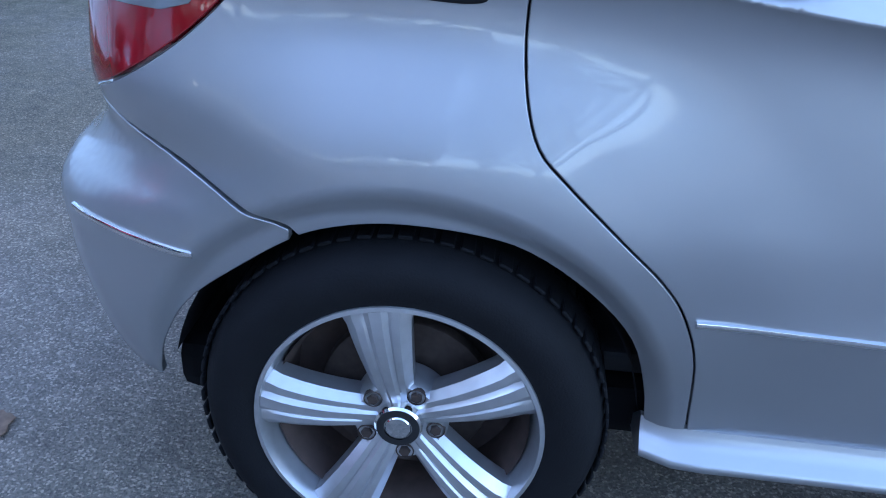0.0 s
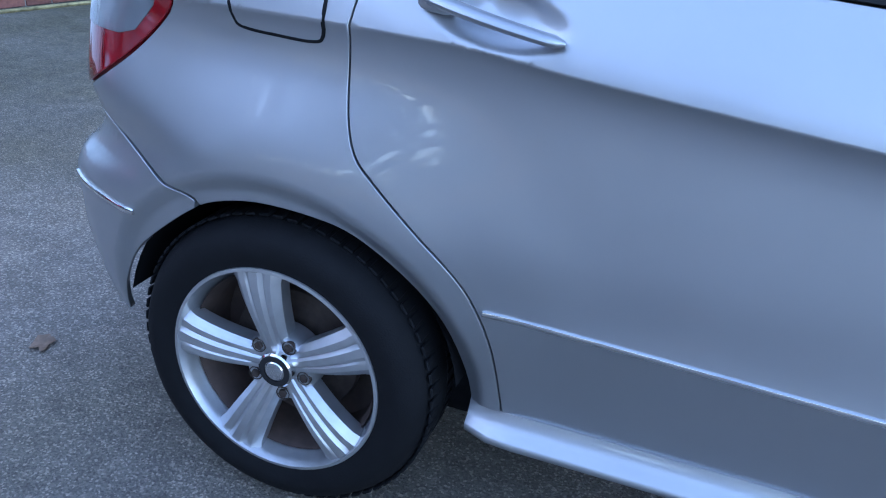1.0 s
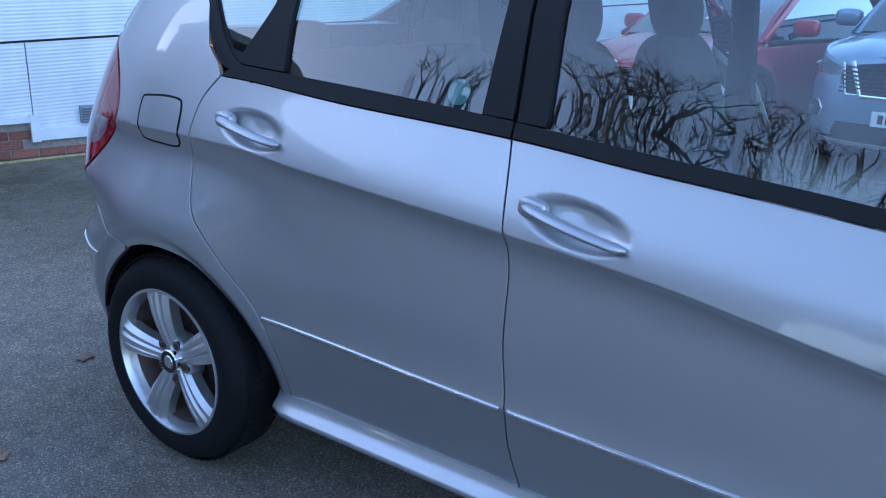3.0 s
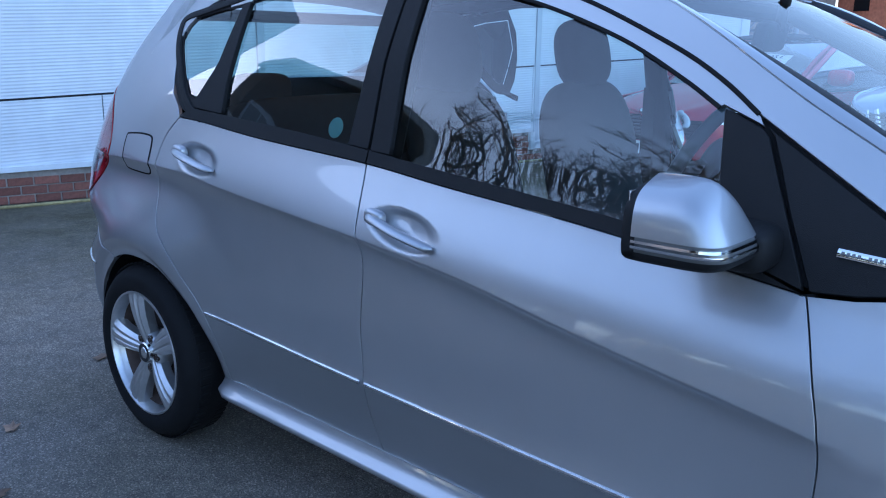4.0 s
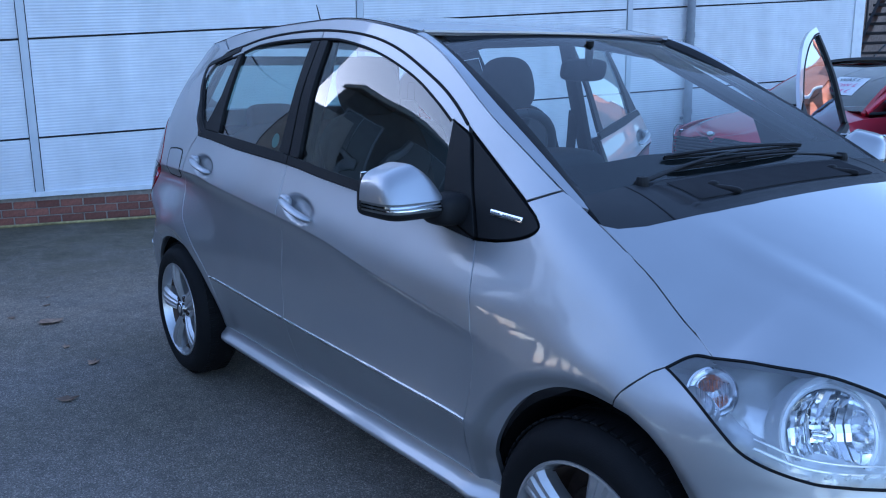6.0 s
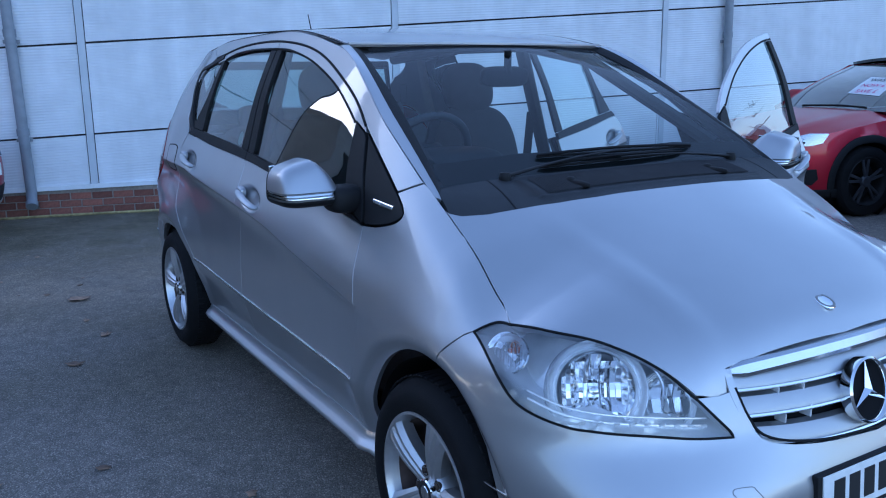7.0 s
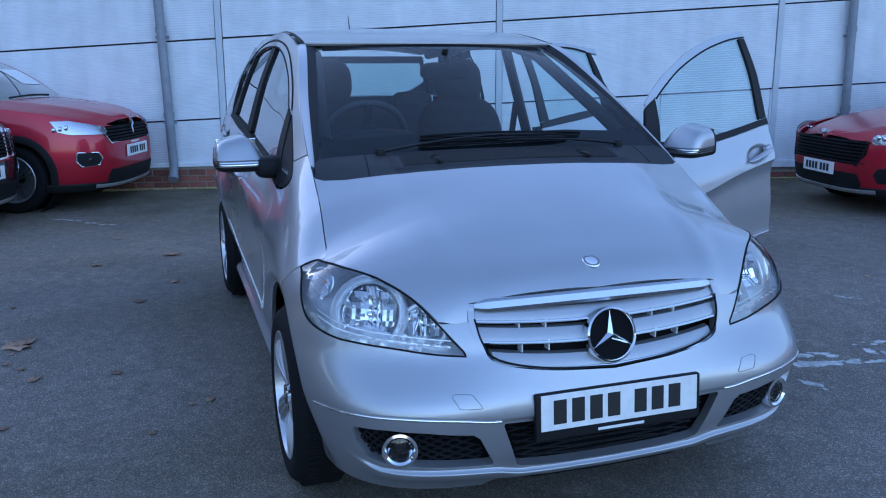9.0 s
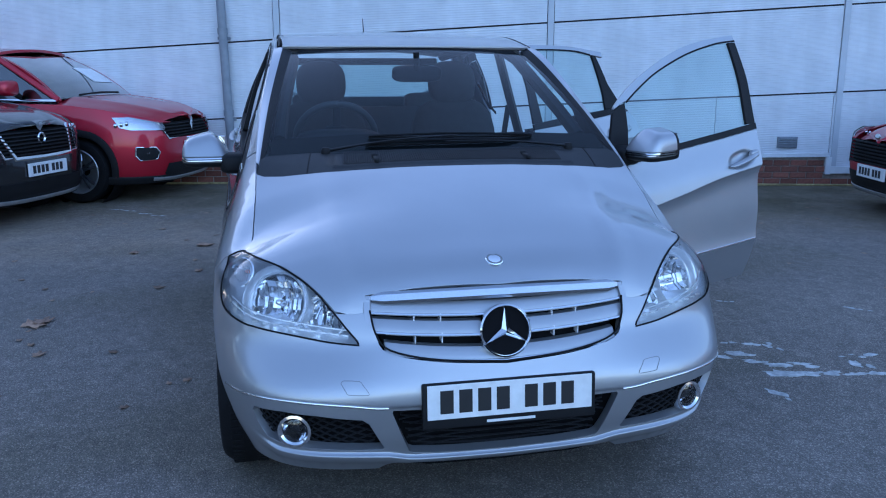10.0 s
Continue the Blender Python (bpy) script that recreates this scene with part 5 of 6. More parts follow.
    part("brake_disc", lathe([(.05, .085), (.132, .085), (.134, .088), (.134, .104), (.05, .104)], 48), RUST, rim, smooth=True)
    part("barrel", lathe([(.1945, .03), (.1835, .06), (.182, .13), (.06, .155)], 64), BARREL, rim, smooth=True)
    m = pose(x, y, z) if side < 0 else pose(x, -y, z, 0, 0, 180)
    rim.matrix_local = m
    return rim


w1 = wheel(0.0, -.852, .309, -10, -1)
w2 = wheel(2.568, -.858, .309, 16, -1)
for src, x, t in ((w1, 0.0, 20), (w2, 2.568, 40)):
    c = copy_thing(src, pose(x, .855, .309, 0, 0, 180))
    c.parent = car
for cx, outer in ((0.0, .815), (2.568, .815)):
    for sgn in (-1, 1):
        liner = bmesh.new()
        r0 = .352
        prev = None
        for i in range(25):
            q = radians(8 + 160 * i / 24)
            ring = [liner.verts.new((cx + math.cos(q) * r0, sgn * yy, .31 + math.sin(q) * r0)) for yy in (outer, .56)]
            if prev:
                liner.faces.new((prev[0], ring[0], ring[1], prev[1]))
            prev = ring
        liner.faces.new([liner.verts.new((cx + math.cos(radians(a)) * .36, sgn * .56, .31 + math.sin(radians(a)) * .36)) for a in range(0, 181, 12)])
        part("arch_liner", liner, DARK, car, smooth=True)
part("underbody", block((3.5, 1.42, .10), (1.35, 0, .27), .03), DARK, car)
for x in (0, 2.568):
    part("axle", sweep([(x, -.75, .31), (x, .75, .31)], .04), DARK, car)

# ---- mirrors ----


def door_mirror(door, sgn):
    """A rounded housing: silver cap, clear indicator band, black base and rim."""
    def shell(scale):
        bm = pillow((.215 * scale, .198 * scale, .156 * scale), (1.950, -.910, 1.066), .44, n=26)
        for v in bm.verts:
            u = min(max((-v.co.y - .815) / .19, 0), 1)
            v.co.x = max(v.co.x, 1.880 + (0 if scale == 1 else .006) + .022 * (1 - u))
            if v.co.z > 1.066:
                v.co.z -= .034 * max(u - .22, 0) ** 1.2 + .10 * max(.22 - u, 0) ** 1.2
            if v.co.z < 1.027:
                v.co.z = 1.027 - (1.027 - v.co.z) * .62
            # leans back and narrows to the top, more on its inner side
            k = max(v.co.z - 1.035, 0) / .105
            v.co.x = 1.88 + (v.co.x - 1.88) * (1 - .30 * k)
            v.co.y = -.985 + (v.co.y + .985) * (1 - .30 * k)
        return bm

    def keep(bm, co, no):
        bmesh.ops.bisect_plane(bm, geom=list(bm.verts) + list(bm.edges) + list(bm.faces), plane_co=co, plane_no=no, clear_inner=True)
        return bm
    side = Matrix.Diagonal((1, -sgn, 1, 1))
    cut = (1.893, -.91, 1.06), (1, .11, 0)
    cap = part("mirror_housing", moved(keep(keep(shell(1), *cut), (0, 0, 1.052), (0, 0, 1)), side), SILVER, door, "silver mirror housing with a black base", smooth=True)
    part("mirror_indicator", moved(keep(keep(keep(shell(1), *cut), (0, 0, 1.030), (0, 0, 1)), (0, 0, 1.049), (0, 0, -1)), side), LENS, cap, "clear indicator strip", smooth=True)
    part("mirror_base", moved(keep(shell(.985), (0, 0, 1.027), (0, 0, -1)), side), TRIM, cap, smooth=True)
    part("mirror_rim", moved(keep(shell(.985), (1.900, -.91, 1.06), (-1, -.11, 0)), side), TRIM, cap, smooth=True)
    part("indicator_backing", moved(keep(keep(shell(.955), (0, 0, 1.020), (0, 0, 1)), (0, 0, 1.056), (0, 0, -1)), side), GREY_INK, cap, smooth=True)
    bars = [keep(keep(keep(shell(.988), *cut), (0, 0, z), (0, 0, 1)), (0, 0, z + .0045), (0, 0, -1)) for z in (1.0325, 1.0415)]
    part("indicator_reflector", moved(joined(*bars), side), CHROME, cap, smooth=True)
    part("mirror_glass", moved(block((.004, .155, .112), (1.889, -.915, 1.066), .0018), side), CHROME, cap)
    part("mirror_arm", moved(pillow((.12, .12, .085), (2.005, -.800, 1.020), .6, n=12), side), TRIM, cap, smooth=True)


door_mirror(front_door[0], -1)
door_mirror(front_door[1], 1)
# the passenger doors stand open
for ob, hx, hy, turn, rise in ((front_door[1], 2.13, .79, -68, 2.2), (rear_door[1], 1.085, .80, -62, 1.2)):
    ob.matrix_local = Matrix.Translation((hx, hy, 0)) @ Matrix.Rotation(radians(turn), 4, "Z") @ Matrix.Rotation(radians(rise), 4, "Y") @ Matrix.Translation((-hx, -hy, 0))

# ---- cabin ----
part("cabin_floor", block((2.3, 1.40, .04), (1.2, 0, .36), .01), DASH, car)


def seat(y, x=1.02):
    s = part("front_seat", moved(pillow((.52, .50, .17), (x + .30, y, .60), .5, (0, -8, 0)), Matrix()), CLOTH, car, "dark cloth front seat", smooth=True)
    part("seat_back", moved(pillow((.17, .48, .68), (x - .02, y, .90), .58, (0, -14, 0)), Matrix()), CLOTH, s, smooth=True)
    part("headrest", moved(pillow((.12, .265, .24), (x - .095, y, 1.318), .72, (0, -12, 0)), Matrix()), CLOTH, s, smooth=True)
    for k in (-.06, .06):
        part("headrest_post", sweep([(x - .10, y + k, 1.20), (x - .10, y + k, 1.27)], .006), CHROME, s, smooth=True)


seat(-.36), seat(.36)
bench = part("rear_seat", pillow((.50, 1.25, .18), (.42, 0, .62), .4), CLOTH, car, "dark cloth rear bench", smooth=True)
part("seat_back", pillow((.16, 1.25, .56), (.14, 0, .88), .38, (0, -16, 0)), CLOTH, bench, smooth=True)
for y in (-.36, .36):
    part("headrest", pillow((.09, .24, .14), (.05, y, 1.17), .5), CLOTH, bench, smooth=True)


def dash_top(x, s):
    return Vector((x, s * .70, 1.045 - .10 * max(abs(x - 2.0) - .1, 0) - .02 * s * s - .25 * max(1.85 - x, 0)))


panel("dashboard", [(1.74, -.98), (2.34, -.98), (2.34, .98), (1.74, .98)], dash_top, DASH, car, h=.08, lip=.2, centre=(2.0, 0, .3), label="dark dashboard top")
m = Matrix.Translation((1.74, -.36, 1.09)) @ pose(0, 0, 0, 0, -62, 0)
ring = [Vector((math.cos(q), math.sin(q), 0)) * .178 for q in np.linspace(0, 2 * math.pi, 41)]
sw = part("steering_wheel", moved(sweep(ring, .015, 10), m), WHEEL_RIM, car, "black steering wheel on the driver's side", smooth=True)
part("wheel_hub", moved(pillow((.15, .13, .06), (0, 0, -.015), .6, n=12), m), DASH, sw, smooth=True)
for q in (0, 180, 270):
    part("wheel_spoke", moved(block((.13, .035, .018), (.10, 0, -.004), .006), m @ pose(0, 0, 0, 0, 0, q)), DASH, sw, smooth=True)
part("column", sweep([m @ Vector((0, 0, -.02)), m @ Vector((0, 0, -.30))], .05), DASH, sw, smooth=True)
part("instrument_hood", pillow((.22, .38, .14), (1.92, -.36, 1.075), .6), DASH, car, smooth=True)
mir = part("interior_mirror", pillow((.045, .235, .075), (1.70, .02, 1.375), .5, (0, 10, 8)), TRIM, car, "dark interior mirror", smooth=True)
part("mirror_stem", sweep([(1.72, .02, 1.39), (1.735, .01, 1.47)], .014), TRIM, mir, smooth=True)
# lining, posts and rear window frame inside
panel("roof_lining", [(-.25, -.95), (1.58, -.95), (1.58, .95), (-.25, .95)], lambda x, s: roof_top(x, s) - Vector((0, 0, .035)), LINING, car, h=.12, lip=0, centre=(.8, 0, .6))
part("courtesy_lamp", block((.07, .11, .02), (1.45, .0, 1.492), .006), LAMP_GLOW, car, "lit courtesy lamp in the roof lining")
part("courtesy_lamp", block((.06, .10, .02), (.28, -.14, 1.535), .006), LAMP_GLOW, car, "lit courtesy lamp in the roof lining")
for sgn in (-1, 1):
    part("post_inner", sweep([(1.05, sgn * .72, .42), (1.05, sgn * .73, 1.0), (1.05, sgn * .585, 1.50)], .045, 8, .5), DASH, car, smooth=True)
    part("belt_webbing", sweep([(1.03, sgn * .66, 1.20), (1.06, sgn * .60, .85), (1.10, sgn * .52, .55)], .022, 6, .08), DASH, car)
    part("rear_post_inner", sweep([(-.06, sgn * .77, 1.05), (-.05, sgn * .70, 1.30), (.06, sgn * .60, 1.50)], .035, 8, .5), LINING, car, smooth=True)
    part("rail_inner", sweep([(-.15, sgn * .54, 1.47), (.5, sgn * .565, 1.515), (1.1, sgn * .565, 1.51), (1.58, sgn * .53, 1.44), (2.0, sgn * .60, 1.22), (2.20, sgn * .62, 1.12)], .028, 8), DASH, car, smooth=True)
part("tailgate_frame", joined(sweep([(-.34, -.62, 1.10), (-.15, -.49, 1.44), (-.15, .49, 1.44), (-.34, .62, 1.10), (-.34, -.62, 1.10)], .024, 8)), TRIM, car, smooth=True)
part("parcel_shelf", block((.40, 1.22, .02), (-.16, 0, 1.06), .005), DASH, car)
back = mesh_ob("rear_window", [(-.38, -.60, 1.12), (-.38, .60, 1.12), (-.18, .52, 1.46), (-.18, -.52, 1.46)], [(0, 1, 2, 3)], GLASS, car)
# a round pale sticker
p = skin(.905, 1.135)
STICKER = material("pale_green_sticker", (.45, .62, .60), .5)
part("window_sticker", moved(lathe([(.0, 0), (.027, 0), (.027, .001)], 28), Matrix.Translation(p + Vector((0, .012, 0))) @ pose(0, 0, 0, -18, 0, 0)), STICKER, rear_door[0])

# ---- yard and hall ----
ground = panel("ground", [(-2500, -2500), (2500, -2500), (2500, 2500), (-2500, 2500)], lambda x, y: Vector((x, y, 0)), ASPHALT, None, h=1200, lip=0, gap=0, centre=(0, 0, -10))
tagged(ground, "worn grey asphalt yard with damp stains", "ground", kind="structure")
WA, WB = -4.85, .24


def wall_at(y, z, out=0.0):
    """A place on the hall's outer face; out: metres towards the yard."""
    n = Vector((1, -WB, 0)).normalized()
    return Vector((WA + WB * y, y, z)) + n * out


def wall_slab(name, y0, y1, za, zb, thick, mat, out=0.0, parent=None, label=""):
    """A slab on the wall between two edges; za, zb give its lower and upper edge at y."""
    bm = bmesh.new()
    v = []
    for o in (out, out - thick):
        v.append([bm.verts.new(wall_at(y, z, o)) for y, z in ((y0, za(y0)), (y1, za(y1)), (y1, zb(y1)), (y0, zb(y0)))])
    bm.faces.new(v[0]), bm.faces.new(list(reversed(v[1])))
    for k in range(4):
        bm.faces.new((v[0][k], v[1][k], v[1][(k + 1) % 4], v[0][(k + 1) % 4]))
    return part(name, bm, mat, parent, label)


LOW_FOOT = ((1.31, 4.70), (6.06, 9.90))


def FLASH(y):
    """Lower edge of the cladding: it steps down twice along the wall."""
    return .170 if any(a <= y <= b for a, b in LOW_FOOT) else .300 + .012 * y


SEAM_LOW = lambda y: .835 + .045 * y
SEAM_HIGH = lambda y: 1.755 + .060 * y
TOPS = [FLASH, SEAM_LOW, SEAM_HIGH, lambda y: 2.72 + .066 * y, lambda y: 3.72 + .066 * y, lambda y: 4.72 + .066 * y, lambda y: 5.72 + .066 * y]
wall = wall_slab("wall_hall", -3.9, 9.9, lambda y: -.05, lambda y: 5.7 + .066 * y, .30, JOINT, -.03)
tagged(wall, "pale grey ribbed metal cladding over a low red brick plinth", "wall", kind="structure")
SEAMS = [-3.9, -.44, 2.74, 6.12, 9.85]
for i in range(len(SEAMS) - 1):
    for za, zb in zip(TOPS[1:], TOPS[2:]):
        wall_slab("cladding_panel", SEAMS[i] + .042, SEAMS[i + 1] - .042, lambda y, f=za: f(y) + .010, lambda y, f=zb: f(y) - .010, .028, CLADDING, 0, wall)
for y in SEAMS[1:-1]:
    wall_slab("seam_cover", y - .034, y + .034, lambda q: FLASH(q) + .01, lambda q: 5.7, .04, COVER, .016, wall)
wall_slab("corner_post", 9.80, 9.98, lambda q: .0, lambda q: 6.3, .25, FLASHING, .02, wall)
FOOTS = [(-3.9, -.44, False), (-.44, 1.31, False), (1.31, 2.74, True), (2.74, 4.70, True), (4.70, 6.06, False), (6.06, 9.85, True)]
for y0, y1, low in FOOTS:
    g0, g1 = [.042 if y in SEAMS else .004 for y in (y0, y1)]
    foot = (lambda y: .170) if low else (lambda y: .300 + .012 * y)
    wall_slab("cladding_panel", y0 + g0, y1 - g1, lambda y, f=foot: f(y) + .010, lambda y: SEAM_LOW(y) - .010, .028, CLADDING, 0, wall)
    wall_slab("flashing", y0 + .001, y1 - .001, lambda y, f=foot: f(y) - .035, lambda y, f=foot, k=.050 if low else .010: f(y) + k, .05, FLASHING, .035, wall)
    wall_slab("mortar_bed", y0, y1, lambda y: -.05, lambda y, f=foot: f(y) - .02, .03, MORTAR, -.004, wall)
for y in (1.31, 4.70, 6.06):
    wall_slab("flashing", y - .035, y + .030, lambda q: .125, lambda q: .335, .05, FLASHING, .040, wall)
# ---- others ----

n_wall = Vector((1, -WB, 0)).normalized()
d_wall = Vector((WB, 1, 0)).normalized()
turn_wall = Matrix((( *d_wall[:2], 0, 0), (*(-n_wall)[:2], 0, 0), (0, 0, 1, 0), (0, 0, 0, 1))).transposed()


def pipe(y, foot, name="downpipe"):
    P = lambda z, o=.075: wall_at(y + (.035 if y < 0 else .02) * (z - .2) * -1 * .6, z, o)
    ob = part(name, sweep([P(5.6), P(foot + .22), P(foot + .12), P(foot + .04, .12), P(foot, .16)], .052, 16), STEEL_GREY, None, smooth=True)
    tagged(ob, "grey round downpipe fixed to the cladding", "downpipe")
    for z in (.86, 1.82, 2.9, 4.0):
        part("collar", sweep([P(z - .035), P(z + .035)], .060, 16), STEEL_GREY, ob, smooth=True)
        part("bracket", moved(block((.15, .03, .035), (0, 0, 0), .004), Matrix.Translation(P(z - .08, .03)) @ turn_wall), STEEL_GREY, ob)
    part("shoe_mouth", sweep([P(foot + .03, .13), P(foot - .01, .17)], .058, 16), STEEL_GREY, ob, smooth=True)
    return ob


pipe(-1.02, .13), pipe(7.0, .16)
for vy, vz in ((1.77, .315), (5.56, .51)):
    vent = part("air_vent", moved(block((.24, .03, .14), (0, 0, 0), .006), Matrix.Translation(wall_at(vy, vz, .01)) @ turn_wall), STEEL_GREY, None)
    tagged(vent, "grey louvred vent set in the cladding", "vent", "wall vents")
    for k in range(6):
        part("slat", moved(block((.21, .02, .010), (0, 0, 0), .002), Matrix.Translation(wall_at(vy, vz - .055 + k * .021, .030)) @ turn_wall @ pose(0, 0, 0, 35, 0, 0)), STEEL_GREY, vent)
kerb_line = part("yellow_line", sweep([wall_at(y, .012, .16 + .02 * math.sin(y * 2.1)) for y in np.linspace(-3.8, 9.6, 60)], .014, 6), YELLOW, None, smooth=True)
tagged(kerb_line, "thin yellow hose along the foot of the wall", "hose")


# ---- parked cars ----
def parked_car(m, label, paint, spec):
    """A parked car seen from its front: x runs forward from the tail to the nose at 0, y to its left."""
    top = thing("parked_car", label, "car", m, group="cars parked by the hall")
    W, cowl, wb, hood = spec["half"], spec["cowl"], spec["axle"], spec["hood"]
    XQ, KQ = -.80, .95
    AF = KQ * math.pi / 2
    nz = Smooth(((.15, -.10), (.30, -.03), (.50, .0), (.70, -.01), (.82, -.05), (.95, -.16), (1.15, -.40)))
    wz = Smooth(((.15, .93), (.35, .985), (.55, 1.0), (.75, .985), (.90, .96), (1.05, .92), (1.2, .88)))
    ctr = (-1.6, 0, .6)

    def sk(a, z):
        if a > AF:
            p = sk(2 * AF - a, z)
            return Vector((p.x, -p.y, z))
        w = W * wz(z)
        flare = .018 * sum(step(1 - abs(math.hypot((XQ + a if a < 0 else XQ) - cx, z - .34) - .40) / .12) for cx in (wb, wb - spec["base"])) if a < 0 else 0
        if a < 0:
            return Vector((XQ + a, -w - flare, z))
        q = math.pi / 2 - a / KQ
        return Vector((XQ + (nz(z) - XQ) * max(math.cos(q), 0) ** .80, -w * max(math.sin(q), 0) ** .50, z))

    def hoodz(x):
        return Smooth(((-4.2, hood[2] + .02), (cowl, hood[2]), (-.75, (hood[1] + hood[2]) / 2 + .015), (-.35, hood[1]), (-.10, hood[0]), (0.0, hood[0] - .06)))(x)

    def shoulder(a):
        x = XQ + a if a < 0 else XQ + (-.06 - XQ) * math.sin(a / KQ)
        return hoodz(x) - .075

    rear = -(spec["long"] + XQ)
    line = [(rear, .24)]
    for cx in (wb - spec["base"], wb):
        a0 = cx - XQ
        line += [(a0 - .40, .24)] + [(a0 - .385 * math.cos(radians(t)), .34 + .385 * math.sin(radians(t))) for t in range(0, 181, 12) if a0 - .385 * math.cos(radians(t)) < .3] + [(a0 + .40, .24)]
    line += [(a, .20) for a in np.linspace(max(wb - XQ + .42, .25), AF, 8)]
    topl = [(a, shoulder(a)) for a in np.linspace(AF, rear, 50)]
    right = line + topl[:0]
    full = line + [(2 * AF - a, z) for a, z in reversed(line[:-1])] + [(2 * AF - a, z) for a, z in reversed(topl[1:])] + topl
    gw, g0, g1 = spec["grille"]
    GP = [(AF - gw, g1), (AF - gw * .96, (g0 + g1) / 2), (AF - gw * .72, g0), (AF + gw * .72, g0), (AF + gw * .96, (g0 + g1) / 2), (AF + gw, g1)]
    body = panel("body", full, sk, paint, top, h=.07, lip=.03, centre=ctr, holes=[GP])
    g = panel("grille", GP, sk, DARK, body, h=.08, lip=0, gap=-.01, sink=.03, centre=ctr)
    for z in np.arange(g0 + .02, g1, .032):
        strip("grille_bar", [(a, z) for a in np.linspace(AF - gw * .93, AF + gw * .93, 15)], sk, .014, .0, TRIM, g, centre=ctr, sink=.02)
    strip("grille_trim", [(AF - gw, g1), (AF - gw * .72, g0), (AF, g0 - .02), (AF + gw * .72, g0), (AF + gw, g1)], sk, .022, .008, spec["trim"], g, centre=ctr)
    p = sk(AF, (g0 + g1) / 2 + .03)
    if spec["badge"] == "round":
        part("emblem", moved(lathe([(.035, -.0), (.045, .012), (.055, .004), (.055, -.02)], 32, "x"), Matrix.Translation(p)), CHROME, g, "round chrome emblem", smooth=True)
        for s in (1, -1):
            strip("grille_v", [(AF + s * gw * .75, g1 + .01), (AF + s * gw * .42, g0 - .01), (AF, g0 - .02)], sk, .045, .012, CHROME, g, centre=ctr)
    else:
        dm = bmesh.new()
        vs = [dm.verts.new(c) for c in ((.012, -.045, 0), (.012, 0, .075), (.012, .045, 0), (.012, 0, -.075), (.018, -.018, 0), (.018, 0, .035), (.018, .018, 0), (.018, 0, -.035))]
        for k in range(4):
            dm.faces.new((vs[k], vs[(k + 1) % 4], vs[4 + (k + 1) % 4], vs[4 + k]))
        if spec["badge"] == "diamond":
            part("emblem", moved(dm, Matrix.Translation(p + Vector((0, 0, .02)))), CHROME, g, "plain chrome diamond emblem")
        else:
            dm.free()
            part("emblem", moved(pillow((.02, .11, .05), (0, 0, 0), .9, n=8), Matrix.Translation(sk(AF, g1 + .06))), CHROME, g, "small oval emblem", smooth=True)

    def hood_top(x, s):
        edge = sk(max(0, KQ * math.asin(min(max((x - XQ) / (-.06 - XQ), 0), 1))), .80)
        w = abs(edge.y) * .955 if x > XQ else W * .93
        z = hoodz(x)
        return Vector((x, s * w, z - .085 * abs(s) ** 3 + .012 * step(1 - abs(abs(s) - .62) / .2)))

    panel("bonnet", [(cowl, -1), (-.11, -1), (-.05, -.6), (-.035, 0), (-.05, .6), (-.11, 1), (cowl, 1)], hood_top, paint, body, h=.08, lip=.05, centre=ctr, gap=.0)
    zr, xr0, xr1, wr = spec["roof"], cowl - spec["rake"], -spec["long"] + .75, W * .70

    def pane(u, v):
        return Vector((cowl + .06 * (1 - u * u) - (cowl - xr0) * v * 1.0 + .03 * math.sin(math.pi * v), u * (W * .86 + (wr - W * .86) * v), hood[2] - .02 + (zr - hood[2] - .02) * v + .03 * math.sin(math.pi * v)))
    scr = panel("windscreen", [(-.95, .0), (.95, .0), (.95, 1), (-.95, 1)], pane, DARK_GLASS, top, h=.12, lip=0, centre=ctr)
    strip("wiper", [(-.5, .05), (.1, .08), (.6, .06)], pane, .02, .012, TRIM, scr, centre=ctr)
    for s in (-1, 1):
        panel("pillar", [(s * .94, -.03), (s * 1.0, -.03), (s * 1.0, 1.0), (s * .94, 1.0)], pane, paint, top, h=.1, lip=.03, centre=ctr)

        def flank(x, v, s=s):
            w = W * .86 + (wr - W * .86) * v
            return Vector((x, s * (w + .02), hood[2] - .03 + (zr - hood[2] - .03) * v))
        panel("side_window", [(cowl - .05, 0), (xr0 - .02, .93), (xr1, .93), (xr1 - .30, 0)], flank, DARK_GLASS, top, h=.2, lip=0, sink=.01, centre=ctr)
        panel("window_surround", [(cowl + .03, -.04), (xr0 + .02, 1.0), (xr1, 1.0), (xr1 - .45, -.04)], flank, TRIM, top, h=.2, lip=0, sink=.016, centre=ctr)
        strip("waist_trim", [(x, -.02) for x in np.linspace(cowl, xr1 - .3, 12)], flank, .03, .01, spec["trim"], top, centre=ctr)
        strip("roof_edge", [(cowl + .02, 0), (xr0, 1.0), ((xr0 + xr1) / 2, 1.03), (xr1, .98)], flank, .06, .012, paint, top, centre=ctr)
        # mirrors
        mm = part("door_mirror", moved(pillow((.14, .24, .16), (cowl - .42, s * (W + .06), hood[2] + .09), .6, n=12), Matrix()), paint, top, smooth=True)
        part("mirror_foot", sweep([(cowl - .40, s * W * .9, hood[2] + .0), (cowl - .42, s * (W + .02), hood[2] + .06)], .03), TRIM, mm, smooth=True)
        # headlights
        y0, y1, z0, z1 = spec["lamp"]
        aa = [AF - y1, AF - y0]
        LP = [(aa[0], z1), (aa[0] + .07, z0 + .030), (aa[0] + .22, z0 + .004), (aa[1] - .05, z0 - .006), (aa[1], z0 + .02), (aa[1] - .02, z0 + .072), (aa[0] + .26, z1 + .004)]
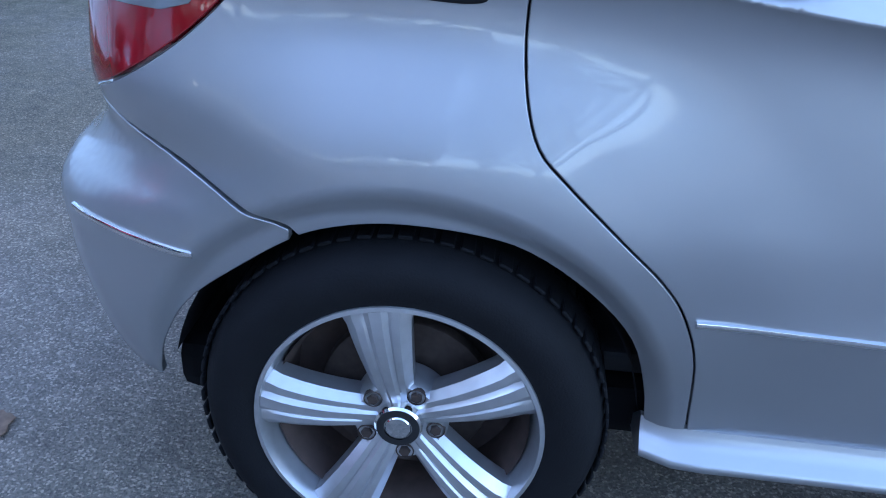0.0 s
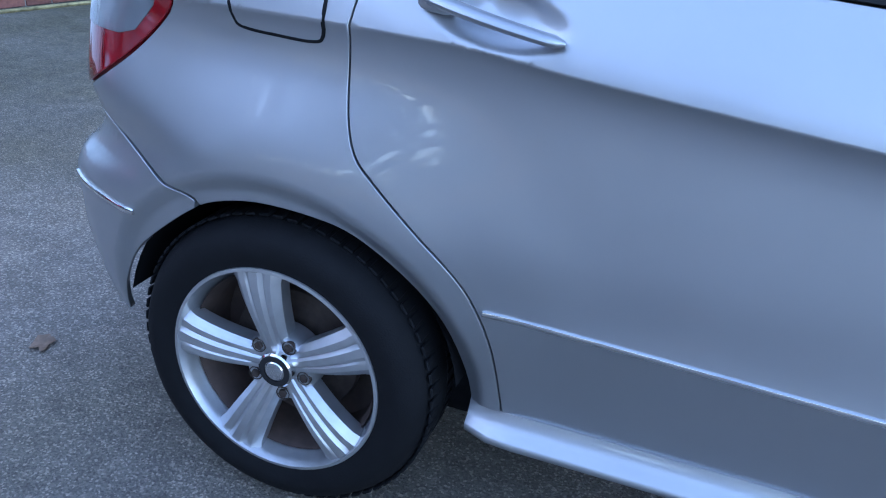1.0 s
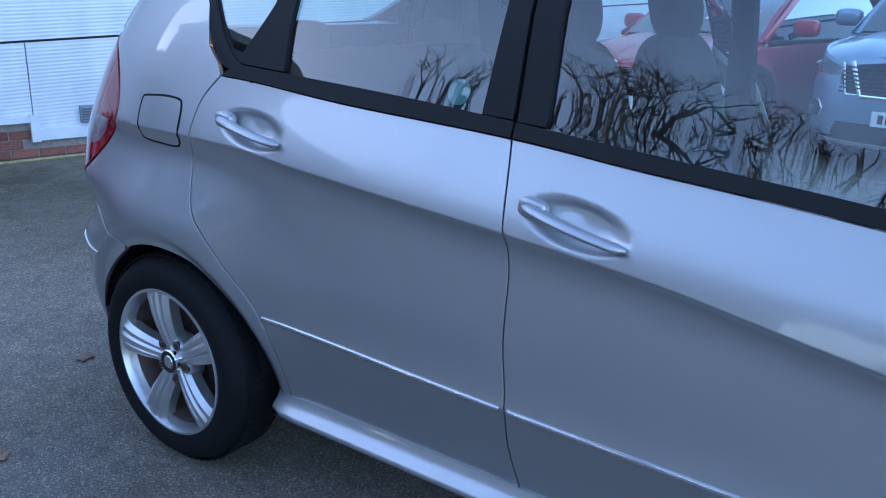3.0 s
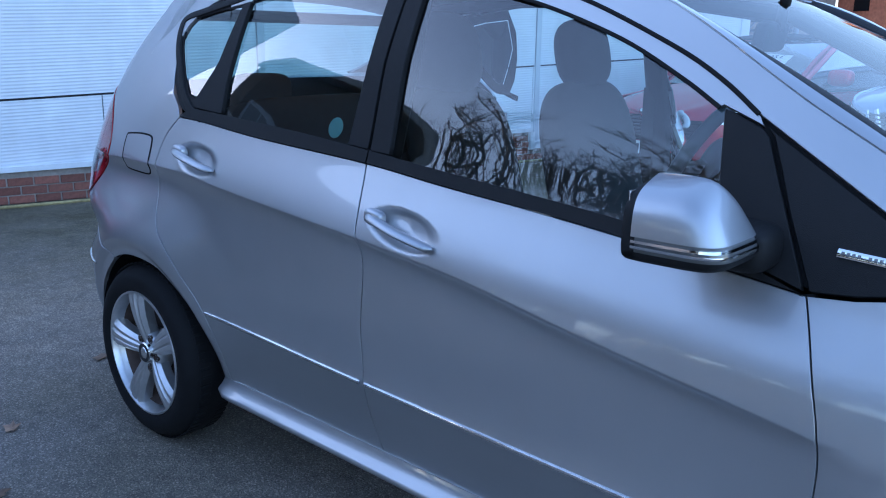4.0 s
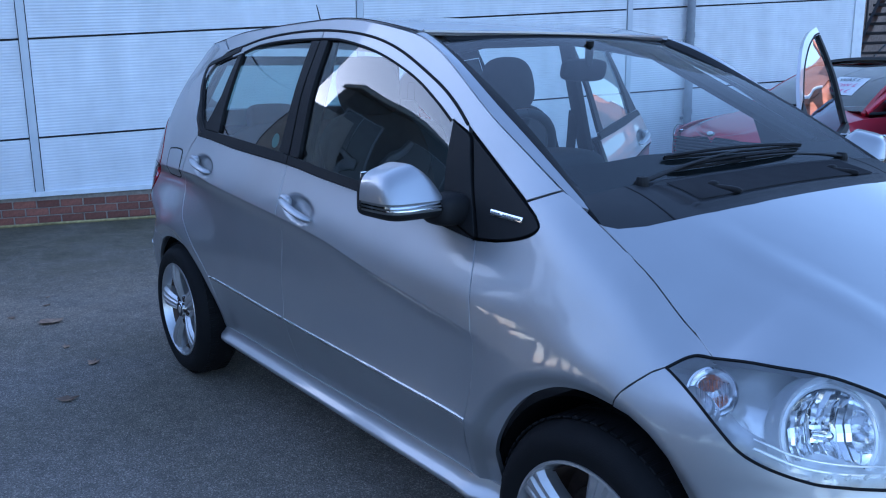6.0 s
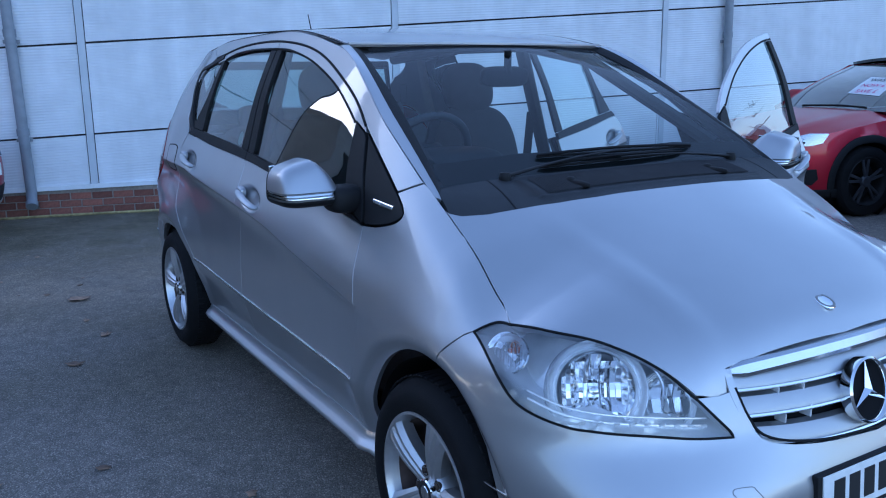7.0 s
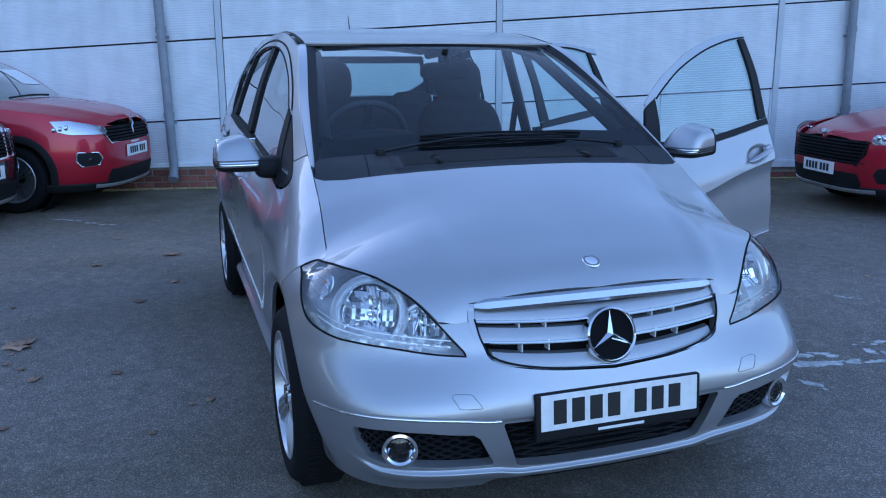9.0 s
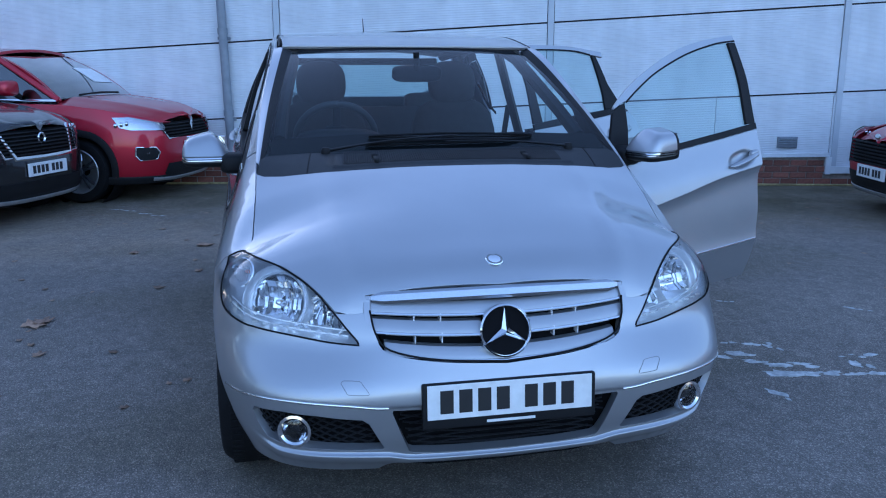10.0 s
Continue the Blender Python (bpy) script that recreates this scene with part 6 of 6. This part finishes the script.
        if s > 0:
            LP = [(2 * AF - a, z) for a, z in reversed(LP)]
        lm = panel("headlight", LP, sk, LENS, body, h=.05, lip=0, gap=0, sink=-.012, centre=ctr)
        panel("headlight_inner", LP, sk, BAR, lm, h=.05, lip=.01, gap=.004, sink=-.004, centre=ctr)
        mid = ((LP[0][0] + LP[2][0]) / 2, (z0 + z1) / 2 - .005)
        for k in (-.09, .0, .09):
            part("lamp_cell", moved(lathe([(.0, .014), (.016, .016), (.024, .010), (.026, -.01)], 16, "x"), Matrix.Translation(sk(mid[0] + k * .9, mid[1] - k * .1 * s))), CHROME, lm, smooth=True)
        # fog lamp surround and lower cladding
        fa, fz = spec["fog"]
        a = AF - fa
        FP = [(a - .19, fz + .065), (a - .21, fz - .02), (a - .14, fz - .072), (a + .13, fz - .062), (a + .18, fz + .005), (a + .12, fz + .060)]
        if s > 0:
            FP = [(2 * AF - q, z) for q, z in reversed(FP)]
        fg = panel("fog_recess", FP, sk, TRIM, body, h=.05, lip=.004, gap=0, sink=-.006, centre=ctr)
        strip("fog_trim", FP + FP[:1], sk, .018, .010, spec["trim"], fg, centre=ctr)
        c = sk(a if s < 0 else 2 * AF - a, fz)
        part("fog_lamp", moved(pillow((.03, .11, .035), (0, 0, 0), .6, n=8), Matrix.Translation(c + Vector((.005, 0, 0)))), LENS, fg, smooth=True)
        for cx in (wb, wb - spec["base"]):
            rim = part("wheel", moved(lathe([(.235, -.0), (.228, -.006), (.218, .006), (.20, .03), (.19, .12), (.06, .14)], 40), pose(cx, s * (W - .01), .335, 0, 0, 0 if s < 0 else 180)), ALLOY if spec["trim"] is CHROME else TRIM, top, "alloy wheel", smooth=True)
            part("tyre", moved(lathe([(.23, .012), (.24, -.008), (.28, -.016), (.315, -.008), (.332, .02), (.335, .08), (.332, .17), (.23, .19)], 48), pose(cx, s * (W - .01), .335, 0, 0, 0 if s < 0 else 180)), TYRE, rim, smooth=True)
            for k in range(10):
                sp = block((.026, .020, .18), (0, .022, .125), .006)
                part("spoke", moved(sp, pose(cx, s * (W - .01), .335, 0, 0, 0 if s < 0 else 180) @ pose(0, 0, 0, 0, 36 * k + (9 if k % 2 else -9) + 12, 0)), GREY_ALLOY, rim, smooth=True)
            part("hub", moved(lathe([(.0, .0), (.045, .004), (.06, .03)], 20), pose(cx, s * (W - .01), .335, 0, 0, 0 if s < 0 else 180)), GREY_ALLOY, rim, smooth=True)
            a0 = cx - XQ
            if spec["cladding"] and a0 < .2:
                pth = [(a0 - .40 * math.cos(radians(t)), .34 + .40 * math.sin(radians(t))) for t in range(-8, 189, 7)]
                if s > 0:
                    pth = [(2 * AF - a, z) for a, z in reversed(pth)]
                strip("arch_cladding", pth, sk, .075, .012, TRIM, body, centre=ctr)
            liner = part("arch_liner", moved(lathe([(.40, .02), (.40, .30), (.05, .32)], 32), pose(cx, s * (W - .03), .34, 0, 0, 0 if s < 0 else 180)), DARK, top)
    # lower front: dark intake, skid strip
    IP = [(AF - .42, .30), (AF - .36, .24), (AF + .36, .24), (AF + .42, .30), (AF + .36, .40), (AF - .36, .40)]
    it = panel("lower_intake", IP, sk, TRIM, body, h=.08, lip=.004, gap=0, sink=-.006, centre=ctr)
    strip("skid_strip", [(a, .225 + .03 * abs(a - AF)) for a in np.linspace(AF - .62, AF + .62, 21)], sk, .045, .014, spec["skid"], it, centre=ctr)
    strip("bumper_base", [(a, .235) for a in np.linspace(.1, 2 * AF - .1, 40)], sk, .09, .006, TRIM, body, centre=ctr)
    panel("roof", [(xr0 - .02, -1), (xr0 + .03, 0), (xr0 - .02, 1), (xr1, 1), (xr1, -1)], lambda x, s: Vector((x, s * wr, zr + .045 * (1 - s * s) - .03 * ((x - xr0 + .9) / 1.2) ** 2 + .01)), paint if spec["roof_paint"] is None else spec["roof_paint"], top, h=.2, lip=.03, centre=ctr)
    panel("tail", [(-W * .93, .30), (W * .93, .30), (W * .90, hood[2]), (wr, zr - .03), (-wr, zr - .03), (-W * .90, hood[2])], lambda y, z: Vector((-spec["long"] + .02 + max(z - hood[2], 0) * 1.2, y, z)), paint, top, h=.3, lip=0, centre=ctr)
    part("under", block((spec["long"] - .6, W * 1.6, .16), (-spec["long"] / 2, 0, .30), .02), DARK, top)
    # number plate
    pz = spec["plate"]
    p = sk(AF, pz)
    pl = part("number_plate", block((.016, .53, .118), (p.x + .012, 0, pz), .004), PLATE_WHITE, top, "white number plate with dark bars")
    for y in (-.196, -.139, -.082, -.025, .062, .119, .176):
        part("plate_bar", block((.002, .040, .070), (p.x + .0212, y, pz), .0005), INK, pl)
    return top, pane, scr


GREY_ALLOY = material("dark_grey_alloy", (.10, .10, .11), .4, .7)
DARK_GLASS = glass_material("dark_car_glass", (.34, .40, .41), 0.0, .1, 3.2)
suv = dict(half=.905, cowl=-1.12, axle=-.90, base=2.65, long=4.45, hood=(.92, 1.0, 1.10), roof=1.56, rake=.72, grille=(.46, .66, .83), trim=CHROME, badge="diamond", lamp=(.36, 1.16, .755, .895), fog=(.70, .52), plate=.56, skid=ALLOY, cladding=True, roof_paint=None)
dark = dict(suv, badge="round", grille=(.40, .62, .86), plate=.50, fog=(.76, .48), long=4.38, lamp=(.38, 1.12, .76, .90))
hatch = dict(suv, half=.915, cowl=-1.22, axle=-.88, base=2.70, long=4.40, hood=(.76, .84, .99), roof=1.46, rake=.85, grille=(.50, .48, .70), trim=TRIM, badge="oval", lamp=(.52, 1.10, .68, .80), fog=(.78, .40), plate=.42, skid=ALLOY)
red_left, pane_l, _ = parked_car(pose(-4.30, -1.42, 0, 0, 0, 70), "red crossover with chrome grille trim, parked by the hall wall", RED, suv)
dark_car, _, _ = parked_car(pose(-2.76, -2.63, 0, 0, 0, 66), "black crossover with a bright V-shaped grille trim", BLACK_PAINT, dark)
red_right, pane_r, scr_r = parked_car(pose(-1.35, 5.00, 0, 0, 0, -103), "bright red hatchback with a dark roof and price sheet", RED, dict(hatch, roof_paint=BLACK_PAINT))
PALE_BLUE = paint_material("pale_blue_paint", (.27, .34, .46), .38, .6)
blue_car, _, _ = parked_car(pose(1.08, 5.13, 0, 0, 0, -95), "pale blue crossover with a chrome V grille", PALE_BLUE, dict(dark, plate=.45))
# price sheets behind the screens
for top, pane, u0, u1 in ((red_right, pane_r, .05, .62), (red_left, pane_l, .25, .85)):
    sheet = panel("price_sheet", [(u0, .30), (u1, .26), (u1, .62), (u0, .66)], pane, PAPER, top, h=.1, lip=0, sink=-.004, centre=(-1.6, 0, .6))
    if top is red_right:
        for k, text in enumerate(("WAS £", "NOW £", "SAVE £")):
            cu = bpy.data.curves.new("price_words", "FONT")
            cu.body, cu.size, cu.align_x, cu.align_y = text, .085, "CENTER", "CENTER"
            o = new("price_words", cu)
            o.parent = sheet
            cu.materials.append(MAGENTA if k != 0 else INK)
            p = pane((u0 + u1) / 2, .57 - k * .115)
            e1 = (pane(u1, .45) - pane(u0, .45)).normalized()
            e2 = (pane(.3, .6) - pane(.3, .3)).normalized()
            nn = e1.cross(e2).normalized()
            mrot = Matrix((e1, (e2 - e1 * e1.dot(e2)).normalized(), nn)).transposed().to_4x4()
            o.matrix_local = Matrix.Translation(p + nn * .009) @ mrot

# ---- beyond the hall ----
DARK_CLAD = material("dark_brown_cladding", (.045, .038, .034), .7, spread=.15, scale=6)
PANE = material("dark_office_pane", (.020, .024, .028), .08, 0, .6)
side_block = part("wall_annexe", joined(block((.9, 1.0, 3.5), (-6.3, -4.70, 1.75), .02), block((.6, 4.2, .30), (-6.75, -7.25, .15), .02), block((.75, 4.5, .16), (-6.80, -7.35, 4.98), .02)), CONCRETE)
tagged(side_block, "weathered concrete annexe with a dark windowed front", "building", kind="structure")
part("front_cladding", block((.5, 4.2, 4.62), (-6.9, -7.3, 2.56), .01), DARK_CLAD, side_block)
for row in range(3):
    for col in range(4):
        y, z = -5.75 - .97 * col, 1.0 + 1.30 * row
        w = part("window", block((.05, .80, 1.02), (-6.64, y, z), .006), STEEL_GREY, side_block)
        for k in (-1, 1):
            part("pane", block((.02, .34, .90), (-6.612, y + k * .185, z), .002), PANE, w)
part("dark_opening", block((.06, .60, 1.3), (-5.84, -4.66, 2.10), .0), DARK, side_block)
far_wall = part("wall_far", block((.4, 14, 6.5), (-6.0, 17.2, 3.25), .0), material("brown_brick_far", (.20, .15, .12), .9, spread=.2, scale=20))
tagged(far_wall, "dark brown brick building behind the stair", "building", kind="structure")
stair = thing("steel_stair", "black steel outdoor stair with open treads", "stair", pose(-3.25, 11.75, 0, 0, 0, 12))
for s in (-.5, .5):
    part("stringer", moved(block((.05, 3.9, .22), (0, 0, 0), .005), pose(s, 1.2, 1.55, 38, 0, 0)), BLACK_STEEL, stair)
    part("handrail", sweep([(s, -.4, 1.25), (s, 2.75, 3.7)], .025), BLACK_STEEL, stair, smooth=True)
    for k in range(4):
        part("post", sweep([(s, -.3 + k, .35 + k * .78), (s, -.3 + k, 1.33 + k * .78)], .02), BLACK_STEEL, stair, smooth=True)
for k in range(14):
    part("tread", block((1.15, .26, .045), (0, -.25 + k * .225, .42 + k * .176), .004), BLACK_STEEL, stair)
part("stair_column", sweep([(.5, 2.2, 0), (.5, 2.2, 2.4)], .05), STEEL_GREY, stair)
for k in range(3):
    part("brace", sweep([(-.55, -.2 + k * .9, .3 + k * .5), (.55, .5 + k * .9, 1.6 + k * .6)], .018), STEEL_GREY, stair, smooth=True)
part("landing", block((1.3, 1.6, .06), (0, 3.5, 2.75), .005), BLACK_STEEL, stair)

# around the yard: what the panes and the paint mirror
HOUSE = material("sunlit_brick_far", (.34, .13, .07), .9, spread=.2, scale=6)
ROOF = material("tiled_roof_far", (.20, .09, .06), .9, spread=.2, scale=8)
for at in [pose(-19 + 12 * k, 46 + 2 * k, 0, 0, 0, 145) for k in range(5)]:
    h = thing("house", "distant red brick house with a tiled roof", "house", at, group="distant houses")
    part("wall", block((9, 8, 5.2), (0, 0, 2.6), .0), HOUSE, h)
    rf = bmesh.new()
    a = [rf.verts.new(c) for c in ((-4.8, -4.4, 5.1), (4.8, -4.4, 5.1), (4.8, 4.4, 5.1), (-4.8, 4.4, 5.1), (-4.8, 0, 8.2), (4.8, 0, 8.2))]
    for f in ((0, 1, 5, 4), (2, 3, 4, 5), (3, 2, 1, 0)):
        rf.faces.new([a[i] for i in f])
    for sgn in (-1, 1):
        ends = bmesh.new()
        tri = [[ends.verts.new((sgn * (4.55 - d), y, z)) for y, z in ((-4, 5.2), (4, 5.2), (0, 8.0))] for d in (0, .2)]
        ends.faces.new(tri[0]), ends.faces.new(list(reversed(tri[1])))
        for i in range(3):
            ends.faces.new((tri[0][i], tri[1][i], tri[1][i - 1], tri[0][i - 1]))
        part("gable", ends, HOUSE, h)
        part("verge", sweep([(sgn * 4.75, -4.4, 5.15), (sgn * 4.75, 0, 8.25), (sgn * 4.75, 4.4, 5.15)], .10, 6), FLASHING, h)
    part("roof", rf, ROOF, h)
    part("chimney", block((.8, .8, 1.8), (3.4, 0, 8.4), .02), HOUSE, h)
    for x in (-2.6, 0, 2.6):
        for z in (1.4, 3.9):
            part("window", block((1.1, .08, 1.2), (x, 4.02, z), .0), DARK, h)
BARK = material("winter_bark", (.09, .07, .05), .9, spread=.2, scale=10)


def bare_tree(x, y, height, seed, depth=5):
    rng = random.Random(seed)
    t = thing("tree", "bare winter tree with fine spreading twigs", "tree", pose(x, y, 0), group="bare trees")
    wood = bmesh.new()

    def limb(p, d, length, r, level):
        pts, q = [p], d
        for _ in range(3):
            q = (q + Vector((rng.uniform(-.2, .2), rng.uniform(-.2, .2), rng.uniform(-.05, .18)))).normalized()
            pts.append(pts[-1] + q * length / 3)
        n = 6 if level < 2 else 3
        rings = []
        for i, c in enumerate(pts):
            rr = r * (1 - .18 * i)
            s = q.orthogonal().normalized()
            u = q.cross(s)
            rings.append([wood.verts.new(c + s * math.cos(6.283 * k / n) * rr + u * math.sin(6.283 * k / n) * rr) for k in range(n)])
        for a, b in zip(rings, rings[1:]):
            for k in range(n):
                wood.faces.new((a[k], a[(k + 1) % n], b[(k + 1) % n], b[k]))
        if level < depth:
            for k in range(4 if level else 6):
                start = pts[rng.choice((1, 2, 3, 3))] if level else pts[rng.choice((2, 3))]
                side = Vector((rng.uniform(-1, 1), rng.uniform(-1, 1), rng.uniform(-.15, .6))).normalized()
                limb(start, (q * .5 + side).normalized(), length * rng.uniform(.55, .75), r * .58, level + 1)
    limb(Vector((0, 0, 0)), Vector((0, 0, 1)), height * .34, height * .022, 0)
    part("trunk", wood, BARK, t)
    return t


for i, (x, y, h) in enumerate(((-6.5, -15.7, 11.5), (-8.0, -14.8, 9), (-8.6, -13.1, 7.5), (-9.3, -11.8, 5.8), (-5.2, -17.4, 12), (-3.2, -18, 12), (-1.0, -18.5, 11.5), (1.5, -18.7, 11), (4.0, -18.5, 11), (-7.2, -19.5, 9), (-10.5, -17.5, 8), (-12.5, -15.5, 7), (-4.4, -20.5, 11), (-2.0, -20, 10.5), (3.5, 34, 10), (9, 33, 9))):
    t = bare_tree(x, y, h, 5 + i, 6 if y < -11 and x < 0 and i < 7 else 5)
    if i < 5:
        copy_thing(t, pose(x - 1.1, y - 2.2, 0, 0, 0, 110 + 40 * i))

# bare hedge added unseen behind the yard, to hide the bright horizon in reflections
rng = random.Random(21)
twigs = bmesh.new()
for k in range(7000):
    x, y = rng.uniform(-13, 17), -21.5 + rng.uniform(-.9, .9)
    top = 2.3 + .9 * noise.noise(Vector((x * .35, 3.1, 0))) + .7 * noise.noise(Vector((x * 1.3, 7.7, 0))) + rng.uniform(-.9, .5)
    z0 = rng.uniform(0, top * .6)
    lean = Vector((rng.uniform(-.5, .5), rng.uniform(-.3, .3), 0))
    w = Vector((rng.uniform(.012, .038), rng.uniform(-.02, .02), 0))
    p, q = Vector((x, y, z0)), Vector((x, y, max(top, z0 + .4))) + lean
    m = (p + q) / 2 + lean * rng.uniform(-.6, .6)
    v = [twigs.verts.new(c) for c in (p - w, p + w, m + w * .8, q, m - w * .8)]
    twigs.faces.new(v)
hedge = part("hedge", twigs, BARK)
tagged(hedge, "dense bare hedge added to hide the bright horizon in reflections", "hedge", kind="stuff")

# ---- on the ground ----


def leaf(x, y, size, turn):
    bm = bmesh.new()
    rng = random.Random(int(x * 977 + y * 131))
    ring = []
    for k in range(14):
        q = 2 * math.pi * k / 14
        r = size * (.42 + .5 * abs(math.sin(q * 2.5)) ** .8) * rng.uniform(.8, 1.1)
        ring.append(bm.verts.new((r * math.cos(q), r * .7 * math.sin(q), .006 + .3 * size * rng.uniform(0, 1) * (r / size) ** 2)))
    c = bm.verts.new((0, 0, .006))
    for k in range(14):
        bm.faces.new((c, ring[k], ring[(k + 1) % 14]))
    ob = part("leaf", bm, LEAF, None, smooth=True)
    sol = ob.modifiers.new("thick", "SOLIDIFY")
    sol.thickness = .0015
    ob.matrix_world = pose(x, y, 0, 0, 0, turn)
    return tagged(ob, "dry brown fallen leaf on the asphalt", "leaf", "fallen leaves")


rng = random.Random(4)
for x, y, s in ((-1.28, -1.165, .095), (.72, -1.96, .11), (.66, -1.93, .08), (.03, -1.38, .055), (-1.10, -1.68, .07), (1.25, -1.82, .05), (-.40, -1.16, .045), (-.83, -.62, .05)):
    leaf(x, y, s, rng.uniform(0, 360))
for k in range(70):
    leaf(rng.uniform(-4.6, 2.5), rng.uniform(-3.6, -.95), rng.uniform(.012, .04), rng.uniform(0, 360))
for k in range(30):
    leaf(rng.uniform(-4.2, 3.5), rng.uniform(1.1, 5), rng.uniform(.012, .035), rng.uniform(0, 360))


def flake(ax, ay, bx, by, wide, seed):
    """A worn band of thick paint between two places, ragged and holed."""
    r = random.Random(seed)
    mark = thing("paint_mark", "flaking white paint mark on the asphalt", "paint mark", pose(ax, ay, 0), group="white paint marks")
    a, b = Vector((ax, ay, 0)), Vector((bx, by, 0))
    d = (b - a).normalized()
    s = Vector((-d.y, d.x, 0))
    long = (b - a).length
    for k in range(max(int(long / .035), 3)):
        f = (k + r.random()) / max(int(long / .035), 3)
        c = d * (long * f) + s * wide * r.uniform(-.45, .45) * (1 - abs(f - .5))
        size = wide * r.uniform(.18, .55)
        n = r.randint(9, 15)
        bm = bmesh.new()
        ring = []
        for i in range(n):
            q = 2 * math.pi * i / n
            rr = size * r.uniform(.45, 1.15)
            ring.append(c + d * math.cos(q) * rr * 1.5 + s * math.sin(q) * rr * .8)
        low = [bm.verts.new((p.x, p.y, .0005)) for p in ring]
        up = [bm.verts.new((p.x, p.y, .0022 + .0006 * (k % 3))) for p in ring]
        bm.faces.new(up)
        for i in range(n):
            bm.faces.new((low[i], low[(i + 1) % n], up[(i + 1) % n], up[i]))
        part("flake", bm, WHITE_MARK, mark)


for i, (ax, ay, bx, by, w) in enumerate(((1.80, 1.61, 1.87, 1.77, .05), (1.97, 1.50, 2.02, 1.62, .11), (2.09, 1.58, 2.21, 1.87, .08), (1.83, 1.82, 1.96, 1.84, .06),
                                         (2.25, 1.60, 2.31, 1.78, .10), (2.30, 1.82, 2.38, 2.15, .07), (2.11, 2.06, 2.14, 2.26, .05), (2.18, 2.08, 2.31, 2.10, .08),
                                         (1.07, 2.00, 1.11, 2.09, .03), (1.36, 2.68, 1.47, 2.78, .05), (2.44, 1.46, 2.57, 1.50, .06), (2.38, 2.15, 2.44, 2.5, .07))):
    flake(ax, ay, bx, by, w, i + 3)
for i, (x, y) in enumerate(((-3.3, -2.2), (-3.2, -2.05), (-3.0, -1.9), (-2.85, -1.75))):
    flake(x, y, x + .07, y + .13, .04, 60 + i)

# bricks of the plinth
brick = None
for course in range(4):
    for k in range(68):
        y = -3.78 + k * .2 + (.1 if course % 2 else 0)
        z = .035 + course * .075
        if z + .033 > FLASH(y) - .03 or y > 9.75:
            continue
        m = Matrix.Translation(wall_at(y, z, -.009)) @ turn_wall
        if brick is None:
            brick = part("brick", block((.193, .03, .065), (0, 0, 0), .004, 1), BRICK, wall)
            ob = brick
        else:
            ob = new("brick", brick.data)
            ob.parent = wall
        ob.matrix_world = m
